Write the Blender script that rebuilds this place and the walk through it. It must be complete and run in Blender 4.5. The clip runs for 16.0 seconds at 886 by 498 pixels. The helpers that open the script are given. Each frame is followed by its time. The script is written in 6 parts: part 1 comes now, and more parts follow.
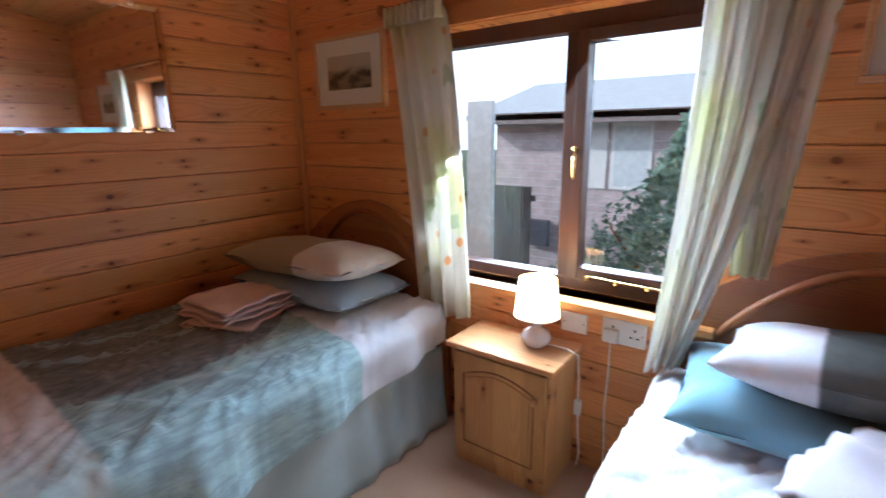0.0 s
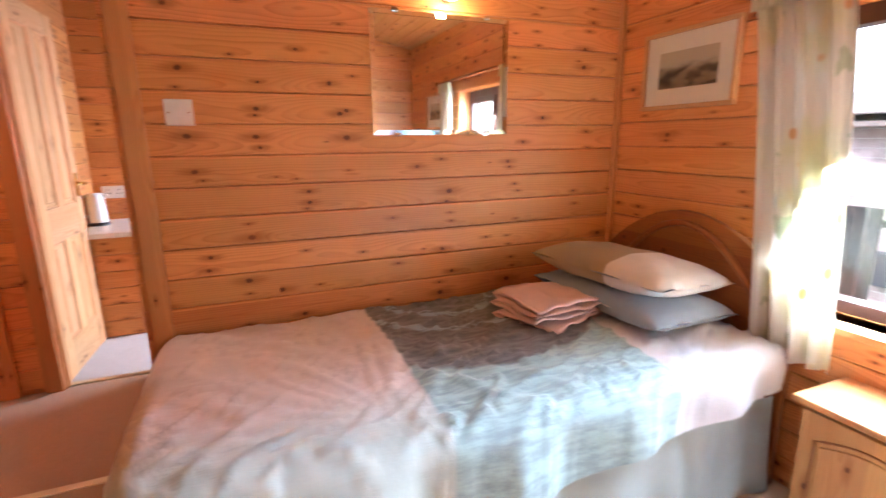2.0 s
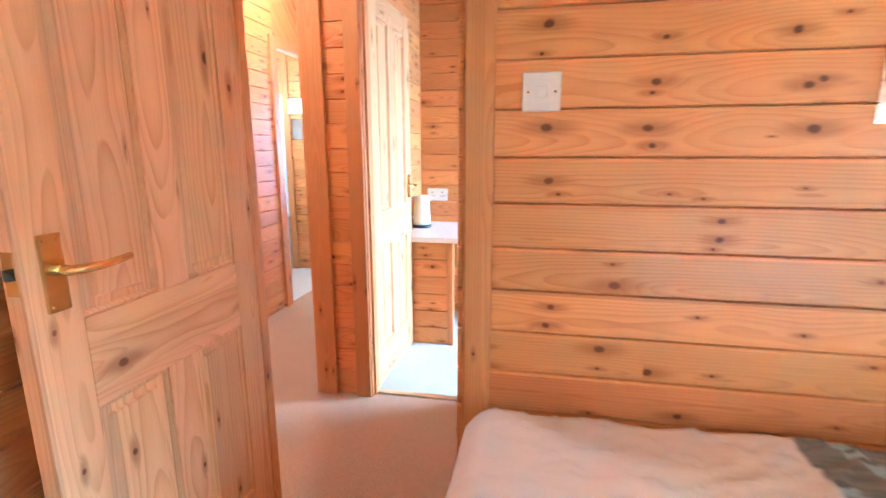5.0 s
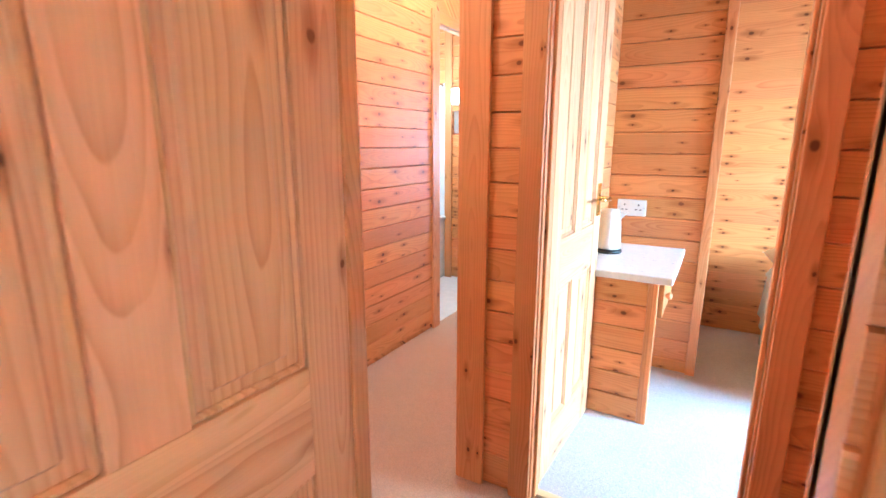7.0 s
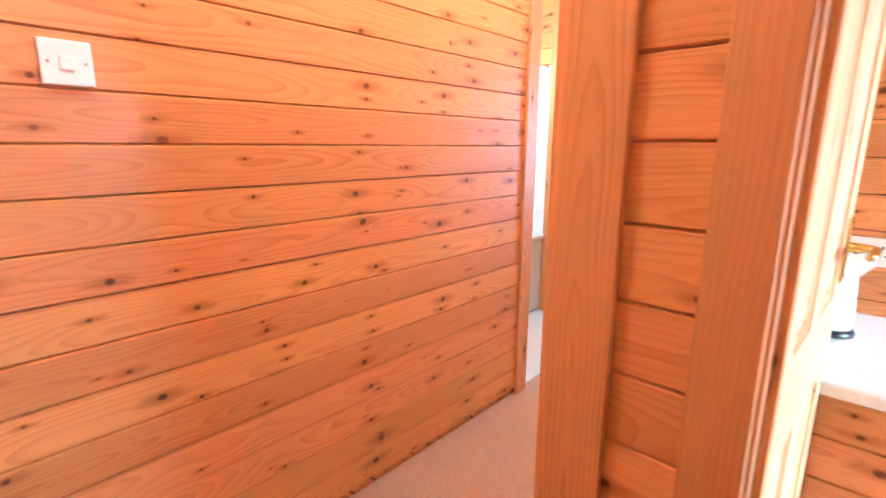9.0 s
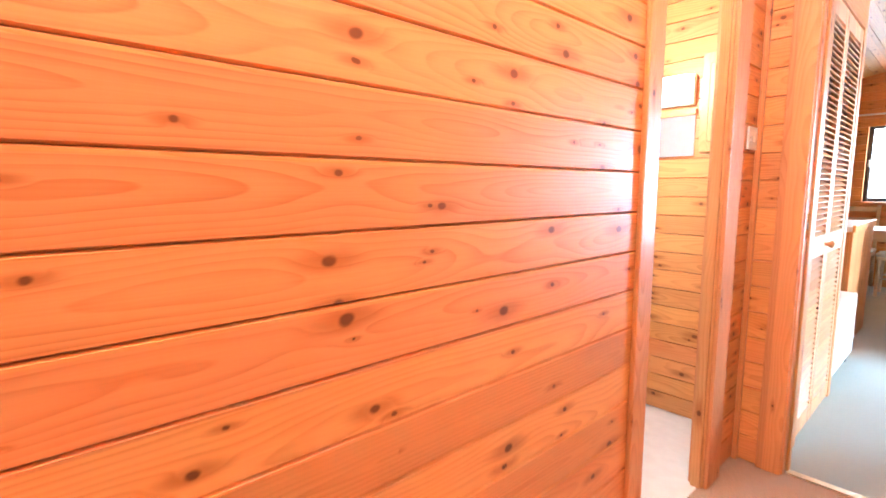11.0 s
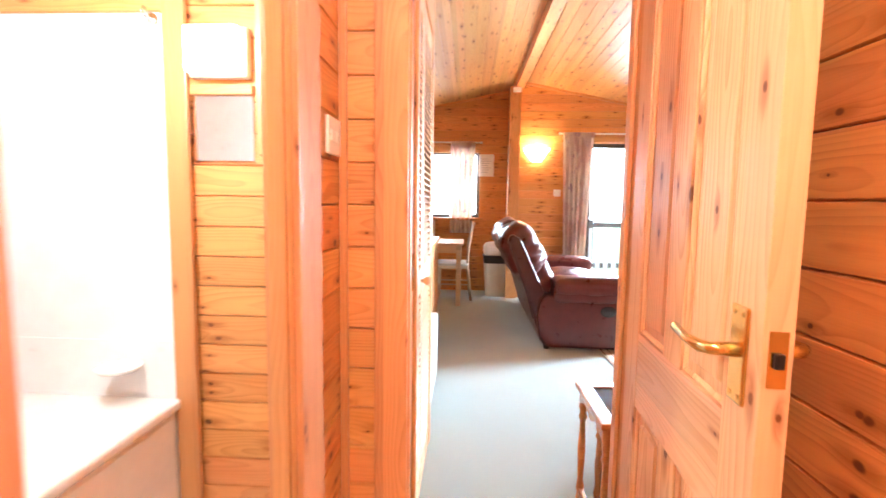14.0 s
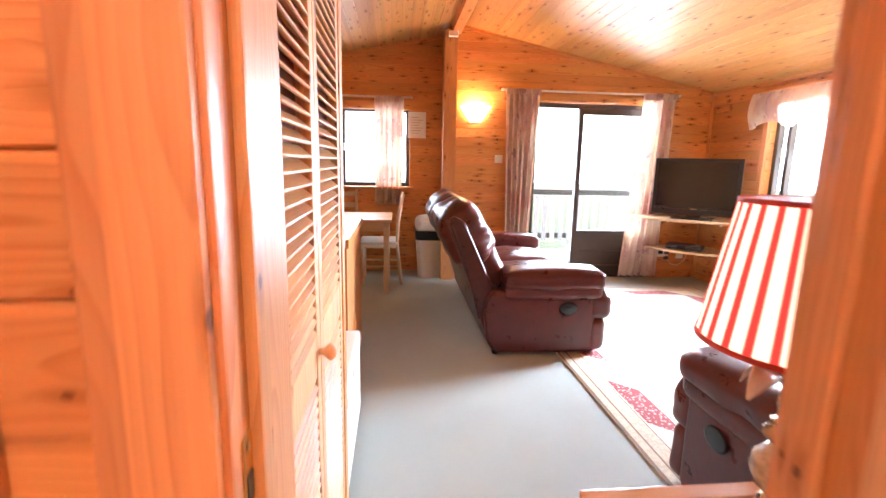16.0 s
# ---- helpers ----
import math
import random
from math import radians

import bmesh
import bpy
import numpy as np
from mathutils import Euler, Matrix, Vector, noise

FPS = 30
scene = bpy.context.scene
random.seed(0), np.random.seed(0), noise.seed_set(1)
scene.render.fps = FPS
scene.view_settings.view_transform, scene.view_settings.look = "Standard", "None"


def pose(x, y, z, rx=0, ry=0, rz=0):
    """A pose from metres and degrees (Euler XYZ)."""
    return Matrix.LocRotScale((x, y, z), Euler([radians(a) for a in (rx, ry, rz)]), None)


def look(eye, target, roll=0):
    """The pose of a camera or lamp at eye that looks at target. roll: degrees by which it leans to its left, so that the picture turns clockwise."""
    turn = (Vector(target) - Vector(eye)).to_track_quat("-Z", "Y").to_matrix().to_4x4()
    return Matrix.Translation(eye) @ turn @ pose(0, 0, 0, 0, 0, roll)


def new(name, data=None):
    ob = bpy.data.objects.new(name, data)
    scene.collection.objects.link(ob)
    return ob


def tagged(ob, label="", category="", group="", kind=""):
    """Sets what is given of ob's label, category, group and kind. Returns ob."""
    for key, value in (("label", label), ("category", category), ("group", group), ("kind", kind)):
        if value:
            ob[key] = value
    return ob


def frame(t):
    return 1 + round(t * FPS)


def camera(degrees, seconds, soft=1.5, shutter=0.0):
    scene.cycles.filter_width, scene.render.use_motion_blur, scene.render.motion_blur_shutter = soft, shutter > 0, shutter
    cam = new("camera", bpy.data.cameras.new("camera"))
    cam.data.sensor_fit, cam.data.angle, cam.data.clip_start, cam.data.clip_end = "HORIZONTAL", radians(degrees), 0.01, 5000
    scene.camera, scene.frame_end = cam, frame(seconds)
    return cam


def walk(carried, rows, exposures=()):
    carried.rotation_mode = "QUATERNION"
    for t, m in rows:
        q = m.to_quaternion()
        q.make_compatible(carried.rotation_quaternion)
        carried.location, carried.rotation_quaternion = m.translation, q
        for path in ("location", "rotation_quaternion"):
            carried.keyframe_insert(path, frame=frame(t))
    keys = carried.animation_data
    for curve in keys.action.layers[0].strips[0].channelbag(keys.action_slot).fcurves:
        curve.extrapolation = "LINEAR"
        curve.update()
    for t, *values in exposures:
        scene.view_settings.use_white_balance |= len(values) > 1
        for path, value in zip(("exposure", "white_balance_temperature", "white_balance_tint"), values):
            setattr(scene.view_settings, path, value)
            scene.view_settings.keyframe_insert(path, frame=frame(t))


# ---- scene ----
cam = camera(86.0, 16.0, soft=1.5, shutter=0.5)
PATH = [
    (0, (0.771, -0.052, 1.255), (2.321, 1.12, 0.778), -0.8),
    (0.5, (0.753, 0.004, 1.233), (2.147, 1.366, 0.785), -0.6),
    (1, (0.71, 0.063, 1.24), (1.923, 1.59, 0.796), -0.6),
    (1.5, (0.673, 0.117, 1.247), (1.673, 1.789, 0.795), -0.6),
    (2, (0.635, 0.14, 1.246), (1.375, 1.944, 0.802), -0.6),
    (2.5, (0.615, 0.16, 1.242), (1.051, 2.062, 0.807), -0.5),
    (3, (0.539, 0.212, 1.169), (0.761, 2.169, 0.821), -0.6),
    (5.5, (0.429, 1.048, 1.225), (-0.226, 2.887, 0.79), 0.1),
    (6, (0.378, 1.205, 1.23), (-0.554, 2.92, 0.799), 0.2),
    (6.5, (0.235, 1.427, 1.246), (-0.737, 3.121, 0.815), 0.0),
    (7, (0.131, 1.559, 1.239), (-0.848, 3.249, 0.809), 0.1),
    (7.5, (0.084, 1.733, 1.214), (-0.97, 3.377, 0.783), 0.1),
    (8, (0.012, 1.896, 1.197), (-1.143, 3.47, 0.766), 0.4),
    (8.5, (-0.131, 2.129, 1.196), (-1.396, 3.619, 0.771), 0.4),
    (9, (-0.264, 2.343, 1.221), (-1.59, 3.779, 0.795), 0.3),
    (11.5, (-0.995, 3.059, 1.169), (-2.475, 4.389, 0.972), 0.3),
    (12, (-1.092, 3.207, 1.182), (-2.16, 4.888, 0.991), 0.5),
    (12.5, (-1.132, 3.366, 1.184), (-1.785, 5.246, 0.994), 0.7),
    (13, (-1.143, 3.555, 1.177), (-1.571, 5.499, 0.987), 0.7),
    (13.5, (-1.146, 3.742, 1.187), (-1.432, 5.712, 0.999), 0.7),
    (14, (-1.15, 3.965, 1.216), (-1.253, 5.953, 1.024), 0.8),
    (14.5, (-1.163, 4.182, 1.214), (-1.107, 6.172, 1.022), 0.8),
    (15, (-1.15, 4.416, 1.228), (-1.071, 6.405, 1.036), 0.8),
    (15.5, (-1.131, 4.619, 1.248), (-1.004, 6.591, 0.94), 1.0),
    (16, (-1.169, 4.833, 1.314), (-0.968, 6.79, 0.956), 1.2),
]
EXPOSURES = [(0.0, -0.65, 5800, 12), (0.5, -0.75, 5800, 12), (1.0, -0.55, 6000, 12), (1.5, 0.2, 6200, 15), (2.0, 0.95, 6300, 18), (2.5, 1.4, 6300, 18), (3.0, 1.65, 5900, 10), (5.5, 1.9, 4500, -12), (6.5, 1.9, 4500, -12), (7.5, 1.88, 4700, -10), (8.5, 1.82, 5000, -6), (9.0, 1.95, 5050, -6), (11.5, 2.22, 6000, 5), (14.0, 2.3, 6200, 5), (15.0, 2.2, 6500, 11), (15.5, 2.08, 6800, 16), (16.0, 1.85, 6800, 17)]
walk(cam, [(t, look(eye, target, roll)) for t, eye, target, roll in PATH], EXPOSURES)
SKY = 0.15
LAMP_GLOW = 5.0
SHADE_GLOW = 0.6
OVERCAST = 2.2

# ---- light ----
world = bpy.data.worlds.new("world")
scene.world = world
world.use_nodes = True
_wn = world.node_tree
_sky = _wn.nodes.new("ShaderNodeTexSky")
_sky.sky_type = "NISHITA"
_sky.sun_disc = False
_sky.sun_elevation = radians(27)
_sky.sun_rotation = radians(-36)
_sky.air_density = 1.6
_sky.dust_density = 4.0
_bg = _wn.nodes["Background"]
_wn.links.new(_sky.outputs[0], _bg.inputs[0])
_bg.inputs[1].default_value = SKY

_sun = new("sun", bpy.data.lights.new("sun", "SUN"))
_sun.data.energy = 5.0
_sun.data.angle = radians(4)
_sun.data.color = (1.0, 0.95, 0.88)
_sun.matrix_world = look((-16, 22, 14), (0, 0, 0))


def window_light(name, eye, target, w, h, power, color=(0.86, 0.93, 1.0), spread=180):
    ob = new(name, bpy.data.lights.new(name, "AREA"))
    ob.data.shape, ob.data.size, ob.data.size_y = "RECTANGLE", w, h
    ob.data.energy, ob.data.color = power, color
    ob.data.spread = radians(spread)
    ob.matrix_world = look(eye, target)
    return ob


def bulb(name, at, power, r=0.03, color=(1.0, 0.66, 0.36)):
    ob = new(name, bpy.data.lights.new(name, "POINT"))
    ob.data.energy, ob.data.shadow_soft_size, ob.data.color = power, r, color
    ob.location = at
    return ob


BLUE = (0.66, 0.83, 1.0)
LAMPW = (0.92, 0.96, 1.0)
HALLW = (1.0, 0.96, 0.89)
window_light("bedroom_window_light", (2.60, 0.72, 1.18), (1.94, -0.13, 0.45), 1.0, 0.92, 128, BLUE, 138)
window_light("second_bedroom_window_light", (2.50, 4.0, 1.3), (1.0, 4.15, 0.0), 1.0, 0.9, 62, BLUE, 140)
window_light("patio_light", (1.10, 10.34, 1.1), (0.9, 7.0, 0.4), 1.4, 1.9, 55, BLUE, 120)
window_light("living_east_window_light", (2.66, 8.8, 1.5), (0.0, 7.6, 0.0), 0.85, 0.9, 80, BLUE, 100)
window_light("dining_window_light", (-1.4, 10.80, 1.5), (-1.2, 7.0, 0.5), 0.75, 0.85, 15, BLUE)
bulb("bedside_bulb", (2.245, 0.645, 0.69), 14.0)
bulb("mirror_spot_bulb", (1.445, 1.985, 1.765), 2.8, 0.02)
bulb("bathroom_bulb", (-1.95, 4.82, 1.72), 10, 0.05, LAMPW)
# unseen: hall switches imply one light, the corridor one is added for brightness
bulb("hall_bulb", (-0.95, 2.60, 2.56), 16, 0.06, HALLW)
bulb("hall_bulb", (-1.05, 3.85, 2.54), 17, 0.06, HALLW)
bulb("wall_lamp_bulb", (-0.30, 10.09, 1.90), 5, 0.03)
bulb("ornate_lamp_bulb", (-0.325, 5.70, 1.10), 6, 0.03)


# ---- materials ----
def node_mat(name):
    m = bpy.data.materials.new(name)
    m.use_nodes = True
    nt = m.node_tree
    return m, nt, nt.nodes["Principled BSDF"]


def link(nt, a, b):
    nt.links.new(a, b)


def math_node(nt, op, a, b=None, c=None, clamp=False):
    n = nt.nodes.new("ShaderNodeMath")
    n.operation, n.use_clamp = op, clamp
    for k, v in enumerate((a, b, c)):
        if v is None:
            continue
        if isinstance(v, (int, float)):
            n.inputs[k].default_value = v
        else:
            link(nt, v, n.inputs[k])
    return n.outputs[0]


def mix_color(nt, fac, a, b, blend="MIX"):
    n = nt.nodes.new("ShaderNodeMix")
    n.data_type, n.blend_type = "RGBA", blend
    for sock, v in ((n.inputs[0], fac), (n.inputs[6], a), (n.inputs[7], b)):
        if isinstance(v, (int, float)):
            sock.default_value = v
        elif isinstance(v, tuple):
            sock.default_value = (*v, 1)
        else:
            link(nt, v, sock)
    return n.outputs[2]


def ramp01(nt, v, lo, hi):
    n = nt.nodes.new("ShaderNodeMapRange")
    n.interpolation_type = "SMOOTHSTEP"
    link(nt, v, n.inputs[0])
    n.inputs[1].default_value, n.inputs[2].default_value = lo, hi
    return n.outputs[0]


def noise_node(nt, vec, scale, detail=3.0, rough=0.55):
    n = nt.nodes.new("ShaderNodeTexNoise")
    link(nt, vec, n.inputs["Vector"])
    n.inputs["Scale"].default_value, n.inputs["Detail"].default_value, n.inputs["Roughness"].default_value = scale, detail, rough
    return n.outputs[0]


def scaled(nt, vec, sx, sy, sz):
    n = nt.nodes.new("ShaderNodeVectorMath")
    n.operation = "MULTIPLY"
    link(nt, vec, n.inputs[0])
    n.inputs[1].default_value = (sx, sy, sz)
    return n.outputs[0]


def bump(nt, bsdf, height, strength, dist):
    n = nt.nodes.new("ShaderNodeBump")
    n.inputs["Strength"].default_value, n.inputs["Distance"].default_value = strength, dist
    link(nt, height, n.inputs["Height"])
    link(nt, n.outputs[0], bsdf.inputs["Normal"])


def pine(name, axis="x", light=(0.70, 0.305, 0.103), dark=(0.48, 0.160, 0.043), knots=0.62, rough=0.44, coat=0.15, per_island=False, spread=0.26, stave=0.112, aligned=False, rings=120.0, knot_size=1.0):
    """Varnished knotty pine, its grain along one local axis: growth rings cut through each stave, and knots in whorls."""
    m, nt, b = node_mat(name)

    def op(kind, a, b_=None, c=None, clamp=False):
        return math_node(nt, kind, a, b_, c, clamp)

    def vec(a, b_, c):
        n = nt.nodes.new("ShaderNodeCombineXYZ")
        for sock, v in zip(n.inputs, (a, b_, c)):
            if isinstance(v, (int, float)):
                sock.default_value = v
            else:
                link(nt, v, sock)
        return n.outputs[0]

    def hash3(a, b_, c):
        n = nt.nodes.new("ShaderNodeTexWhiteNoise")
        n.noise_dimensions = "3D"
        link(nt, vec(a, b_, c), n.inputs["Vector"])
        s = nt.nodes.new("ShaderNodeSeparateColor")
        link(nt, n.outputs["Color"], s.inputs[0])
        return s.outputs[0], s.outputs[1], s.outputs[2]

    co = nt.nodes.new("ShaderNodeTexCoord").outputs["Object"]
    sep = nt.nodes.new("ShaderNodeSeparateXYZ")
    link(nt, co, sep.inputs[0])
    order = {"x": (0, 1, 2), "y": (1, 0, 2), "z": (2, 0, 1)}[axis]
    if per_island:
        rnd = nt.nodes.new("ShaderNodeNewGeometry").outputs["Random Per Island"]
    else:
        rnd = nt.nodes.new("ShaderNodeObjectInfo").outputs["Random"]
    along = sep.outputs[order[0]]
    across = op("ADD", sep.outputs[order[1]], sep.outputs[order[2]])
    row = op("FLOOR", op("DIVIDE", across, stave))
    local = op("MULTIPLY_ADD", row, -stave, across)
    seed = op("MULTIPLY", rnd, 97.0)
    s0, s1, s2 = hash3(row, seed, 3.7)
    p = vec(op("MULTIPLY_ADD", s0, 41.0, along), op("MULTIPLY_ADD", s1, 17.0, across), op("MULTIPLY", s2, 9.0))
    wander = noise_node(nt, scaled(nt, p, 3.2, 14.0, 1.0), 1.0, 2.0)
    wx = op("MULTIPLY_ADD", wander, 0.02, op("ADD", along, -0.01))
    wz = op("MULTIPLY_ADD", noise_node(nt, scaled(nt, p, 16.0, 40.0, 1.0), 1.0, 2.0), 0.008, op("ADD", local, -0.004))
    # knots: a whorl about every third of a metre, up to three knots in each
    if aligned:
        phase = op("MULTIPLY_ADD", op("FLOOR", op("MULTIPLY", rnd, 2.99)), 0.37, op("MULTIPLY", s1, 0.05))
    else:
        phase = op("MULTIPLY", s0, 7.0)
    u = op("MULTIPLY", op("ADD", wx, phase), 3.3)
    cell = op("FLOOR", u)
    fu = op("SUBTRACT", u, cell)
    core = halo = None
    for k, share in enumerate((1.0, 0.8, 0.5)):
        h0, h1, h2 = hash3(cell, op("ADD", row, k * 7.3), seed)
        c0, c1, c2 = hash3(cell, 1.3, 5.1) if aligned else hash3(cell, row, op("ADD", seed, 5.1))
        at = op("MULTIPLY_ADD", c0, 0.5, op("MULTIPLY_ADD", h2, 0.12 if k < 2 else 0.5, 0.16))
        dx = op("MULTIPLY", op("SUBTRACT", fu, at), 1 / 3.3 / 1.4)
        lane = op("MULTIPLY_ADD", h1, stave * 0.34, stave * (0.12, 0.54, 0.30)[k])
        dz = op("SUBTRACT", wz, lane)
        d = op("SQRT", op("ADD", op("MULTIPLY", dx, dx), op("MULTIPLY", dz, dz)))
        there = op("LESS_THAN", h0, knots * share)
        size = op("MULTIPLY_ADD", op("POWER", op("DIVIDE", h0, max(knots * share, 0.01)), 2.0), 0.0075 * knot_size, (0.0042, 0.0040, 0.0024)[k] * knot_size)
        ck = op("MULTIPLY", there, op("SUBTRACT", 1.0, ramp01(nt, op("DIVIDE", d, size), 0.55, 1.15)))
        long_d = op("SQRT", op("ADD", op("MULTIPLY", op("MULTIPLY", dx, dx), 0.16), op("MULTIPLY", dz, dz)))
        hk = op("MULTIPLY", there, op("SUBTRACT", 1.0, ramp01(nt, op("DIVIDE", long_d, size), 0.5, 2.6)))
        core = ck if core is None else op("MAXIMUM", core, ck)
        halo = hk if halo is None else op("MAXIMUM", halo, hk)
    # growth rings, met by the saw at a slowly changing depth
    bend = noise_node(nt, scaled(nt, p, 1.1, 2.5, 1.0), 1.0, 2.0)
    depth = op("MULTIPLY_ADD", bend, 0.17, op("MULTIPLY_ADD", s2, 0.05, -0.075))
    off = op("MULTIPLY_ADD", s1, 0.05, op("ADD", local, -stave / 2 - 0.025))
    radius = op("SQRT", op("ADD", op("MULTIPLY", off, off), op("MULTIPLY", depth, depth)))
    radius = op("MULTIPLY_ADD", halo, 0.006, op("MULTIPLY_ADD", wander, 0.012, radius))
    saw = op("FRACT", op("MULTIPLY", radius, rings))
    ring = op("MULTIPLY", op("POWER", saw, 2.4), op("SUBTRACT", 1.0, ramp01(nt, saw, 0.90, 1.0)))
    faint = ramp01(nt, noise_node(nt, scaled(nt, p, 2.0, 22.0, 1.0), 1.0, 3.0), 0.25, 0.7)
    ring = op("MULTIPLY", ring, op("MULTIPLY_ADD", faint, 0.75, 0.25))
    fib = noise_node(nt, scaled(nt, vec(op("MULTIPLY_ADD", s0, 41.0, along), sep.outputs[order[1]], sep.outputs[order[2]]), 6.0, 320.0, 320.0), 1.0, 2.0)
    tone = op("ADD", op("MULTIPLY", ring, 0.85), op("MULTIPLY", ramp01(nt, fib, 0.3, 0.75), 0.16), clamp=True)
    col = mix_color(nt, tone, light, dark)
    stain = noise_node(nt, scaled(nt, p, 0.8, 7.0, 1.0), 1.3, 3.0)
    col = mix_color(nt, op("MULTIPLY", ramp01(nt, stain, 0.50, 0.80), 0.45), col, (dark[0] * 1.02, dark[1] * 0.88, dark[2] * 0.75))
    hsv = nt.nodes.new("ShaderNodeHueSaturation")
    link(nt, col, hsv.inputs["Color"])
    link(nt, op("MULTIPLY_ADD", s2, spread, 1.0 - spread * 0.55), hsv.inputs["Value"])
    link(nt, op("MULTIPLY_ADD", s1, 0.012, 0.494), hsv.inputs["Hue"])
    if knots > 0:
        col = mix_color(nt, op("MULTIPLY", halo, 0.60), hsv.outputs[0], (0.30, 0.085, 0.018))
        col = mix_color(nt, op("MULTIPLY", core, 0.93), col, mix_color(nt, s0, (0.085, 0.022, 0.007), (0.18, 0.050, 0.013)))
    else:
        col = hsv.outputs[0]
    link(nt, col, b.inputs["Base Color"])
    link(nt, op("MULTIPLY_ADD", fib, 0.14, op("MULTIPLY_ADD", stain, 0.10, rough - 0.12)), b.inputs["Roughness"])
    b.inputs["Specular IOR Level"].default_value = 0.34
    b.inputs["Coat Weight"].default_value, b.inputs["Coat Roughness"].default_value = coat, 0.22
    bump(nt, b, op("MULTIPLY_ADD", core, 0.5, op("ADD", op("MULTIPLY", fib, 0.5), op("MULTIPLY", ring, 0.35))), 0.20, 0.0012)
    return m


def plain(name, color, rough=0.5, metal=0.0, var=0.12, scale=14.0, bumpy=0.0, bscale=90.0, coat=0.0):
    m, nt, b = node_mat(name)
    co = nt.nodes.new("ShaderNodeTexCoord").outputs["Object"]
    n1 = noise_node(nt, co, scale, 4.0)
    col = mix_color(nt, ramp01(nt, n1, 0.3, 0.75), tuple(c * (1 - var) for c in color), tuple(min(1, c * (1 + var * 0.6)) for c in color))
    link(nt, col, b.inputs["Base Color"])
    link(nt, math_node(nt, "MULTIPLY_ADD", n1, 0.14, rough - 0.07), b.inputs["Roughness"])
    b.inputs["Metallic"].default_value = metal
    b.inputs["Coat Weight"].default_value = coat
    if bumpy:
        bump(nt, b, noise_node(nt, co, bscale, 3.0), bumpy, 0.004)
    return m


def carpet(name, color):
    m, nt, b = node_mat(name)
    co = nt.nodes.new("ShaderNodeTexCoord").outputs["Object"]
    tuft = noise_node(nt, co, 260.0, 2.0)
    patch = noise_node(nt, co, 2.2, 4.0)
    col = mix_color(nt, ramp01(nt, tuft, 0.3, 0.7), tuple(c * 0.72 for c in color), tuple(min(1, c * 1.2) for c in color))
    col = mix_color(nt, math_node(nt, "MULTIPLY", ramp01(nt, patch, 0.4, 0.75), 0.3), col, tuple(c * 0.72 for c in color))
    link(nt, col, b.inputs["Base Color"])
    b.inputs["Roughness"].default_value = 0.95
    b.inputs["Sheen Weight"].default_value = 0.25
    bump(nt, b, tuft, 0.6, 0.006)
    return m


def glow(name, color, strength):
    m, nt, b = node_mat(name)
    b.inputs["Base Color"].default_value = (*color, 1)
    b.inputs["Emission Color"].default_value = (*color, 1)
    b.inputs["Emission Strength"].default_value = strength
    return m


def glass(name, tint=(0.95, 0.98, 1.0)):
    m, nt, b = node_mat(name)
    tr = nt.nodes.new("ShaderNodeBsdfTransparent")
    tr.inputs[0].default_value = (*tint, 1)
    gl = nt.nodes.new("ShaderNodeBsdfGlossy")
    gl.inputs["Roughness"].default_value = 0.02
    lw = nt.nodes.new("ShaderNodeLayerWeight")
    fac = math_node(nt, "MULTIPLY_ADD", math_node(nt, "POWER", lw.outputs["Facing"], 4.0), 0.5, 0.03)
    mx = nt.nodes.new("ShaderNodeMixShader")
    link(nt, fac, mx.inputs[0])
    link(nt, tr.outputs[0], mx.inputs[1])
    link(nt, gl.outputs[0], mx.inputs[2])
    link(nt, mx.outputs[0], nt.nodes["Material Output"].inputs[0])
    return m


def leather(name, color):
    m, nt, b = node_mat(name)
    co = nt.nodes.new("ShaderNodeTexCoord").outputs["Object"]
    vor = nt.nodes.new("ShaderNodeTexVoronoi")
    link(nt, co, vor.inputs["Vector"])
    vor.inputs["Scale"].default_value = 190.0
    cre = noise_node(nt, co, 11.0, 5.0)
    col = mix_color(nt, ramp01(nt, cre, 0.35, 0.7), tuple(c * 0.85 for c in color), tuple(c * 1.12 for c in color))
    link(nt, col, b.inputs["Base Color"])
    link(nt, math_node(nt, "MULTIPLY_ADD", cre, 0.2, 0.20), b.inputs["Roughness"])
    b.inputs["Specular IOR Level"].default_value = 0.42
    h = math_node(nt, "ADD", math_node(nt, "MULTIPLY", vor.outputs["Distance"], 0.15), math_node(nt, "MULTIPLY", cre, 1.0))
    bump(nt, b, h, 0.22, 0.012)
    return m


def cloth(name, color, var=0.15, sheen=0.2, weave=420.0):
    m, nt, b = node_mat(name)
    co = nt.nodes.new("ShaderNodeTexCoord").outputs["Object"]
    w = noise_node(nt, co, weave, 2.0)
    p = noise_node(nt, co, 5.0, 4.0)
    col = mix_color(nt, ramp01(nt, p, 0.3, 0.75), tuple(c * (1 - var) for c in color), color)
    link(nt, col, b.inputs["Base Color"])
    b.inputs["Roughness"].default_value = 0.85
    b.inputs["Sheen Weight"].default_value = sheen
    bump(nt, b, math_node(nt, "ADD", math_node(nt, "MULTIPLY", w, 0.3), p), 0.3, 0.006)
    return m


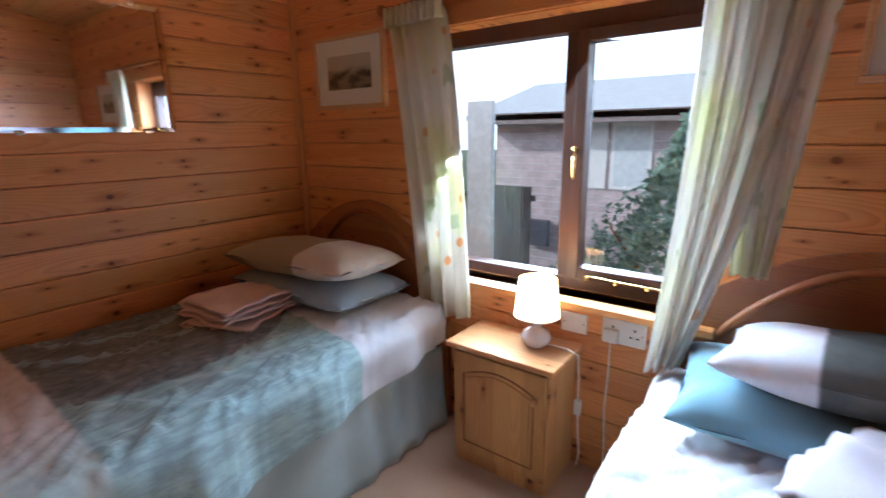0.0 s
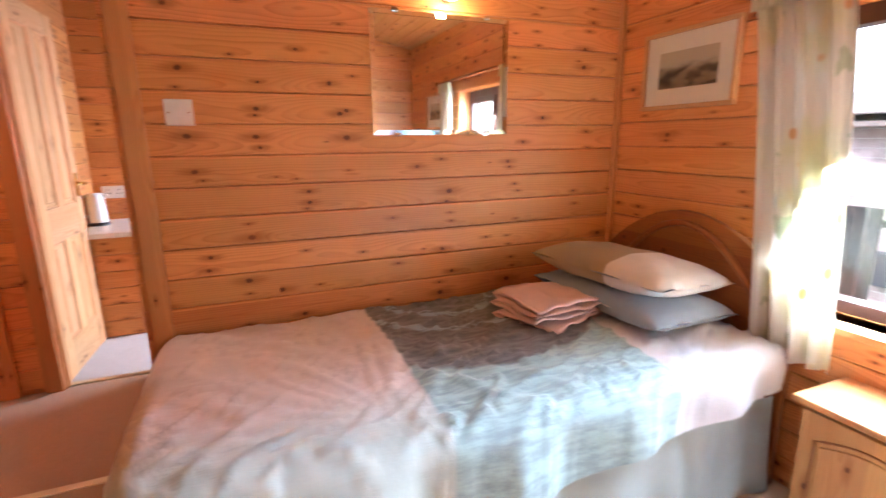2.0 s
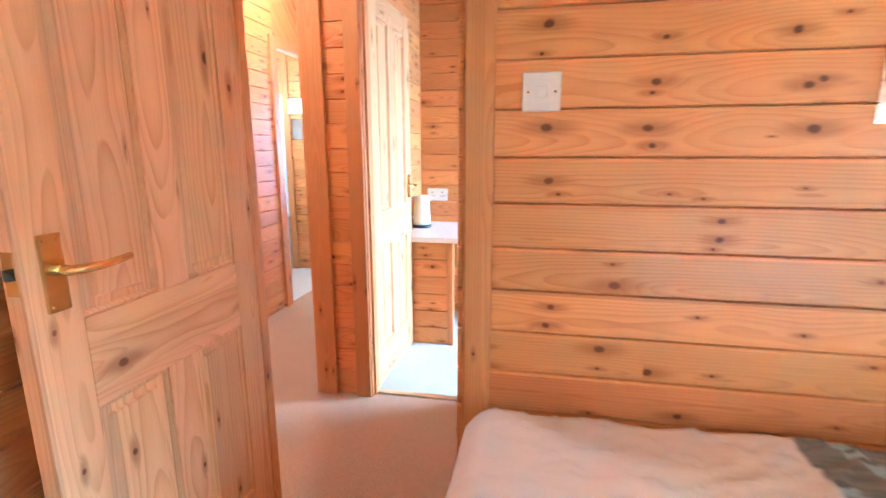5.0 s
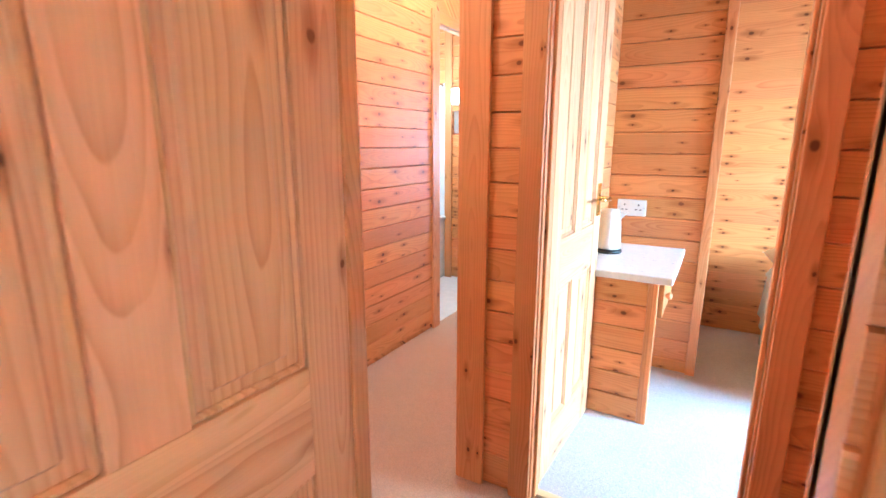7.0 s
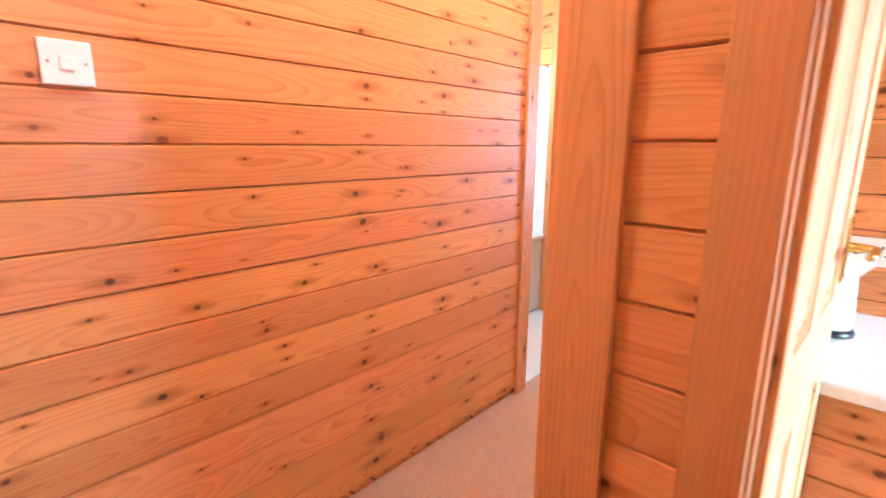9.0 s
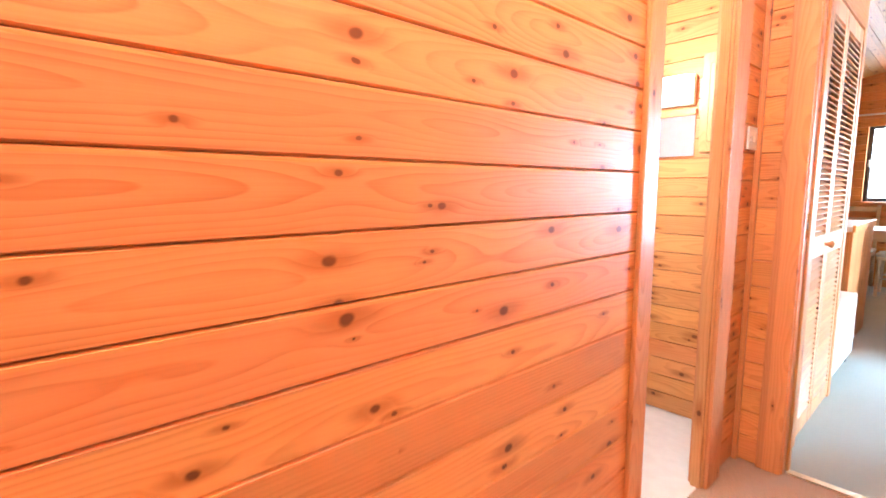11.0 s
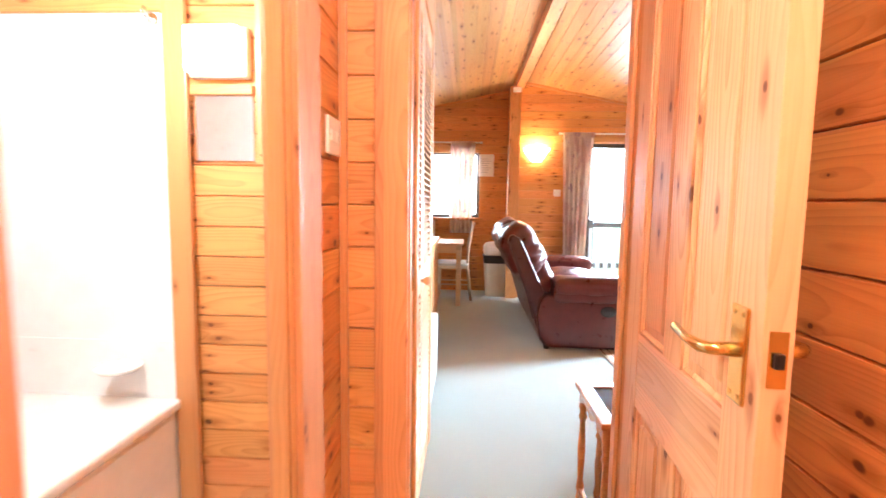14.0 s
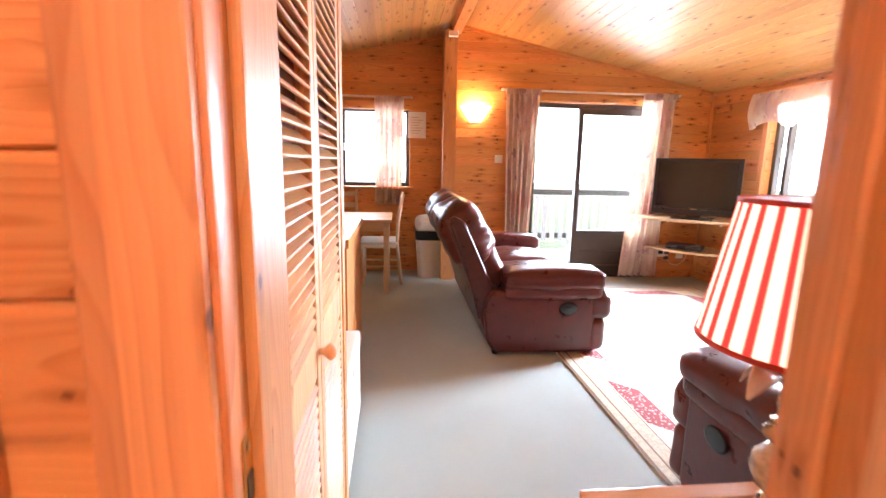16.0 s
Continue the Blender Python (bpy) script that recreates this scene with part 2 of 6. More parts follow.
PINE_X = pine("pine_boards", "x", aligned=True, knots=0.60)
PINE_Z = pine("pine_upright", "z", light=(0.66, 0.30, 0.115), dark=(0.47, 0.17, 0.052), knots=0.30)
PINE_Y = pine("pine_along", "y", knots=0.30)
DOOR_Z = pine("door_pine_upright", "z", light=(0.80, 0.465, 0.24), dark=(0.57, 0.25, 0.10), knots=0.34, stave=0.135, rings=95.0, knot_size=1.15, rough=0.52, coat=0.06)
DOOR_X = pine("door_pine_cross", "x", light=(0.80, 0.465, 0.24), dark=(0.57, 0.25, 0.10), knots=0.30, stave=0.10, rings=110.0)
CEIL = pine("ceiling_pine", "y", light=(0.64, 0.33, 0.11), dark=(0.5, 0.21, 0.06), knots=0.5, rough=0.50, coat=0.05, per_island=True)
MAHOGANY = pine("mahogany_stain", "z", light=(0.075, 0.030, 0.018), dark=(0.045, 0.018, 0.011), knots=0.0, rough=0.45)
DARKFRAME = plain("dark_brown_frame", (0.045, 0.028, 0.02), 0.45)
# colour taken down because the headboards stand in shadow
BEDWOOD = pine("headboard_pine", "y", light=(0.32, 0.115, 0.034), dark=(0.21, 0.070, 0.020), knots=0.15)
CABWOOD = pine("cabinet_pine", "z", light=(0.58, 0.28, 0.10), dark=(0.42, 0.17, 0.05), knots=0.2)
CABTOP = pine("cabinet_top_pine", "y", light=(0.60, 0.31, 0.12), dark=(0.46, 0.20, 0.06), knots=0.1)
WHITE = plain("white_plastic", (0.80, 0.79, 0.76), 0.35, var=0.05)
LAMINATE = plain("white_laminate", (0.80, 0.78, 0.76), 0.3, var=0.06, scale=40.0)
CERAMIC = plain("white_ceramic", (0.82, 0.80, 0.77), 0.18, var=0.04, coat=0.4)
PAINTW = plain("white_bath_panel", (0.80, 0.80, 0.79), 0.3, var=0.04)
BRASS = plain("brass", (0.80, 0.58, 0.24), 0.22, metal=1.0, var=0.15)
CHROME = plain("chrome", (0.78, 0.78, 0.78), 0.15, metal=1.0)
ALU = plain("aluminium_strip", (0.72, 0.62, 0.45), 0.35, metal=1.0)
BLACKP = plain("black_plastic", (0.012, 0.012, 0.013), 0.3)
SCREEN = plain("tv_screen", (0.008, 0.008, 0.010), 0.12, var=0.0)
CARPET = carpet("beige_carpet", (0.46, 0.275, 0.165))
CARPET2 = carpet("pale_grey_carpet", (0.58, 0.55, 0.56))
CARPET3 = carpet("grey_green_carpet", (0.33, 0.37, 0.35))
VINYL = plain("pale_vinyl", (0.72, 0.71, 0.70), 0.4, var=0.06)
GLASS = glass("window_glass")
LEATHER = leather("maroon_leather", (0.090, 0.017, 0.015))
LEATHER2 = leather("dark_maroon_leather", (0.055, 0.013, 0.012))
BULBGLASS = glow("lit_opal", (1.0, 0.86, 0.66), 5.0)
MIRROR = plain("mirror_silver", (0.92, 0.93, 0.93), 0.02, metal=1.0, var=0.0)

# ---- building helpers ----
random.seed(4)


def part(name, bm, material, parent=None, label="", smooth=False):
    me = bpy.data.meshes.new(name)
    bm.normal_update()
    if smooth:
        for f in bm.faces:
            f.smooth = True
    bm.to_mesh(me)
    bm.free()
    me.materials.append(material)
    ob = new(name, me)
    if parent is not None:
        ob.parent = parent
    return tagged(ob, label)


def thing(name, x, y, z, rz, label, category, group="", kind=""):
    ob = new(name)
    ob.empty_display_size = 0.1
    ob.matrix_world = pose(x, y, z, 0, 0, rz)
    return tagged(ob, label, category, group, kind)


def box(x0, x1, y0, y1, z0, z1, bev=0.0, seg=2, bm=None):
    own = bmesh.new()
    vs = [own.verts.new((x, y, z)) for z in (z0, z1) for y in (y0, y1) for x in (x0, x1)]
    for q in ((0, 2, 3, 1), (4, 5, 7, 6), (0, 1, 5, 4), (1, 3, 7, 5), (3, 2, 6, 7), (2, 0, 4, 6)):
        own.faces.new([vs[i] for i in q])
    if bev:
        bmesh.ops.bevel(own, geom=own.edges[:], offset=bev, segments=seg, profile=0.6, affect="EDGES")
    return merge(own, bm)


def merge(own, bm):
    if bm is None:
        return own
    me = bpy.data.meshes.new("tmp")
    own.to_mesh(me)
    own.free()
    bm.from_mesh(me)
    bpy.data.meshes.remove(me)
    return bm


def lathe(profile, cx=0.0, cy=0.0, seg=24, bm=None, lobes=0, depth=0.0):
    """Turn (r, z) pairs round an upright axis; closed where r is 0."""
    own = bmesh.new()
    rows = []
    for r, z in profile:
        ring = []
        for k in range(seg):
            a = 2 * math.pi * k / seg
            rr = r * (1 + depth * math.cos(lobes * a)) if lobes else r
            ring.append(own.verts.new((cx + rr * math.cos(a), cy + rr * math.sin(a), z)))
        rows.append(ring)
    for lo, hi in zip(rows, rows[1:]):
        for k in range(seg):
            own.faces.new((lo[k], lo[(k + 1) % seg], hi[(k + 1) % seg], hi[k]))
    if profile[0][0] > 1e-4:
        own.faces.new(rows[0][::-1])
    if profile[-1][0] > 1e-4:
        own.faces.new(rows[-1])
    bmesh.ops.remove_doubles(own, verts=own.verts[:], dist=1e-5)
    return merge(own, bm)


def tube(points, r, seg=8, bm=None):
    """A round rod along a line of points."""
    own = bmesh.new()
    pts = [Vector(p) for p in points]
    rows = []
    for k, p in enumerate(pts):
        d = (pts[min(k + 1, len(pts) - 1)] - pts[max(k - 1, 0)]).normalized()
        a = d.orthogonal().normalized() if abs(d.z) > 0.9 else d.cross(Vector((0, 0, 1))).normalized()
        b = d.cross(a)
        rr = r[k] if isinstance(r, (list, tuple)) else r
        rows.append([own.verts.new(p + rr * (math.cos(t) * a + math.sin(t) * b)) for t in (2 * math.pi * j / seg for j in range(seg))])
    for lo, hi in zip(rows, rows[1:]):
        for k in range(seg):
            own.faces.new((lo[k], lo[(k + 1) % seg], hi[(k + 1) % seg], hi[k]))
    own.faces.new(rows[0][::-1])
    own.faces.new(rows[-1])
    return merge(own, bm)


def sheet(nu, nv, fn, thick=0.0, bm=None):
    """A grid surface fn(u, v), given thickness downwards along its normals."""
    own = bmesh.new()
    vs = [[own.verts.new(fn(i / nu, j / nv)) for j in range(nv + 1)] for i in range(nu + 1)]
    for i in range(nu):
        for j in range(nv):
            own.faces.new((vs[i][j], vs[i + 1][j], vs[i + 1][j + 1], vs[i][j + 1]))
    if thick:
        own.normal_update()
        bmesh.ops.solidify(own, geom=own.faces[:], thickness=thick)
    return merge(own, bm)


def extruded(outline, axis, a0, a1, bev=0.0, seg=2, bm=None):
    """A flat outline pulled along an axis. outline in (y, z), (x, z) or (x, y)."""
    own = bmesh.new()

    def at(p, a):
        return {"x": (a, p[0], p[1]), "y": (p[0], a, p[1]), "z": (p[0], p[1], a)}[axis]

    lo, hi = [own.verts.new(at(p, a0)) for p in outline], [own.verts.new(at(p, a1)) for p in outline]
    n = len(outline)
    own.faces.new(lo[::-1])
    own.faces.new(hi)
    for k in range(n):
        own.faces.new((lo[k], lo[(k + 1) % n], hi[(k + 1) % n], hi[k]))
    bmesh.ops.recalc_face_normals(own, faces=own.faces[:])
    if bev:
        bmesh.ops.bevel(own, geom=[e for e in own.edges if e.calc_face_angle(0) > 0.35], offset=bev, segments=seg, profile=0.6, affect="EDGES")
    return merge(own, bm)


def cushion(x0, x1, y0, y1, z0, z1, puff=0.03, n=10, bm=None, lump=0.01, seed=0.0, pleat=0.0):
    """A soft box with crowned faces and rounded edges."""
    own = bmesh.new()
    bmesh.ops.create_cube(own, size=2.0)
    bmesh.ops.subdivide_edges(own, edges=own.edges[:], cuts=n, use_grid_fill=True)
    c, h = Vector(((x0 + x1) / 2, (y0 + y1) / 2, (z0 + z1) / 2)), Vector(((x1 - x0) / 2, (y1 - y0) / 2, (z1 - z0) / 2))
    r = min(h) * 0.75
    for v in own.verts:
        p = Vector((v.co.x * h.x, v.co.y * h.y, v.co.z * h.z))
        q = Vector([max(-(hh - r), min(hh - r, pp)) for pp, hh in zip(p, h)])
        dlt = p - q
        if dlt.length > 1e-6:
            p = q + dlt.normalized() * min(dlt.length, r)
        u, w, t = v.co
        crown = puff * (1 - u * u) * (1 - w * w)
        p.z += crown * (1 if t > 0 else -0.3) * abs(t)
        k = noise.noise(Vector((p.x * 7 + seed, p.y * 7, p.z * 7)))
        p += p.normalized() * lump * k
        if pleat:
            side = max(abs(w) ** 2, 0.35)
            p += p.normalized() * pleat * side * math.sin(p.z * 62 + p.y * 9 + 3.0 * noise.noise(Vector((p.y * 4, p.z * 3, seed))))
        v.co = c + p
    return merge(own, bm)


# ---- structure ----
RIDGE_X, RIDGE_Z, SLOPE = -0.53, 2.76, 0.205
BOARD = 0.012


def roof_z(x):
    return RIDGE_Z - SLOPE * abs(x - RIDGE_X)


board_meshes = {}


def board_mesh(length, pitch, mat):
    key = (round(length, 3), round(pitch, 4), mat.name)
    if key not in board_meshes:
        h, d, g = pitch, BOARD, 0.0036
        prof = [(0, 0.0005), (0.0060, 0.0005), (d, g), (d, h - g), (0.0060, h - 0.0005), (0, h - 0.0005)]
        bm = bmesh.new()
        lo, hi = [bm.verts.new((0, y, z)) for y, z in prof], [bm.verts.new((length, y, z)) for y, z in prof]
        bm.faces.new(lo)
        bm.faces.new(hi[::-1])
        for k in range(5):
            bm.faces.new((lo[k + 1], lo[k], hi[k], hi[k + 1]))
        bmesh.ops.recalc_face_normals(bm, faces=bm.faces[:])
        me = bpy.data.meshes.new("board")
        bm.to_mesh(me)
        bm.free()
        me.materials.append(mat)
        board_meshes[key] = me
    return board_meshes[key]


board_jobs = []


def wall(name, axis, low, high, a0, a1, z1, openings=(), faces=(), label="wall lined with varnished knotty pine boards", core_mat=None, z0=0.0, gable=False):
    """An upright wall across `axis`, between its two visible faces low and high, along a0 to a1.
    openings: (a0, a1, z0, z1). faces: (side, joint, pitch, from, to) for each boarded side, side -1 or 1."""
    lo = low + (BOARD if any(f[0] < 0 for f in faces) else 0)
    hi = high - (BOARD if any(f[0] > 0 for f in faces) else 0)
    bm = bmesh.new()

    def block(s0, s1, b0, b1):
        if s1 - s0 < 0.002 or b1 - b0 < 0.002:
            return
        if axis == "x":
            box(lo, hi, s0, s1, b0, b1, bm=bm)
        else:
            box(s0, s1, lo, hi, b0, b1, bm=bm)

    at = a0
    for o0, o1, q0, q1 in sorted(openings):
        block(at, o0, z0, z1)
        block(o0, o1, z0, q0)
        block(o0, o1, q1, z1)
        at = o1
    block(at, a1, z0, z1)
    if gable:
        own = bmesh.new()
        pts = [(a0, z1), (a1, z1), (a1, roof_z(a1) + 0.05)]
        if a0 < RIDGE_X < a1:
            pts.append((RIDGE_X, roof_z(RIDGE_X) + 0.05))
        pts.append((a0, roof_z(a0) + 0.05))
        extruded(pts, "y", lo, hi, bm=bm)
        own.free()
    ob = part(name, bm, core_mat or PINE_X)
    tagged(ob, label, "wall", kind="structure")
    for side, joint, pitch, f0, f1 in faces:
        k0 = math.floor((z0 - joint) / pitch)
        top = max(roof_z(f0), roof_z(f1), roof_z(RIDGE_X) if f0 < RIDGE_X < f1 else 0) if gable else z1
        k = k0
        while joint + k * pitch < top:
            b0 = joint + k * pitch
            mid = b0 + pitch / 2
            k += 1
            if mid < z0:
                continue
            s0, s1 = f0, f1
            if gable and mid > z1 - 0.1:
                reach = (RIDGE_Z - mid) / SLOPE + 0.1
                s0, s1 = max(f0, RIDGE_X - reach), min(f1, RIDGE_X + reach)
            spans, at = [], s0
            for o0, o1, q0, q1 in sorted(openings):
                if q0 < mid < q1 and o1 > s0 and o0 < s1:
                    spans.append((at, o0))
                    at = o1
            spans.append((at, s1))
            for p0, p1 in spans:
                if p1 - p0 > 0.015:
                    board_jobs.append((ob, axis, lo if side < 0 else hi, side, p0, p1, b0, pitch))
    return ob


def lay_boards():
    for ob, axis, at, side, p0, p1, b0, pitch in board_jobs:
        o = new("board", board_mesh(p1 - p0, pitch, PINE_X))
        o.parent = ob
        if axis == "y":
            m = pose(p0, at, b0, 0, 0, 0) if side > 0 else pose(p1, at, b0, 0, 0, 180)
        else:
            m = pose(at, p1, b0, 0, 0, -90) if side > 0 else pose(at, p0, b0, 0, 0, 90)
        o.matrix_local = m


def trim(name, x0, x1, y0, y1, z0, z1, mat=None, label="varnished pine trim board", bev=0.004):
    long = max((x1 - x0, "x"), (y1 - y0, "y"), (z1 - z0, "z"))[1]
    ob = part(name, box(x0, x1, y0, y1, z0, z1, bev), mat or {"x": PINE_X, "y": PINE_Y, "z": PINE_Z}[long])
    return tagged(ob, label, "trim", kind="structure")


def slab(name, x0, x1, y0, y1, z0, z1, mat, label, cat="floor"):
    return tagged(part(name, box(x0, x1, y0, y1, z0, z1), mat), label, cat, kind="structure")


# floors, one sheet a room
slab("floor_bedroom", -0.62, 2.5, -1.2, 2.10, -0.1, 0.0, CARPET, "beige fitted carpet of the twin bedroom")
slab("floor_hall", -1.60, 0.60, 2.10, 5.23, -0.1, -0.001, CARPET, "beige fitted carpet of the hall")
slab("floor_second_bedroom", -0.42, 2.5, 3.03, 5.19, -0.1, 0.002, CARPET2, "pale fitted carpet of the second bedroom")
slab("floor_bathroom", -3.2, -1.50, 3.6, 5.46, -0.1, 0.003, VINYL, "pale vinyl floor of the bathroom")
slab("floor_living", -3.3, 2.6, 5.23, 10.8, -0.1, 0.0, CARPET3, "grey-green fitted carpet of the living room")

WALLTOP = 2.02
# bedroom
wall("wall_bedroom_north", "y", 2.055, 2.155, -1.60, 2.36, WALLTOP, [(-0.385, 0.250, -0.1, 1.99)],
     [(-1, 1.0915, 0.1106, -0.56, 2.355), (1, 1.119, 0.1078, -1.483, 0.55)], gable=True)
wall("wall_bedroom_east", "x", 2.355, 2.53, -1.06, 2.98, 2.30, [(0.15, 1.28, 0.665, 1.645)], [(-1, 1.10, 0.1106, -1.05, 2.055)])
wall("wall_bedroom_south", "y", -1.15, -1.05, -0.66, 2.53, WALLTOP, (), [(1, 1.0915, 0.1106, -0.56, 2.355)], gable=True)
wall("wall_bedroom_west", "x", -0.66, -0.56, -1.15, 2.055, 2.62, (), [(1, 1.0915, 0.1106, -1.05, 2.055)])
# hall
wall("wall_hall_west", "x", -1.523, -1.483, 2.155, 5.19, 2.52, [(4.265, 4.865, -0.1, 1.99)], [(1, 1.112, 0.1082, 2.155, 4.265), (1, 1.099, 0.109, 4.865, 5.19)])
wall("wall_hall_end", "x", 0.50, 0.60, 2.155, 2.98, 2.50, (), [(-1, 1.119, 0.1078, 2.155, 2.98)])
wall("wall_second_bedroom_south", "y", 2.98, 3.08, -0.60, 2.53, WALLTOP, [(-0.345, 0.30, -0.1, 1.99)], [(-1, 1.119, 0.109, -0.60, 0.5), (1, 1.119, 0.109, -0.4, 2.36)], gable=True)
wall("wall_hall_east", "x", -0.60, -0.40, 3.08, 5.19, 2.70, (), [(-1, 1.119, 0.109, 3.08, 5.19), (1, 1.119, 0.109, 3.08, 4.33)])
# second bedroom
wall("wall_cupboard_front", "y", 4.33, 4.40, -0.40, 0.10, 2.70, (), [(-1, 1.08, 0.112, -0.40, 0.10)])
wall("wall_cupboard_side", "x", 0.03, 0.10, 4.40, 5.19, 2.62, (), [(1, 1.08, 0.112, 4.40, 5.19)])
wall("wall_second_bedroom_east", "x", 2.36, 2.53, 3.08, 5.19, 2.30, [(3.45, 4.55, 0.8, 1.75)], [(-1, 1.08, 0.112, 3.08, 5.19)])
# living room
wall("wall_living_south", "y", 5.19, 5.29, -1.53, 2.6, WALLTOP, [(-1.315, -0.715, -0.1, 1.99)],
     [(-1, 1.099, 0.109, -1.483, -0.60), (1, 1.10, 0.108, -1.36, 2.45)], gable=True)
wall("wall_living_north", "y", 10.15, 10.32, -0.60, 2.6, 2.02, [(0.36, 1.84, -0.1, 2.0)], [(-1, 1.09, 0.100, -0.56, 2.45)], gable=True)
wall("wall_dining_north", "y", 10.60, 10.77, -3.3, -0.60, 2.02, [(-1.80, -1.0, 1.02, 1.93)], [(-1, 1.09, 0.102, -3.2, -0.62)], gable=True)
wall("wall_dining_side", "x", -0.62, -0.52, 10.30, 10.77, 2.70, (), [(-1, 1.09, 0.102, 10.30, 10.60)])
wall("wall_living_east", "x", 2.45, 2.62, 5.29, 10.32, 2.32, [(8.36, 9.25, 0.98, 1.93)], [(-1, 1.09, 0.102, 5.29, 10.15)])
wall("wall_living_west", "x", -3.3, -3.2, 5.29, 10.77, 2.40, (), [(1, 1.09, 0.108, 5.29, 10.6)])
# bathroom
wall("wall_bathroom_north", "y", 5.40, 5.46, -2.03, -1.535, 2.5, (), [(-1, 1.04, 0.094, -2.03, -1.535)])
slab("wall_bathroom_panel", -3.2, -2.03, 5.385, 5.50, 0.0, 1.765, PAINTW, "white shower wall panel", "wall")
wall("wall_bathroom_upper", "y", 5.375, 5.50, -3.2, -2.03, 2.5, (), [(-1, 1.766, 0.105, -3.2, -2.03)], z0=1.766)
slab("bath_upstand", -3.19, -2.062, 5.379, 5.3845, 0.586, 0.77, PAINTW, "white splash strip above the bath", "trim")
slab("wall_bathroom_west", -3.3, -3.2, 3.5, 5.46, 0.0, 2.5, PAINTW, "white bathroom wall", "wall")
slab("wall_bathroom_south", -3.3, -1.535, 3.5, 3.6, 0.0, 2.5, PAINTW, "white bathroom wall", "wall")

# sloping ceilings of boards running up the room
def ceiling(name, x0, x1):
    bm = bmesh.new()
    n = max(1, round(abs(x1 - x0) / 0.0985))
    for k in range(n):
        u0, u1 = x0 + (x1 - x0) * k / n, x0 + (x1 - x0) * (k + 1) / n
        u0, u1 = min(u0, u1), max(u0, u1)
        g = 0.0035
        pts = [(u0 + 0.0003, roof_z(u0) + 0.004), (u0 + g, roof_z(u0 + g)), (u1 - g, roof_z(u1 - g)), (u1 - 0.0003, roof_z(u1) + 0.004),
               (u1 - 0.0003, roof_z(u1) + 0.02), (u0 + 0.0003, roof_z(u0) + 0.02)]
        extruded(pts, "y", -1.2, 10.8, bm=bm)
    extruded([(x0, roof_z(x0) + 0.02), (x1, roof_z(x1) + 0.02), (x1, roof_z(x1) + 0.18), (x0, roof_z(x0) + 0.18)], "y", -1.3, 10.9, bm=bm)
    return tagged(part(name, bm, CEIL), "sloping ceiling of varnished pine boards", "ceiling", kind="structure")


ceiling("ceiling_east", RIDGE_X, 2.75)
ceiling("ceiling_west", RIDGE_X, -3.45)
trim("ridge_beam", RIDGE_X - 0.05, RIDGE_X + 0.05, 5.29, 10.15, 2.655, 2.80, label="varnished pine ridge beam", bev=0.006)
trim("corner_post", -0.655, -0.515, 10.07, 10.148, 0.0, 2.68, label="varnished pine post under the ridge beam")
trim("coving_east", 2.42, 2.448, 5.3, 10.14, 2.125, 2.16, label="narrow pine ceiling trim")
_cv = extruded([(RIDGE_X + 0.05, roof_z(RIDGE_X + 0.05) - 0.03), (2.44, roof_z(2.44) - 0.03), (2.44, roof_z(2.44)), (RIDGE_X + 0.05, roof_z(RIDGE_X + 0.05))], "y", 10.125, 10.148)
tagged(part("coving_north", _cv, PINE_X), "narrow pine ceiling trim", "trim", kind="structure")
_cv = extruded([(-3.15, roof_z(-3.15) - 0.03), (-0.64, roof_z(-0.64) - 0.03), (-0.64, roof_z(-0.64)), (-3.15, roof_z(-3.15))], "y", 10.575, 10.598)
tagged(part("coving_dining", _cv, PINE_X), "narrow pine ceiling trim", "trim", kind="structure")


def doorway(name, axis, f0, f1, a0, a1, top=1.96, w0=0.07, w1=0.07, sides=(True, True), stop=0.5):
    """Lining and architraves round an opening. f0, f1: the wall's faces; a0, a1: the clear opening's edges."""
    def put(nm, n0, n1, s0, s1, z0, z1, lab):
        a = (n0, n1, s0, s1) if axis == "x" else (s0, s1, n0, n1)
        trim(nm, *a, z0, z1, label=lab)
    e = 0.003
    put(name + "_jamb", f0 - e, f1 + e, a0 - 0.022, a0, 0, top, "varnished pine door jamb")
    put(name + "_jamb", f0 - e, f1 + e, a1, a1 + 0.022, 0, top, "varnished pine door jamb")
    put(name + "_head", f0 - e, f1 + e, a0 - 0.022, a1 + 0.022, top, top + 0.025, "varnished pine door head")
    m = f0 + (f1 - f0) * stop
    for s0, s1 in ((a0, a0 + 0.012), (a1 - 0.012, a1)):
        put(name + "_stop", m - 0.018, m + 0.018, s0, s1, 0, top, "pine door stop")
    for on, n0, n1 in ((sides[0], f0 - 0.016, f0 - 0.0005), (sides[1], f1 + 0.0005, f1 + 0.016)):
        if on:
            put(name + "_architrave", n0, n1, a0 - 0.006 - w0, a0 - 0.006, 0, top + 0.075, "varnished pine architrave")
            put(name + "_architrave", n0, n1, a1 + 0.006, a1 + 0.006 + w1, 0, top + 0.075, "varnished pine architrave")
            put(name + "_architrave", n0 + 0.001, n1 - 0.001, a0 - 0.006, a1 + 0.006, top + 0.006, top + 0.075, "varnished pine architrave")


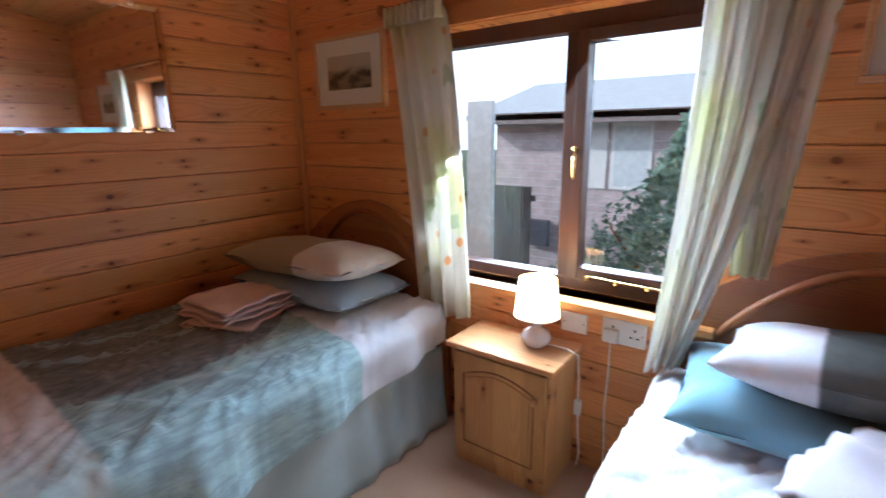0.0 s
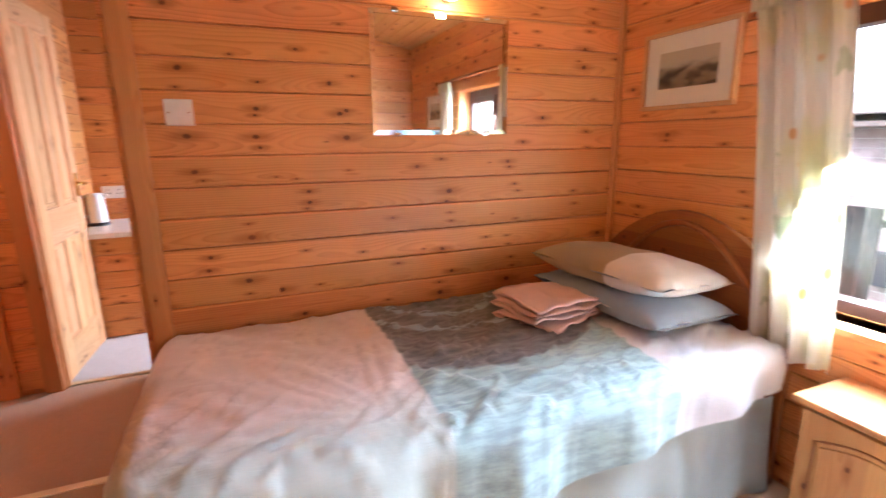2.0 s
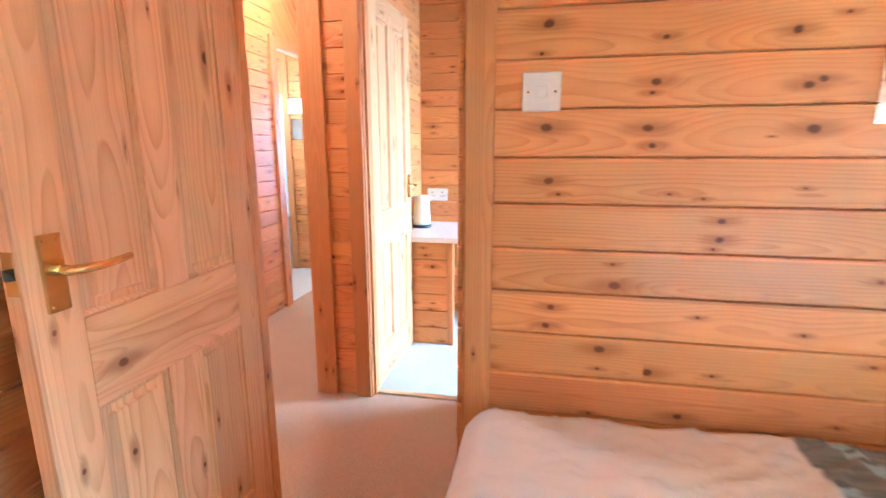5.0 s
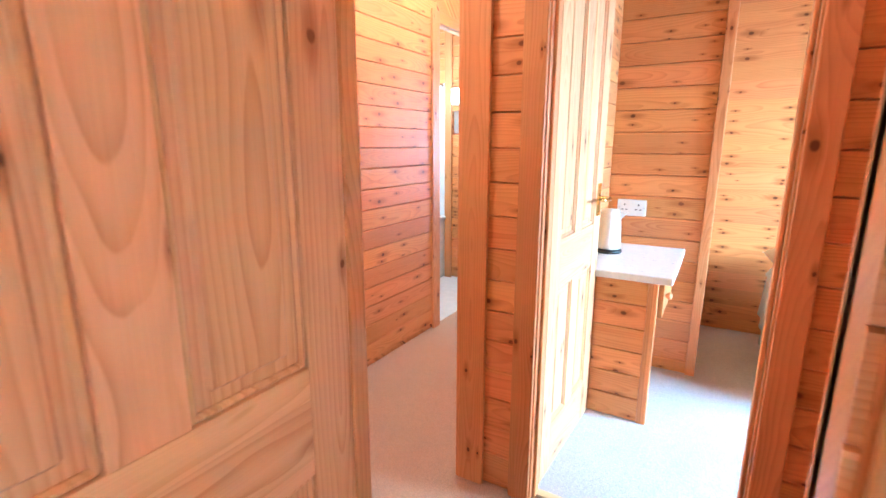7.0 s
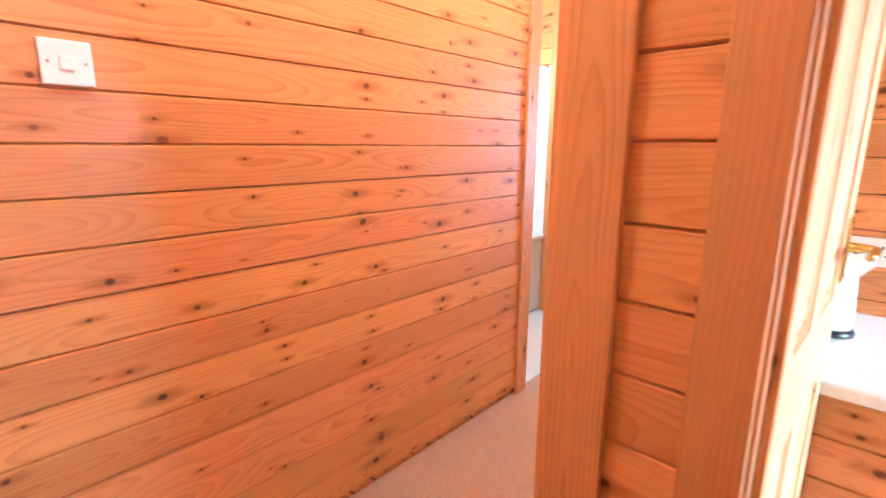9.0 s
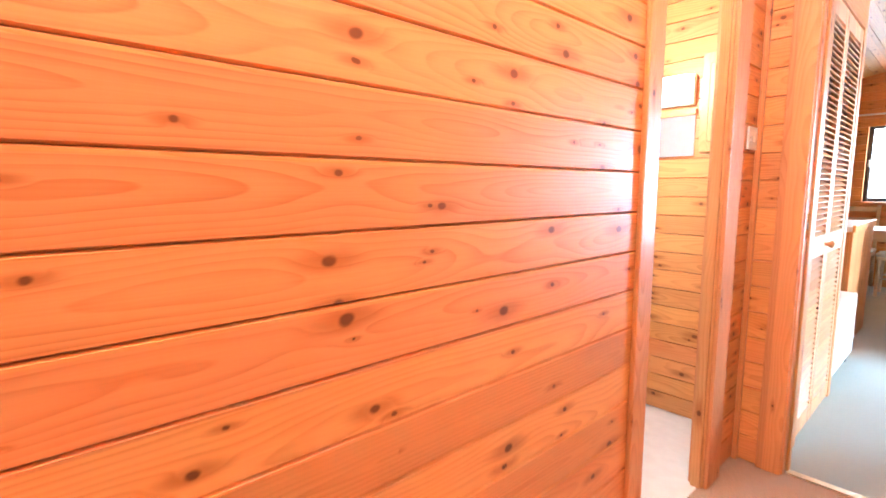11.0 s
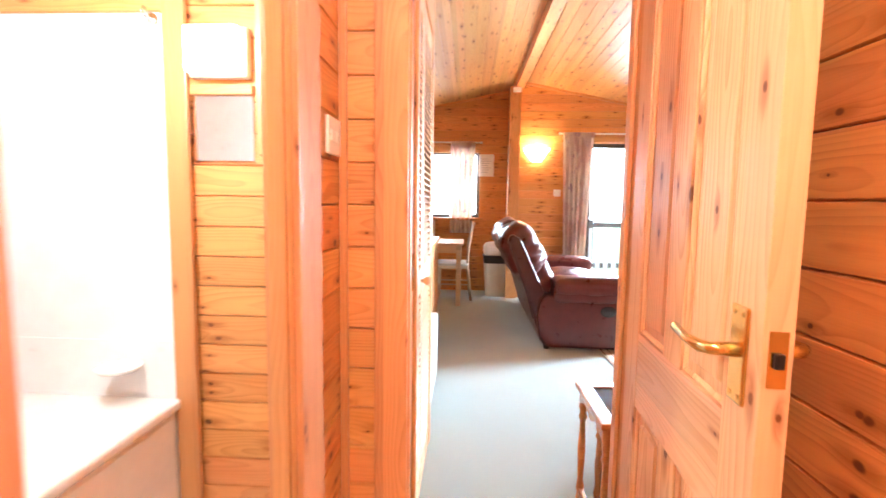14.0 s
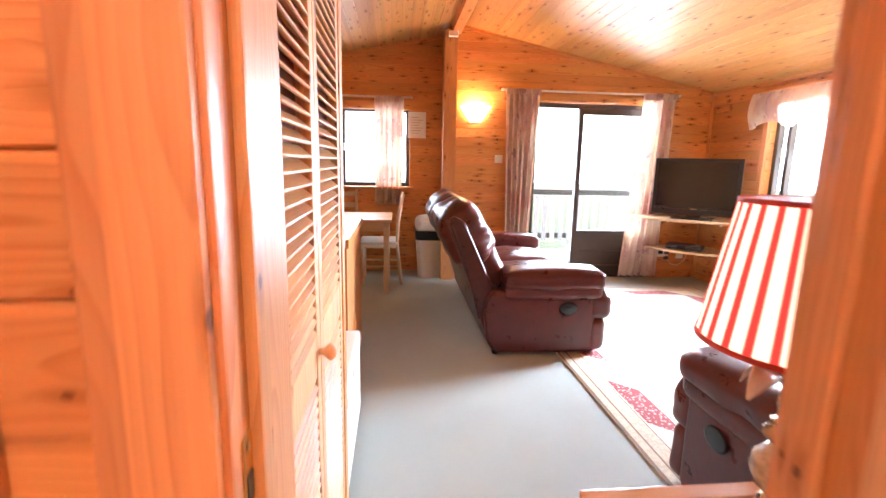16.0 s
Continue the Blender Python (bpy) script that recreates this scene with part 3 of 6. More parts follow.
doorway("bedroom_doorway", "y", 2.055, 2.155, -0.372, 0.262, stop=0.75)
doorway("second_bedroom_doorway", "y", 2.98, 3.08, -0.332, 0.285, w0=0.075, stop=0.35)
doorway("living_doorway", "y", 5.19, 5.29, -1.297, -0.728, w0=0.088, w1=0.09, stop=0.6)
doorway("bathroom_doorway", "x", -1.523, -1.483, 4.283, 4.845, w0=0.085, w1=0.135, stop=0.4)
trim("hall_corner_trim", -0.625, -0.516, 2.962, 2.979, 0, 2.45, label="flat pine corner trim")
trim("hall_corner_trim", -0.625, -0.601, 2.98, 3.02, 0, 2.45, label="flat pine corner trim")
trim("hall_corner_trim", -1.482, -1.461, 5.172, 5.189, 0, 2.45, label="small pine corner trim")
trim("bedroom_corner_trim", 2.330, 2.354, 2.030, 2.054, 0, 2.12, label="small pine corner trim")
trim("cupboard_corner_trim", 0.075, 0.122, 4.310, 4.329, 0, 2.55, label="pine corner trim")
trim("cupboard_corner_trim", 0.101, 0.122, 4.330, 4.365, 0, 2.55, label="pine corner trim")
trim("bathroom_corner_trim", -2.06, -1.99, 5.366, 5.384, 0, 2.4, label="pine corner trim beside the white panel")
trim("living_corner_trim", 2.425, 2.449, 10.125, 10.149, 0, 2.12, label="small pine corner trim")
trim("threshold", -0.36, 0.25, 2.065, 2.10, -0.002, 0.006, ALU, "brass-coloured threshold strip", 0.002)
trim("threshold", -0.33, 0.28, 3.012, 3.045, -0.002, 0.008, ALU, "brass-coloured threshold strip", 0.002)
trim("threshold", -1.29, -0.735, 5.215, 5.25, -0.002, 0.006, ALU, "brass-coloured threshold strip", 0.002)


# ---- things: doors and fittings ----
DUVET_PINK, DUVET_AQUA, DUVET_DARK = (0.72, 0.63, 0.62), (0.26, 0.36, 0.39), (0.115, 0.120, 0.130)


def lever_set(parent, x, z, y_face, out, toward):
    """Lever handle on a backplate; x along the leaf, out: -1 or 1 along y, toward: the way the lever points along x."""
    y0, y1 = sorted((y_face, y_face + out * 0.006))
    plate = part("backplate", box(x - 0.021, x + 0.021, y0, y1, z - 0.075, z + 0.062, 0.003), BRASS, parent, "polished brass backplate")
    for sz in (-0.064, 0.051):
        for sx in (-0.011, 0.011):
            part("screw", lathe([(0.0, 0), (0.0035, 0.0005), (0.003, 0.002), (0, 0.0025)], seg=8), BRASS, plate).matrix_local = pose(x + sx, y_face + out * 0.006, z + sz, -90 * out, 0, 0)
    pts = [(x, y_face + out * 0.006, z), (x, y_face + out * 0.040, z), (x + toward * 0.012, y_face + out * 0.050, z), (x + toward * 0.06, y_face + out * 0.050, z - 0.002), (x + toward * 0.115, y_face + out * 0.047, z + 0.002)]
    part("lever", tube(pts, [0.011, 0.009, 0.009, 0.0075, 0.007], 10), BRASS, parent, "polished brass lever handle", smooth=True)


def panel_door(name, w, h, label, latch_plate=True, levers=True):
    """Four-panel pine door: hinge edge at x=0, leaf along +x, thickness along y from 0 to 0.038."""
    d = thing(name, 0, 0, 0, 0, label, "door")
    t = 0.038
    st, mid0, mid1, cx = 0.095, 0.735, 0.915, 0.5 * w
    part("stile", box(0, st, 0, t, 0.006, h, 0.002), DOOR_Z, d)
    part("stile", box(w - st, w, 0, t, 0.006, h, 0.002), DOOR_Z, d)
    for nm, z0, z1 in (("bottom_rail", 0.006, 0.20), ("middle_rail", mid0, mid1), ("top_rail", h - 0.11, h)):
        part(nm, box(st + 0.0006, w - st - 0.0006, 0.0008, t - 0.0008, z0, z1, 0.002), DOOR_X, d)
    for z0, z1 in ((0.20, mid0), (mid1, h - 0.11)):
        part("muntin", box(cx - 0.045, cx + 0.045, 0.001, t - 0.001, z0, z1, 0.002), DOOR_Z, d)
        for p0, p1 in ((st, cx - 0.045), (cx + 0.045, w - st)):
            bm = box(p0, p1, 0.012, t - 0.012, z0, z1)
            box(p0 + 0.028, p1 - 0.028, 0.0065, t - 0.0065, z0 + 0.028, z1 - 0.028, 0.006, 1, bm=bm)
            part("panel", bm, DOOR_Z, d)
            for a0, a1, b0, b1 in ((p0, p0 + 0.011, z0, z1), (p1 - 0.011, p1, z0, z1), (p0, p1, z0, z0 + 0.011), (p0, p1, z1 - 0.011, z1)):
                part("moulding", box(a0, a1, 0.0045, t - 0.0045, b0, b1, 0.004, 1), DOOR_Z, d)
    if levers:
        lever_set(d, w - 0.052, 1.02, 0.0, -1, -1)
        lever_set(d, w - 0.052, 1.02, t, 1, -1)
    if latch_plate:
        fp = part("latch_plate", box(w - 0.0003, w + 0.0015, t / 2 - 0.012, t / 2 + 0.012, 0.985, 1.06, 0.0005, 1), BRASS, d, "brass latch plate")
        part("latch_bolt", box(w + 0.001, w + 0.008, t / 2 - 0.006, t / 2 + 0.006, 1.012, 1.032, 0.002), BLACKP, fp)
    for z in (0.22, 1.02, 1.74):
        part("hinge", tube([(-0.004, t + 0.001, z - 0.038), (-0.004, t + 0.001, z + 0.038)], 0.005, 8), BRASS, d, "brass butt hinge")
    return d


# a door's own x runs from hinge to free edge
d1 = panel_door("bedroom_door", 0.645, 1.945, "honey pine four-panel bedroom door standing open with brass lever")
d1.matrix_world = Matrix.Translation((-0.404, 2.118, 0)) @ pose(0, 0, 0, 0, 0, -90)
d2 = panel_door("second_bedroom_door", 0.60, 1.945, "pale pine four-panel door standing open into the second bedroom")
d2.matrix_world = Matrix.Translation((-0.330, 3.072, 0)) @ pose(0, 0, 0, 0, 0, 87.5)
d3 = panel_door("living_room_door", 0.615, 1.945, "honey pine four-panel door standing open in the hall")
d3.matrix_world = Matrix.Translation((-0.735, 5.190, 0)) @ pose(0, 0, 0, 0, 0, -93.5)


def strike(name, m):
    ob = thing(name, 0, 0, 0, 0, "worn brass strike plate let into the door jamb", "strike plate")
    ob.matrix_world = m
    bm = box(-0.013, 0.013, -0.0015, 0.0015, -0.05, 0.05, 0.001)
    part("plate", bm, BRASS, ob)
    part("keep", box(-0.007, 0.007, -0.0022, 0.0018, -0.014, 0.014), BLACKP, ob)
    for z in (-0.038, 0.038):
        part("screw", lathe([(0, 0), (0.004, 0.0008), (0.0, 0.0018)], seg=8), BRASS, ob).matrix_local = pose(0, -0.0015, z, 90, 0, 0)


strike("strike_plate", pose(-1.505, 4.8442, 1.035, 0, 0, 0))
strike("strike_plate", pose(0.2611, 2.10, 1.03, 0, 0, -90))
strike("strike_plate", pose(-1.2965, 5.222, 1.03, 0, 0, 90))


def wall_plate(name, m, w, h, label, category, rocker=0, holes=0):
    """Moulded plate; its face looks along -y, its middle at the origin."""
    ob = thing(name, 0, 0, 0, 0, label, category)
    ob.matrix_world = m
    plate = part("plate", box(-w / 2, w / 2, -0.010, -0.0006, -h / 2, h / 2, 0.004, 3), WHITE, ob)
    for k in range(rocker):
        cx = (k - (rocker - 1) / 2) * 0.045
        part("rocker", box(cx - 0.012, cx + 0.012, -0.0135, -0.009, -0.013, 0.013, 0.002), WHITE, ob)
    for sx in (-1, 1):
        part("screw", lathe([(0, 0), (0.003, 0.0004), (0, 0.001)], seg=8), CHROME, plate).matrix_local = pose(sx * (w / 2 - 0.013), -0.010, 0, 90, 0, 0)
    for k in range(holes):
        cx = (k - (holes - 1) / 2) * 0.072
        for dx, dz, a, b in ((0, 0.016, 0.003, 0.005), (-0.011, -0.010, 0.005, 0.0025), (0.011, -0.010, 0.005, 0.0025)):
            part("slot", box(cx + dx - a, cx + dx + a, -0.0112, -0.009, dz - b, dz + b), BLACKP, plate)
        part("rocker", box(cx + 0.020, cx + 0.032, -0.0125, -0.009, 0.014, 0.034, 0.002), WHITE, plate)
    return ob


wall_plate("light_switch", pose(0.445, 2.055, 1.350, 0, 0, 0), 0.088, 0.088, "white plastic light switch on the bedroom boards", "switch", 1)
wall_plate("light_switch", pose(-1.483, 2.566, 1.375, 0, 0, 90), 0.086, 0.086, "white plastic light switch on the hall boards", "switch", 1)
wall_plate("light_switch", pose(-1.483, 5.112, 1.372, 0, 0, 90), 0.10, 0.088, "white plastic double light switch beside the bathroom door", "switch", 2)
wall_plate("light_switch", pose(-0.022, 10.15, 1.365, 0, 0, 0), 0.088, 0.088, "white plastic light switch near the patio curtain", "switch", 1)
wall_plate("double_socket", pose(2.355, 0.368, 0.578, 0, 0, -90), 0.148, 0.088, "white double socket with one plug in it", "socket", 0, 2)
wall_plate("double_socket", pose(-0.275, 4.33, 0.902, 0, 0, 0), 0.15, 0.09, "white double socket above the desk", "socket", 0, 2)
wall_plate("double_socket", pose(2.02, 10.15, 0.30, 0, 0, 0), 0.148, 0.09, "white double socket with black plugs under the shelves", "socket", 0, 2)
wall_plate("aerial_socket", pose(2.24, 10.15, 0.28, 0, 0, 0), 0.088, 0.088, "white aerial socket under the shelves", "socket", 0)
wall_plate("phone_socket_box", pose(2.355, 0.545, 0.575, 0, 0, -90), 0.098, 0.075, "small white box on the wall behind the cabinet", "socket", 0)

# ---- bedroom ----
def bed_pattern():
    """Printed duvet: pale pink end, grey-brown panel with blue bands, aqua and white."""
    m, nt, b = node_mat("printed_duvet")
    co = nt.nodes.new("ShaderNodeTexCoord").outputs["Object"]
    sep = nt.nodes.new("ShaderNodeSeparateXYZ")
    link(nt, co, sep.inputs[0])
    x, y = sep.outputs[0], sep.outputs[1]
    soft = noise_node(nt, co, 9.0, 4.0)
    streak = noise_node(nt, scaled(nt, co, 9.0, 60.0, 40.0), 1.0, 3.0)
    wx = math_node(nt, "MULTIPLY_ADD", soft, 0.05, x)
    pale = mix_color(nt, ramp01(nt, y, 0.02, 0.30), (0.50, 0.60, 0.58), DUVET_PINK)
    # rings about a point on the wall side of the bed
    rr = math_node(nt, "POWER", math_node(nt, "ADD", math_node(nt, "POWER", math_node(nt, "SUBTRACT", wx, 1.08), 2.0), math_node(nt, "MULTIPLY", math_node(nt, "POWER", math_node(nt, "SUBTRACT", y, 0.95), 2.0), 0.95)), 0.5)
    rr = math_node(nt, "MULTIPLY_ADD", soft, 0.05, rr)
    aqua = mix_color(nt, ramp01(nt, streak, 0.3, 0.7), DUVET_AQUA, (0.38, 0.55, 0.54))
    dark = mix_color(nt, ramp01(nt, streak, 0.35, 0.68), DUVET_DARK, (0.20, 0.205, 0.21))
    band = math_node(nt, "MULTIPLY", ramp01(nt, rr, 0.385, 0.40), math_node(nt, "SUBTRACT", 1.0, ramp01(nt, rr, 0.425, 0.44)))
    band2 = math_node(nt, "MULTIPLY", ramp01(nt, rr, 0.235, 0.25), math_node(nt, "SUBTRACT", 1.0, ramp01(nt, rr, 0.275, 0.29)))
    dark = mix_color(nt, math_node(nt, "MULTIPLY", math_node(nt, "MAXIMUM", band, band2), ramp01(nt, streak, 0.38, 0.55)), dark, (0.30, 0.42, 0.52))
    mid = mix_color(nt, ramp01(nt, rr, 0.70, 0.725), dark, aqua)
    white = (0.66, 0.67, 0.70)
    mid = mix_color(nt, ramp01(nt, math_node(nt, "MULTIPLY_ADD", y, -0.05, x), 1.455, 1.475), mid, white)
    lower = mix_color(nt, ramp01(nt, x, 1.66, 1.68), mid, white)
    col = mix_color(nt, ramp01(nt, x, 0.715, 0.735), pale, lower)
    link(nt, col, b.inputs["Base Color"])
    b.inputs["Roughness"].default_value = 0.85
    b.inputs["Sheen Weight"].default_value = 0.2
    bump(nt, b, math_node(nt, "ADD", soft, math_node(nt, "MULTIPLY", streak, 0.5)), 0.35, 0.01)
    return m


SHEETW = cloth("white_sheet", (0.72, 0.73, 0.76))
VALANCE = cloth("pale_green_valance", (0.40, 0.47, 0.45))
PILLOW_B = cloth("blue_grey_pillowcase", (0.30, 0.38, 0.47))
PILLOW_T = cloth("teal_pillowcase", (0.16, 0.30, 0.36))
TOWEL_P = cloth("pink_towel", (0.80, 0.58, 0.56), weave=300.0)
TOWEL_W = cloth("pale_lilac_towel", (0.68, 0.62, 0.66), weave=300.0)
DUVET = bed_pattern()


def two_tone(name, a, b_, at, axis=0):
    m, nt, b = node_mat(name)
    co = nt.nodes.new("ShaderNodeTexCoord").outputs["Object"]
    sep = nt.nodes.new("ShaderNodeSeparateXYZ")
    link(nt, co, sep.inputs[0])
    n = noise_node(nt, co, 8.0, 4.0)
    col = mix_color(nt, ramp01(nt, math_node(nt, "MULTIPLY_ADD", n, 0.012, sep.outputs[axis]), at, at + 0.012), a, b_)
    col = mix_color(nt, math_node(nt, "MULTIPLY", ramp01(nt, n, 0.35, 0.7), 0.2), col, (0.3, 0.28, 0.25))
    link(nt, col, b.inputs["Base Color"])
    b.inputs["Roughness"].default_value = 0.85
    bump(nt, b, n, 0.3, 0.01)
    return m


PILLOW_1 = two_tone("banded_pillowcase", (0.70, 0.68, 0.66), (0.34, 0.27, 0.17), -0.07, 1)
PILLOW_2 = two_tone("banded_pillowcase_green", (0.66, 0.66, 0.62), (0.13, 0.13, 0.125), 0.02, 0)


# dark band's colour deepened further for the curtain's shadow on this pillow
PILLOW_3 = two_tone("banded_pillowcase_dark", (0.74, 0.72, 0.74), (0.050, 0.055, 0.048), -0.12, 1)


def wrinkle(x, y, amp, seed):
    a = noise.noise(Vector((x * 5 + seed, y * 5, 0.3))) + 0.6 * noise.noise(Vector((x * 13 + seed, y * 11 + 4, 1.7)))
    b = abs(noise.noise(Vector((x * 7 + y * 5 + seed, y * 3, 2.2))))
    c = abs(noise.noise(Vector((x * 11 - y * 16 + seed, x * 4 + y * 3, 5.1))))
    # creases fanning out over the foot end
    fan = math.atan2(y - 0.10, x - 0.62)
    reach = math.hypot(x - 0.62, y - 0.10)
    near = math.exp(-((reach - 0.30) / 0.20) ** 2) * (x < 0.75)
    d = abs(noise.noise(Vector((fan * 3.6 + seed, reach * 1.6, 7.7))))
    e = abs(noise.noise(Vector((x * 4 + seed, y * 9 + x * 6, 9.3))))
    folds = near * 9.0 * max(0.0, 0.17 - d) + 3.2 * max(0.0, 0.12 - e)
    return amp * (0.7 * a + 1.8 * (0.35 - b) + 3.0 * max(0.0, 0.14 - c) * 4 + folds)


def single_bed(name, x, y, rz, label, duvet_mat, length=1.98, width=0.93, top=0.535, hang=0.26, drape_from=0.0, head_h=0.94, seed=0.0, both=False, knob=True):
    """Local: foot at x=0, head at x=length; long front edge at y=0, wall side at y=width."""
    bed = thing(name, x, y, 0, rz, label, "bed")
    part("base", box(0.19, length - 0.03, 0.03, width - 0.02, 0.09, 0.31, 0.02), VALANCE, bed)
    part("mattress", box(0.16, length - 0.02, 0.025, width - 0.01, 0.31, top - 0.025, 0.05, 4), SHEETW, bed, smooth=True)
    for lx in (0.24, length - 0.15):
        for ly in (0.10, width - 0.1):
            part("leg", lathe([(0.022, 0.0), (0.026, 0.09)], lx, ly, 10), BLACKP, bed)

    def skirt(u, v):
        px = 0.17 + u * (length - 0.20)
        f = 0.010 * math.sin(px * 34 + 2 * math.sin(px * 7 + seed)) * (1 - v * 0.55) + 0.012 * noise.noise(Vector((px * 3, seed, v)))
        return Vector((px, 0.012 - 0.024 * (1 - v) + f, 0.008 + v * 0.36))
    part("valance", sheet(150, 8, skirt, 0.003), VALANCE, bed, "pale green gathered valance", smooth=True)

    def skirt_foot(u, v):
        py = 0.17 + u * (width - 0.20)
        f = 0.010 * math.sin(py * 34) * (1 - v * 0.55)
        return Vector((0.012 - 0.02 * (1 - v) + f, py, 0.008 + v * 0.36))
    part("valance", sheet(70, 6, skirt_foot, 0.003), VALANCE, bed, "pale green gathered valance", smooth=True)
    reach = width + hang

    def cover(u, v):
        px = -0.025 + u * (length - 0.02)
        s = v * reach
        drop_edge = 0.055
        if s < width - drop_edge:
            py, pz = width - 0.008 - s, top
        else:
            q = s - (width - drop_edge)
            a = min(q / (drop_edge * 1.3), math.pi / 2)
            py = drop_edge * (1 - math.sin(a)) - 0.022
            pz = top - drop_edge * (1 - math.cos(a)) - max(0.0, q - drop_edge * 1.3 * math.pi / 2)
        if px < 0.17:
            cut = 0.17 - math.sqrt(max(0.0, 0.17 ** 2 - (0.17 - max(px, 0.0)) ** 2))
            py += cut * max(0.0, 1 - max(py, 0.0) / (width * 0.6))
        # the foot end falls as well
        fx = max(0.0, 0.06 - (px + 0.025)) / 0.06
        pz -= 0.05 * fx * fx
        rise = min(1.0, (top - pz) / 0.12)
        w = wrinkle(px, py, 0.0050 if px < 0.6 else min(0.0080, 0.0050 + (px - 0.6) * 0.02), seed)
        side = 0.018 * math.sin(px * 15 + seed + 2.2 * noise.noise(Vector((px * 3, 0, seed)))) * rise
        lift = 0.022 * math.exp(-((py - width * 0.5) / 0.5) ** 2)
        if s >= width - drop_edge:
            hem = hang * (0.42 + 0.58 * min(1.0, max(0.0, (1.72 - px) / 0.9))) if drape_from else hang
            low = top - hem + 0.02 * math.sin(px * 6 + seed)
            if pz < low:
                pz = low + (pz - low) * 0.04
        return Vector((px, py - side - 0.4 * w * rise, pz + lift * (1 - rise) + w * (1 - 0.8 * rise)))
    part("duvet", sheet(170, 110, cover, 0.012), duvet_mat, bed, "crumpled duvet hanging over the edge", smooth=True)

    def foot_drop(u, v):
        py = 0.15 + u * (width - 0.16)
        pz = top - 0.035 - v * 0.27
        return Vector((-0.022 - 0.02 * v + 0.010 * math.sin(py * 22 + seed) * v, py, pz + 0.01 * noise.noise(Vector((py * 5, seed, 0)))))
    part("duvet_end", sheet(50, 14, foot_drop, 0.012), duvet_mat, bed, smooth=True)
    n = 18
    prof = [(0.0, 0.0)] + [(0.0 + (width + 0.0) * k / n, 0.70 + (head_h - 0.70) * math.sin(math.pi * k / n) ** 0.8) for k in range(n + 1)] + [(width, 0.0)]
    hb = part("headboard", extruded(prof, "x", length, length + 0.028, 0.004), BEDWOOD, bed, "arched pine headboard, coloured dark for the shadow on it")
    arch = [(length - 0.004, 0.10 + (width - 0.2) * k / n, 0.62 + (head_h - 0.05 - 0.62) * math.sin(math.pi * k / n) ** 0.8) for k in range(n + 1)]
    part("moulding", tube(arch, 0.014, 8), BEDWOOD, hb, smooth=True)
    return bed


single_bed("single_bed", 0.315, 1.085, 0, "single bed with a patterned duvet and pale green valance", DUVET, seed=1.0, hang=0.29, drape_from=1.0, head_h=0.955)
PALE = cloth("pale_duvet", (0.80, 0.81, 0.82))
b2 = single_bed("single_bed", 0.40, -0.76, 0, "single bed under the window curtain with a pale crumpled duvet", PALE, seed=6.0, hang=0.25, length=1.46, width=0.97, top=0.50, head_h=0.95)
b2.matrix_world = Matrix.Translation((0.88, 0.205, 0)) @ Matrix.Scale(-1, 4, (0, 1, 0))
b3 = single_bed("single_bed", 0.47, 4.12, 0, "single bed in the second bedroom with a blue-grey cover", cloth("blue_grey_cover", (0.42, 0.47, 0.52)), seed=3.0, hang=0.24, length=1.86, width=0.90, top=0.50)


def pillow(name, x, y, z, rx, ry, rz, w, l, h, mat, label, seed=0.0):
    ob = thing(name, 0, 0, 0, 0, label, "pillow")
    ob.matrix_world = pose(x, y, z, rx, ry, rz)
    bm = bmesh.new()

    def top(u, v, sgn):
        a, b_ = 2 * u - 1, 2 * v - 1
        e = max(0.0, (1 - abs(a) ** 3.0) * (1 - abs(b_) ** 3.0)) ** 0.5
        pin = 1 - 0.05 * (abs(a) ** 4) * (1 - abs(b_)) - 0.03 * (1 - abs(a))
        k = noise.noise(Vector((u * 4 + seed, v * 4, sgn)))
        return Vector((a * w / 2 * (1 - 0.06 * (1 - b_ * b_) * abs(a) ** 3), b_ * l / 2 * (1 - 0.05 * (1 - a * a) * abs(b_) ** 3), sgn * h / 2 * e * (1 + 0.22 * k) + 0.012 * k * (1 - e)))
    sheet(28, 28, lambda u, v: top(u, v, 1), bm=bm)
    sheet(28, 28, lambda u, v: top(1 - u, v, -1), bm=bm)
    bmesh.ops.remove_doubles(bm, verts=bm.verts[:], dist=0.002)
    part("pillowcase", bm, mat, ob, smooth=True)
    return ob


pillow("pillow", 2.03, 1.57, 0.632, 2, 3, 4, 0.44, 0.66, 0.13, PILLOW_B, "blue-grey pillow lying flat on the bed", 2.0)
pillow("pillow", 2.02, 1.58, 0.742, 1, 5, 8, 0.44, 0.64, 0.14, PILLOW_1, "cream pillow with a brown band on a blue pillow", 5.0)
pillow("pillow", 2.105, -0.22, 0.605, 0, -6, 3, 0.40, 0.74, 0.13, PILLOW_T, "teal pillow lying flat under a banded pillow", 1.0)
pillow("pillow", 2.125, -0.27, 0.715, 3, -6, 176, 0.38, 0.66, 0.15, PILLOW_3, "cream and dark banded pillow at the headboard", 8.0)
pillow("pillow", 0.66, 4.74, 0.60, 0, 0, 10, 0.42, 0.6, 0.15, cloth("beige_pillowcase", (0.55, 0.46, 0.34)), "beige pillow on the second bedroom bed", 3.0)


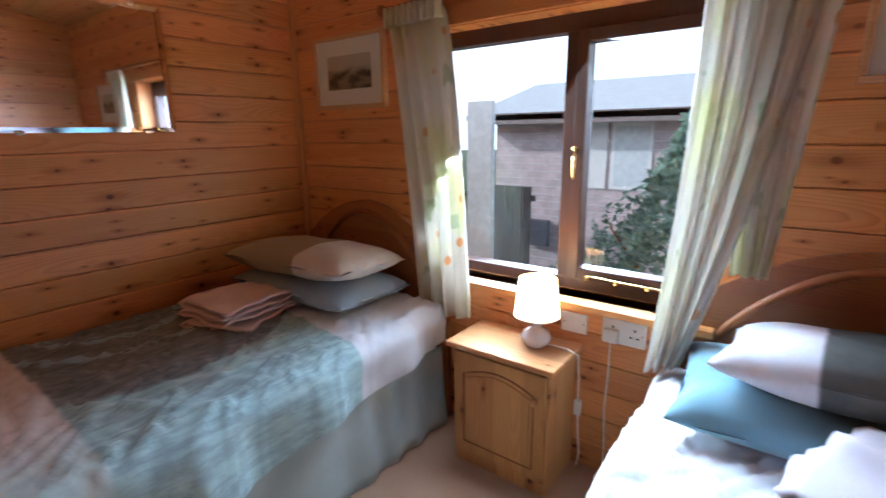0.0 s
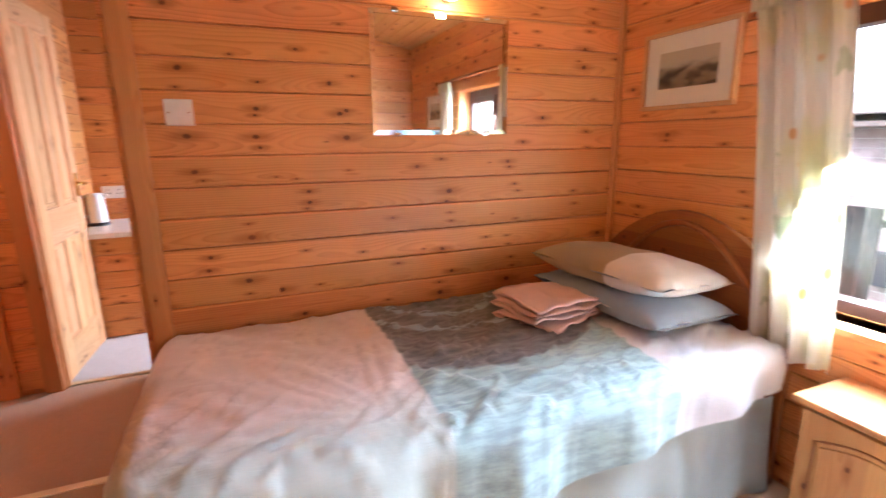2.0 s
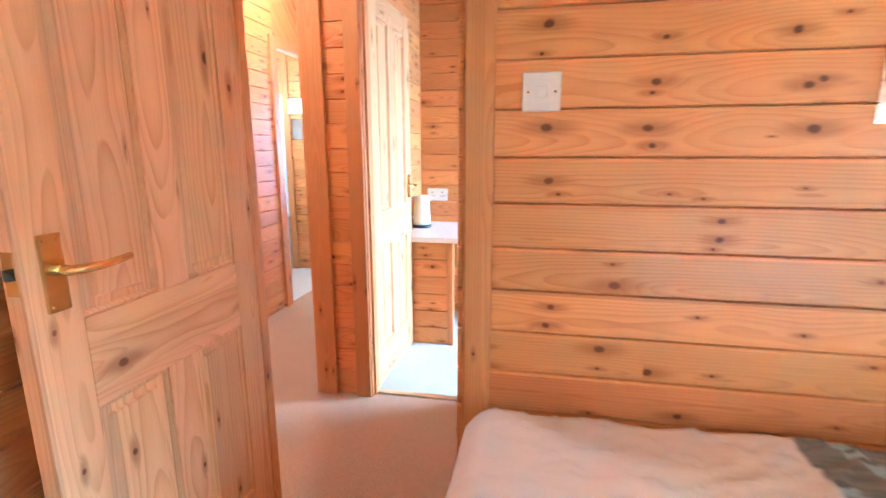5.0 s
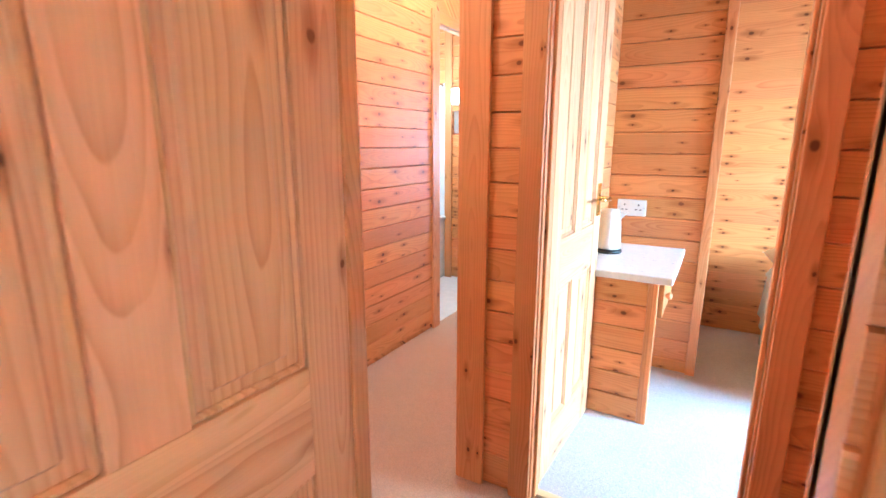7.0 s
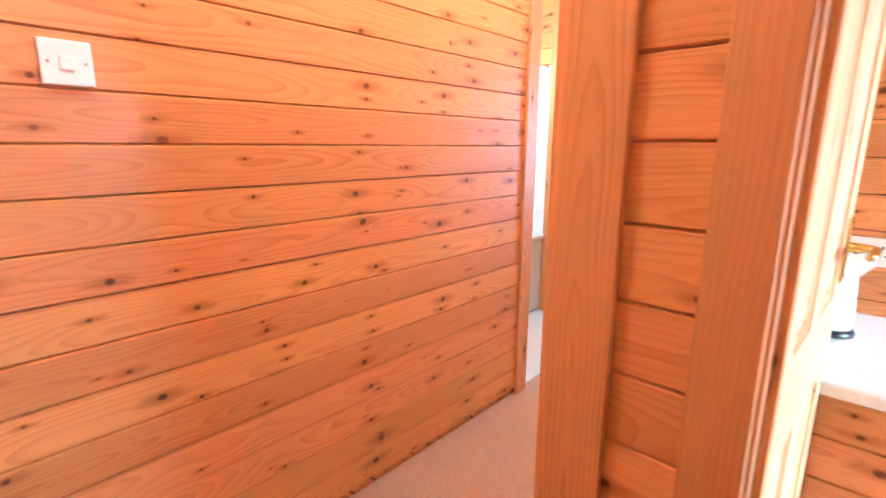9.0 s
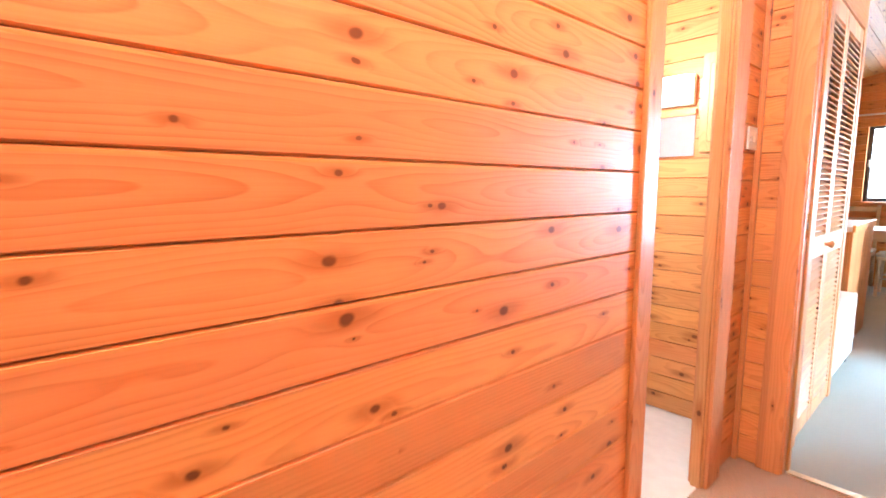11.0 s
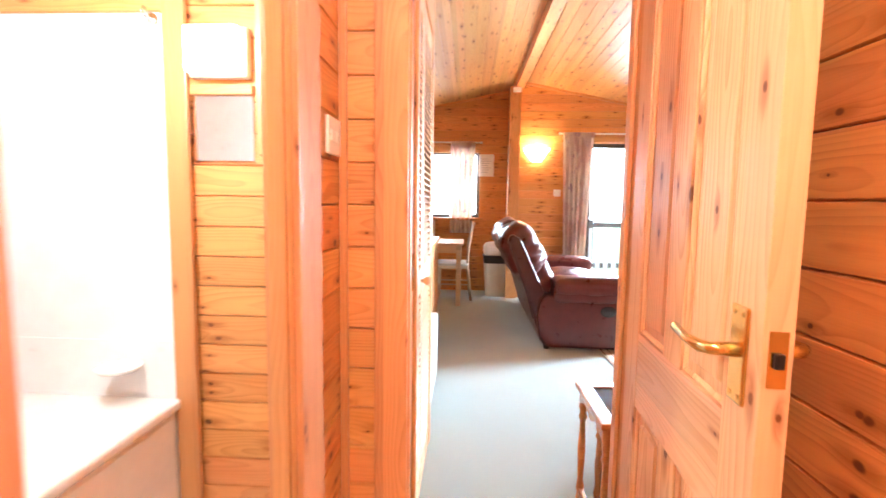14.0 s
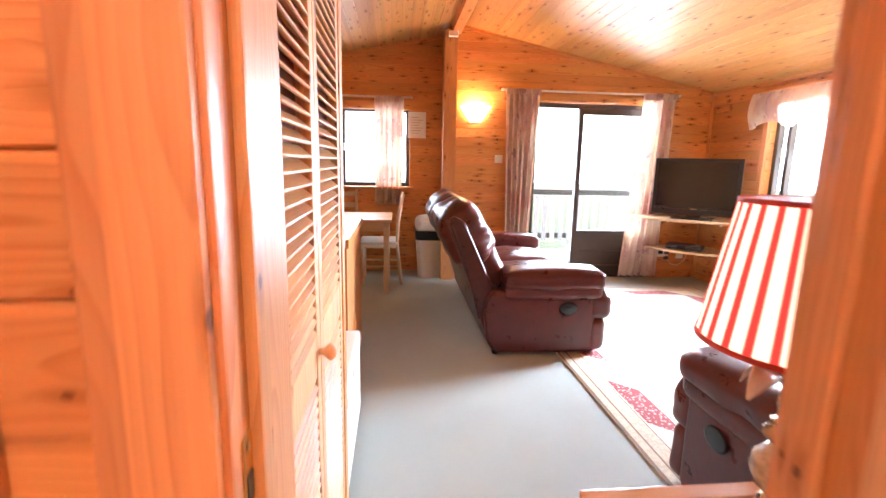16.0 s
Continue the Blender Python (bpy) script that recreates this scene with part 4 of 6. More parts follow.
def folded_towels(name, x, y, z, rz, mat, label, w=0.40, l=0.27, layers=3, seed=0.0):
    """A pile of towels, each one cloth folded in zigzag with open loops at its ends."""
    ob = thing(name, x, y, z, rz, label, "towel")
    pitch = 0.0125
    at = 0.006
    for k in range(layers):
        turns = 4 if k else 3
        s = 1 - 0.06 * k
        arc = math.pi * pitch / 2
        leg = l * s
        total = turns * leg + (turns - 1) * arc

        def fold(u, v, turns=turns, s=s, leg=leg, total=total, at=at, k=k, arc=arc):
            q = v * total
            n = min(int(q / (leg + arc)), turns - 1)
            r = q - n * (leg + arc)
            way = 1 if n % 2 == 0 else -1
            if r <= leg:
                py, pz = way * (r - leg / 2), n * pitch
            else:
                a = (r - leg) / arc * math.pi
                py, pz = way * (leg / 2 + pitch * 0.75 * math.sin(a)), n * pitch + pitch / 2 * (1 - math.cos(a))
            px = (u - 0.5) * w * s * (1 - 0.03 * n)
            d = noise.noise(Vector((px * 6 + seed, py * 6, k * 3.0)))
            e = noise.noise(Vector((px * 13 + seed, py * 9, k * 3.0 + n * 0.35)))
            edge = abs(2 * u - 1) ** 6
            return Vector((px + 0.014 * e, py * (1 + 0.16 * d) + 0.010 * e, at + pz * (1 + 0.35 * d) + 0.010 * (e + 0.6) - 0.004 * edge * (k > 0)))
        part("towel", sheet(26, 70, fold, 0.0085), mat, ob, smooth=True).matrix_local = pose(0.012 * math.sin(k * 2 + seed), 0, 0, 0, 0, 10 * math.sin(k * 2.3 + seed))
        at += turns * pitch + 0.006
    return ob


folded_towels("folded_towels", 1.69, 1.62, 0.560, 14, TOWEL_P, "pile of folded pink towels on the duvet", seed=2.0, w=0.34, l=0.27, layers=2)
folded_towels("folded_towels", 1.74, -0.27, 0.525, -20, TOWEL_W, "folded pale lilac towels on the bed", seed=5.0)


def bedside_cabinet(x0, x1, y0, y1, h):
    c = thing("bedside_cabinet", (x0 + x1) / 2, (y0 + y1) / 2, 0, 0, "honey pine bedside cabinet with one arched panel door", "cabinet")
    a, b_ = (x1 - x0) / 2, (y1 - y0) / 2
    part("body", box(-a + 0.032, a - 0.005, -b_ + 0.022, b_ - 0.022, 0.0, h - 0.022, 0.003), CABWOOD, c)
    part("top", box(-a, a, -b_, b_, h - 0.022, h, 0.006, 3), CABTOP, c, "pine top with a rounded edge")
    dr = part("door", box(-a + 0.014, -a + 0.0315, -b_ + 0.030, b_ - 0.030, 0.055, h - 0.036, 0.003), CABWOOD, c)
    n = 12
    w0, w1 = -b_ + 0.085, b_ - 0.085
    arch = [(w0, 0.11), (w1, 0.11)] + [(w1 + (w0 - w1) * k / n, h - 0.13 + 0.035 * math.sin(math.pi * k / n)) for k in range(n + 1)]
    part("panel", extruded(arch, "x", -a + 0.009, -a + 0.0145, 0.004, 1), CABWOOD, dr)
    part("groove", tube([(-a + 0.0135, p[0], p[1]) for p in [(w0 - 0.012, 0.098), (w1 + 0.012, 0.098)] + [(w1 + 0.012 + (w0 - w1 - 0.024) * k / n, h - 0.118 + 0.037 * math.sin(math.pi * k / n)) for k in range(n + 1)] + [(w0 - 0.012, 0.098)]], 0.0035, 6), BEDWOOD, dr)
    part("knob", lathe([(0.006, 0), (0.006, 0.012), (0.014, 0.018), (0.015, 0.025), (0.009, 0.031), (0, 0.032)], seg=14), CABWOOD, dr, "turned pine knob", smooth=True).matrix_local = pose(-a + 0.014, -b_ + 0.062, h - 0.125, 0, -90, 0)
    part("plinth", box(-a + 0.022, -a + 0.031, -b_ + 0.03, b_ - 0.03, 0.0, 0.05, 0.002), CABWOOD, c)
    return c


bedside_cabinet(2.085, 2.350, 0.505, 0.937, 0.50)
SHADE = glow("lit_lamp_shade", (1.0, 0.76, 0.46), LAMP_GLOW)


def table_lamp(x, y, z):
    lp = thing("table_lamp", x, y, z, 0, "small lit table lamp with a cream shade and round white base", "lamp")
    part("base", lathe([(0.032, 0), (0.040, 0.006), (0.052, 0.022), (0.054, 0.036), (0.045, 0.055), (0.022, 0.068), (0.016, 0.076), (0.024, 0.086), (0.016, 0.098), (0.012, 0.11)], seg=28), CERAMIC, lp, "glazed white ceramic base", smooth=True)
    bm = lathe([(0.082, 0.115), (0.066, 0.252)], seg=36)
    bmesh.ops.delete(bm, geom=[f for f in bm.faces if len(f.verts) > 4], context="FACES_ONLY")
    part("shade", bm, SHADE, lp, "glowing cream fabric shade", smooth=True)
    part("shade_rim", lathe([(0.081, 0.113), (0.0835, 0.113), (0.0835, 0.118), (0.081, 0.118), (0.081, 0.113)], seg=36), CERAMIC, lp)
    part("bulb_holder", lathe([(0.012, 0.11), (0.014, 0.15), (0.0, 0.152)], seg=12), WHITE, lp)
    return lp


table_lamp(2.245, 0.645, 0.50)


def cable(name, pts, label, r=0.003, sw=None):
    ob = thing(name, pts[0][0], pts[0][1], pts[0][2], 0, label, "cable")
    o = Vector(pts[0])
    part("flex", tube([Vector(p) - o for p in pts], r, 6), WHITE, ob, smooth=True)
    if sw is not None:
        s = Vector(sw) - o
        part("inline_switch", box(s.x - 0.010, s.x + 0.010, s.y - 0.012, s.y + 0.012, s.z - 0.028, s.z + 0.028, 0.005), WHITE, ob)
    return ob


cable("lamp_cable", [(2.25, 0.60, 0.512), (2.26, 0.53, 0.508), (2.27, 0.494, 0.49), (2.272, 0.488, 0.40), (2.27, 0.486, 0.30), (2.272, 0.482, 0.2), (2.28, 0.475, 0.10), (2.30, 0.49, 0.03), (2.34, 0.50, 0.006)], "white lamp cable hanging beside the cabinet", sw=(2.27, 0.486, 0.29))
cable("plug_cable", [(2.325, 0.404, 0.545), (2.33, 0.405, 0.50), (2.338, 0.408, 0.38), (2.335, 0.412, 0.28), (2.338, 0.405, 0.16), (2.33, 0.40, 0.05), (2.30, 0.42, 0.005)], "thin white cable from the socket")
cable("sill_cable", [(2.42, 1.235, 0.671), (2.40, 1.19, 0.672), (2.37, 1.12, 0.671), (2.345, 1.05, 0.671)], "short white cable lying on the window board", 0.005)
_pl = thing("plug", 2.343, 0.406, 0.565, 0, "white mains plug in the socket", "plug")
part("body", box(-0.024, 0.0, -0.025, 0.025, -0.024, 0.024, 0.006), WHITE, _pl)


def bedroom_window():
    """Brown-stained window of a fixed and an opening light in the east wall."""
    y0, y1, z0, z1, x = 0.15, 1.28, 0.665, 1.645, 2.49
    w = tagged(new("window_1"), "brown-stained timber window with one casement", "window", kind="structure")
    w.location = (x, (y0 + y1) / 2, z0)
    hy, hz = (y1 - y0) / 2, z1 - z0
    f = 0.045
    ym = 0.645 - (y0 + y1) / 2
    for nm, a0, a1, b0, b1 in (("frame_jamb", -hy, -hy + f, 0, hz), ("frame_jamb", hy - f, hy, 0, hz), ("frame_sill", -hy + f, hy - f, 0, f), ("frame_head", -hy + f, hy - f, hz - f * 1.3, hz), ("mullion", ym - 0.022, ym + 0.022, f, hz - f * 1.3)):
        part(nm, box(-0.035, 0.035, a0, a1, b0, b1, 0.004), MAHOGANY, w)
    # opening light
    c0, c1, d0, d1 = -hy + f, ym - 0.022, f, hz - f * 1.3
    sash = part("casement", box(-0.05, 0.02, c1 - 0.042, c1 - 0.001, d0, d1, 0.004), MAHOGANY, w, "brown casement with brass stay")
    part("sash_rail", box(-0.05, 0.02, c0, c1 - 0.042, d0, d0 + 0.045, 0.004), MAHOGANY, sash)
    part("sash_rail", box(-0.05, 0.02, c0, c1 - 0.042, d1 - 0.04, d1, 0.004), MAHOGANY, sash)
    part("sash_stile", box(-0.05, 0.02, c0, c0 + 0.04, d0 + 0.045, d1 - 0.04, 0.004), MAHOGANY, sash)
    gp = part("pane", box(-0.006, -0.002, c0 + 0.03, c1 - 0.03, d0 + 0.03, d1 - 0.03), GLASS, w)
    gp.visible_shadow = False
    gp = part("pane", box(-0.006, -0.002, ym + 0.015, hy - f + 0.005, f - 0.005, hz - f * 1.25), GLASS, w)
    gp.visible_shadow = False
    part("casement_handle", tube([(-0.055, c1 - 0.02, 0.52), (-0.075, c1 - 0.02, 0.53), (-0.078, c1 - 0.02, 0.50), (-0.076, c1 - 0.018, 0.42)], [0.009, 0.010, 0.008, 0.006], 8), BRASS, sash, "brass casement handle", smooth=True)
    stay = tube([(-0.058, c0 + 0.02, d0 + 0.012), (-0.062, (c0 + c1) / 2, d0 + 0.016), (-0.058, c1 - 0.08, d0 + 0.02)], 0.005, 8)
    for q in (0.3, 0.55, 0.8):
        lathe([(0.0, d0 + 0.002), (0.010, d0 + 0.006), (0.008, d0 + 0.018), (0, d0 + 0.02)], -0.06, c0 + (c1 - c0) * q, 8, bm=stay)
    part("stay", stay, BRASS, sash, "brass casement stay")
    return w


bedroom_window()
trim("window_sill", 2.300, 2.455, 0.10, 1.33, 0.640, 0.665, label="pine window board")
trim("window_head_trim", 2.335, 2.354, 0.08, 1.35, 1.646, 1.715, label="pine trim over the window")
trim("window_reveal", 2.356, 2.455, 0.151, 0.163, 0.666, 1.644)
trim("window_reveal", 2.356, 2.455, 1.267, 1.279, 0.666, 1.644)


def curtain_mat(name, base, a, b_, leaf):
    m, nt, b = node_mat(name)
    co = nt.nodes.new("ShaderNodeTexCoord").outputs["Object"]
    n1 = noise_node(nt, scaled(nt, co, 5.0, 5.0, 3.0), 1.0, 3.0)
    n2 = noise_node(nt, scaled(nt, co, 12.0, 12.0, 9.0), 1.0, 2.0)
    col = mix_color(nt, ramp01(nt, n1, 0.45, 0.62), base, a)
    col = mix_color(nt, ramp01(nt, n2, 0.62, 0.68), col, b_)
    vor = nt.nodes.new("ShaderNodeTexVoronoi")
    link(nt, scaled(nt, co, 9.0, 9.0, 7.0), vor.inputs["Vector"])
    vor.inputs["Scale"].default_value = 1.0
    col = mix_color(nt, math_node(nt, "SUBTRACT", 1.0, ramp01(nt, vor.outputs["Distance"], 0.10, 0.17)), col, leaf)
    tl = nt.nodes.new("ShaderNodeBsdfTranslucent")
    mx = nt.nodes.new("ShaderNodeMixShader")
    mx.inputs[0].default_value = 0.42
    link(nt, col, b.inputs["Base Color"])
    link(nt, col, tl.inputs[0])
    b.inputs["Roughness"].default_value = 0.9
    link(nt, b.outputs[0], mx.inputs[1])
    link(nt, tl.outputs[0], mx.inputs[2])
    link(nt, mx.outputs[0], nt.nodes["Material Output"].inputs[0])
    return m


CURT1 = curtain_mat("leafy_cream_curtain", (0.80, 0.77, 0.70), (0.74, 0.73, 0.52), (0.52, 0.56, 0.42), (0.70, 0.42, 0.22))
CURT2 = curtain_mat("striped_pink_curtain", (0.82, 0.70, 0.60), (0.68, 0.47, 0.42), (0.56, 0.40, 0.43), (0.78, 0.66, 0.56))


def drape(name, edge_a, edge_b, folds, amp, mat, label, nrm, nv=44, tied=None):
    """A hung curtain; edge_a(v), edge_b(v): its two side edges from the top (v=0) to the hem (v=1). nrm: the way folds bulge."""
    a0 = edge_a(0)
    ob = thing(name, a0.x, a0.y, edge_a(1).z, 0, label, "curtain")
    o = Vector((a0.x, a0.y, edge_a(1).z))
    nrm = Vector(nrm)

    def fn(u, v):
        p = edge_a(v).lerp(edge_b(v), u)
        ph = 2 * math.pi * folds * u + 0.8 * math.sin(5 * u + 2 * v)
        k = amp * (0.75 + 0.5 * v) * (math.sin(ph) + 0.3 * math.sin(2.3 * ph + 1))
        return p + nrm * k - o
    part("curtain_fabric", sheet(folds * 16, nv, fn, 0.002), mat, ob, smooth=True)

    def head(u, v):
        p = edge_a(0).lerp(edge_b(0), u)
        ph = 2 * math.pi * folds * 2.2 * u
        return p + nrm * (amp * 0.7 * math.sin(ph) + 0.012) + Vector((0, 0, 0.025 - 0.07 * v)) - o
    part("gathered_heading", sheet(folds * 22, 6, head, 0.002), mat, ob, smooth=True)
    return ob


drape("curtain", lambda v: Vector((2.275, 1.345 - 0.15 * v ** 0.7, 1.70 - 1.195 * v)), lambda v: Vector((2.25, 1.055 - 0.12 * v ** 0.6, 1.70 - 1.17 * v)), 4, 0.020, CURT1, "cream and green leafy curtain hanging by the bed", (-1, 0, 0))
drape("curtain", lambda v: Vector((2.26 - 0.02 * v, 0.205 + 0.06 * v ** 2, 1.69 - 1.17 * v)), lambda v: Vector((2.27 - 0.03 * v, -0.05 + 0.22 * v ** 1.5, 1.69 - 1.13 * v)), 4, 0.024, CURT1, "cream and green leafy curtain swept onto the pillow", (-1, 0, 0))
drape("curtain", lambda v: Vector((2.30, 0.14 - 0.06 * v, 1.69 - 0.84 * v)), lambda v: Vector((2.30, -0.09 + 0.08 * v, 1.69 - 0.84 * v)), 3, 0.014, CURT1, "lit inner fold of the leafy curtain", (-1, 0, 0))
_rl = thing("curtain_rail", 2.30, 0.6, 1.735, 0, "slim wooden curtain pole with rounded ends", "curtain rail")
part("pole", tube([(0, -0.78, 0), (0, 0.78, 0)], 0.011, 10), BEDWOOD, _rl, smooth=True)
for s in (-1, 1):
    part("finial", lathe([(0, 0), (0.018, 0.008), (0.022, 0.022), (0.012, 0.036), (0, 0.04)], seg=12), BEDWOOD, _rl, smooth=True).matrix_local = pose(0, s * 0.78, 0, -90 * s, 0, 0)
    part("bracket", box(-0.008, 0.052, s * 0.62 - 0.012, s * 0.62 + 0.012, -0.014, 0.014, 0.003), BEDWOOD, _rl)


def sketch_mat():
    m, nt, b = node_mat("landscape_print")
    co = nt.nodes.new("ShaderNodeTexCoord").outputs["Object"]
    n = noise_node(nt, scaled(nt, co, 9.0, 14.0, 30.0), 1.0, 5.0)
    sep = nt.nodes.new("ShaderNodeSeparateXYZ")
    link(nt, co, sep.inputs[0])
    sky = ramp01(nt, math_node(nt, "MULTIPLY_ADD", n, 0.06, sep.outputs[2]), 0.02, 0.06)
    col = mix_color(nt, ramp01(nt, n, 0.38, 0.62), (0.035, 0.028, 0.022), (0.26, 0.20, 0.14))
    col = mix_color(nt, sky, col, (0.52, 0.47, 0.38))
    link(nt, col, b.inputs["Base Color"])
    b.inputs["Roughness"].default_value = 0.5
    return m


PRINT = sketch_mat()
MOUNT = plain("cream_mount", (0.84, 0.81, 0.76), 0.7, var=0.04)
FRAMEW = pine("pale_frame_wood", "y", light=(0.62, 0.36, 0.18), dark=(0.5, 0.26, 0.1), knots=0.0)


def picture(x, y0, y1, z0, z1, label, inset=0.085):
    p = thing("framed_picture", x, (y0 + y1) / 2, z0, 0, label, "picture")
    h, t = (y1 - y0) / 2, z1 - z0
    f = 0.017
    for a0, a1, b0, b1 in ((-h, h, 0, f), (-h, h, t - f, t), (-h, -h + f, f, t - f), (h - f, h, f, t - f)):
        part("frame_bar", box(-0.024, -0.0005, a0, a1, b0, b1, 0.003), FRAMEW, p)
    part("mount", box(-0.012, -0.006, -h + f, h - f, f, t - f), MOUNT, p, "cream card mount")
    o = part("print", box(-0.0004, 0.0004, -h + inset, h - inset, -(t / 2 - inset), t / 2 - inset), PRINT, p, "sepia landscape print")
    o.location = (-0.0128, 0, t / 2)
    g = part("glazing", box(-0.0165, -0.0155, -h + f, h - f, f, t - f), GLASS, p)
    g.visible_shadow = False
    return p


picture(2.355, 1.430, 1.885, 1.368, 1.685, "pale wood framed sepia landscape on the boards")
picture(2.355, -0.58, -0.125, 1.355, 1.67, "pale wood framed print over the bed")

_mr = thing("wall_mirror", 1.425, 2.055, 1.272, 0, "frameless wall mirror hanging on the pine boards", "mirror")
_mb = box(-0.302, 0.302, -0.0065, -0.0005, 0, 0.47)
part("glass", _mb, MIRROR, _mr)
_bv = bmesh.new()
for q in (((-0.302, 0), (0.302, 0), (0.284, 0.018), (-0.284, 0.018)), ((0.302, 0), (0.302, 0.47), (0.284, 0.452), (0.284, 0.018)), ((0.302, 0.47), (-0.302, 0.47), (-0.284, 0.452), (0.284, 0.452)), ((-0.302, 0.47), (-0.302, 0), (-0.284, 0.018), (-0.284, 0.452))):
    vs = [_bv.verts.new((a, -0.0068 if abs(a) > 0.3 or b_ in (0, 0.47) else -0.0098, b_)) for a, b_ in q]
    _bv.faces.new(vs)
part("bevel", _bv, MIRROR, _mr, "bevelled mirror edge")
for sx in (-0.2, 0.2):
    for z in (0.0, 0.47):
        part("clip", box(sx - 0.014, sx + 0.014, -0.013, -0.0005, z - 0.007, z + 0.007, 0.003), CHROME, _mr)

_sp = thing("spotlight", 1.445, 2.055, 1.80, 0, "small chrome spotlight lit above the mirror", "lamp")
part("rose", lathe([(0.04, 0), (0.038, 0.012), (0.012, 0.018), (0.0, 0.018)], seg=20), CHROME, _sp, smooth=True).matrix_local = pose(0, 0, 0.02, 90, 0, 0)
part("arm", tube([(0, -0.012, 0.02), (0, -0.05, 0.015), (0, -0.06, 0.0)], 0.006, 8), CHROME, _sp)
part("head", lathe([(0.018, 0.05), (0.026, 0.02), (0.030, -0.02), (0.027, -0.02), (0.0, 0.0)], 0, -0.06, 20), CHROME, _sp, smooth=True)
part("bulb", lathe([(0, -0.022), (0.02, -0.016), (0.022, -0.004), (0, 0.0)], 0, -0.06, 14), BULBGLASS, _sp)


def dresser():
    x0, x1, y0, y1, h = -0.555, 0.035, 0.18, 1.14, 0.70
    c = thing("dressing_table", (x0 + x1) / 2, (y0 + y1) / 2, 0, 0, "pine dressing table with a white laminate top", "table")
    a, b_ = (x1 - x0) / 2, (y1 - y0) / 2
    part("top", box(-a, a, -b_, b_, h - 0.035, h, 0.012, 4), LAMINATE, c, "white laminate top with a rounded edge")
    part("side_panel", box(-a + 0.01, a - 0.03, b_ - 0.05, b_ - 0.03, 0, h - 0.035), PINE_X, c)
    part("side_panel", box(-a + 0.01, a - 0.03, -b_ + 0.03, -b_ + 0.05, 0, h - 0.035), PINE_X, c)
    for k in range(3):
        z = 0.06 + k * 0.2
        dr = part("drawer", box(a - 0.05, a - 0.028, b_ - 0.42, b_ - 0.06, z, z + 0.185, 0.004), CABWOOD, c)
        part("knob", lathe([(0.006, 0), (0.015, 0.016), (0.012, 0.026), (0, 0.028)], seg=12), CABWOOD, dr, smooth=True).matrix_local = pose(a - 0.028, b_ - 0.24, z + 0.09, 0, 90, 0)
    return c


dresser()

# ---- second bedroom ----
def desk():
    d = thing("desk", -0.16, 4.0, 0, 0, "fitted pine desk with a white laminate top and one drawer", "desk")
    part("top", box(-0.215, 0.170, -0.345, 0.325, 0.668, 0.702, 0.010, 4), LAMINATE, d, "white laminate top with a rounded edge")
    panel = part("end_panel", box(-0.21, 0.10, -0.305, -0.285, 0, 0.668), PINE_X, d, "end panel of horizontal pine boards")
    for k in range(6):
        z = 0.004 + k * 0.1105
        o = new("board", board_mesh(0.262, 0.1105, PINE_X))
        o.parent = panel
        o.matrix_local = pose(0.075, -0.305, z, 0, 0, 180)
    part("edge_trim", box(0.076, 0.114, -0.320, -0.280, 0, 0.668, 0.003), PINE_Z, d)
    dr = part("drawer", box(0.115, 0.135, -0.27, 0.15, 0.50, 0.655, 0.004), CABWOOD, d)
    part("drawer_side", box(-0.18, 0.115, -0.26, 0.14, 0.52, 0.64), CABWOOD, d)
    part("knob", lathe([(0.006, 0), (0.017, 0.014), (0.014, 0.026), (0, 0.029)], seg=14), DOOR_Z, dr, "turned pine knob", smooth=True).matrix_local = pose(0.135, -0.20, 0.585, 0, 90, 0)
    return d


desk()
_kt = thing("kettle", -0.330, 4.05, 0.702, 0, "white plastic kettle on a black base", "kettle")
part("base", lathe([(0.064, 0), (0.067, 0.008), (0.06, 0.018), (0, 0.018)], seg=28), BLACKP, _kt, "black power base", smooth=True)
part("jug", lathe([(0.056, 0.02), (0.058, 0.05), (0.052, 0.15), (0.046, 0.205), (0.040, 0.218), (0, 0.222)], seg=28), WHITE, _kt, smooth=True)
part("spout", extruded([(0.04, 0.16), (0.082, 0.208), (0.04, 0.215)], "y", -0.014, 0.014, 0.004), WHITE, _kt)
part("handle", tube([(-0.045, 0, 0.205), (-0.085, 0, 0.19), (-0.095, 0, 0.13), (-0.08, 0, 0.07), (-0.062, 0, 0.06)], 0.010, 8), WHITE, _kt, smooth=True)

# ---- bathroom ----
_bl = thing("bathroom_light", -1.895, 5.40, 1.575, 0, "lit white strip light above the bathroom mirror", "lamp")
part("housing", box(-0.085, 0.09, -0.03, -0.0005, 0.0, 0.145, 0.006), WHITE, _bl)
part("diffuser", box(-0.080, 0.085, -0.075, -0.03, 0.006, 0.139, 0.015, 3), glow("lit_diffuser", (1.0, 0.95, 0.86), 1.3), _bl, "glowing opal diffuser")
_bm = thing("bathroom_mirror", -1.90, 5.40, 1.335, 0, "small bathroom mirror with a pine rail above", "mirror")
part("glass", box(-0.085, 0.10, -0.008, -0.0005, 0, 0.192), MIRROR, _bm)
part("frame_rail", box(-0.09, 0.105, -0.02, -0.0005, 0.193, 0.222, 0.003), PINE_X, _bm)
_bc = thing("bathroom_cabinet", -1.70, 5.40, 1.335, 0, "pine bathroom wall cabinet with a panelled door", "cabinet")
part("body", box(-0.030, 0.140, -0.13, -0.0005, 0, 0.44, 0.003), CABWOOD, _bc)
_bd = part("door", box(-0.028, 0.138, -0.15, -0.131, 0.004, 0.436, 0.003), CABWOOD, _bc)
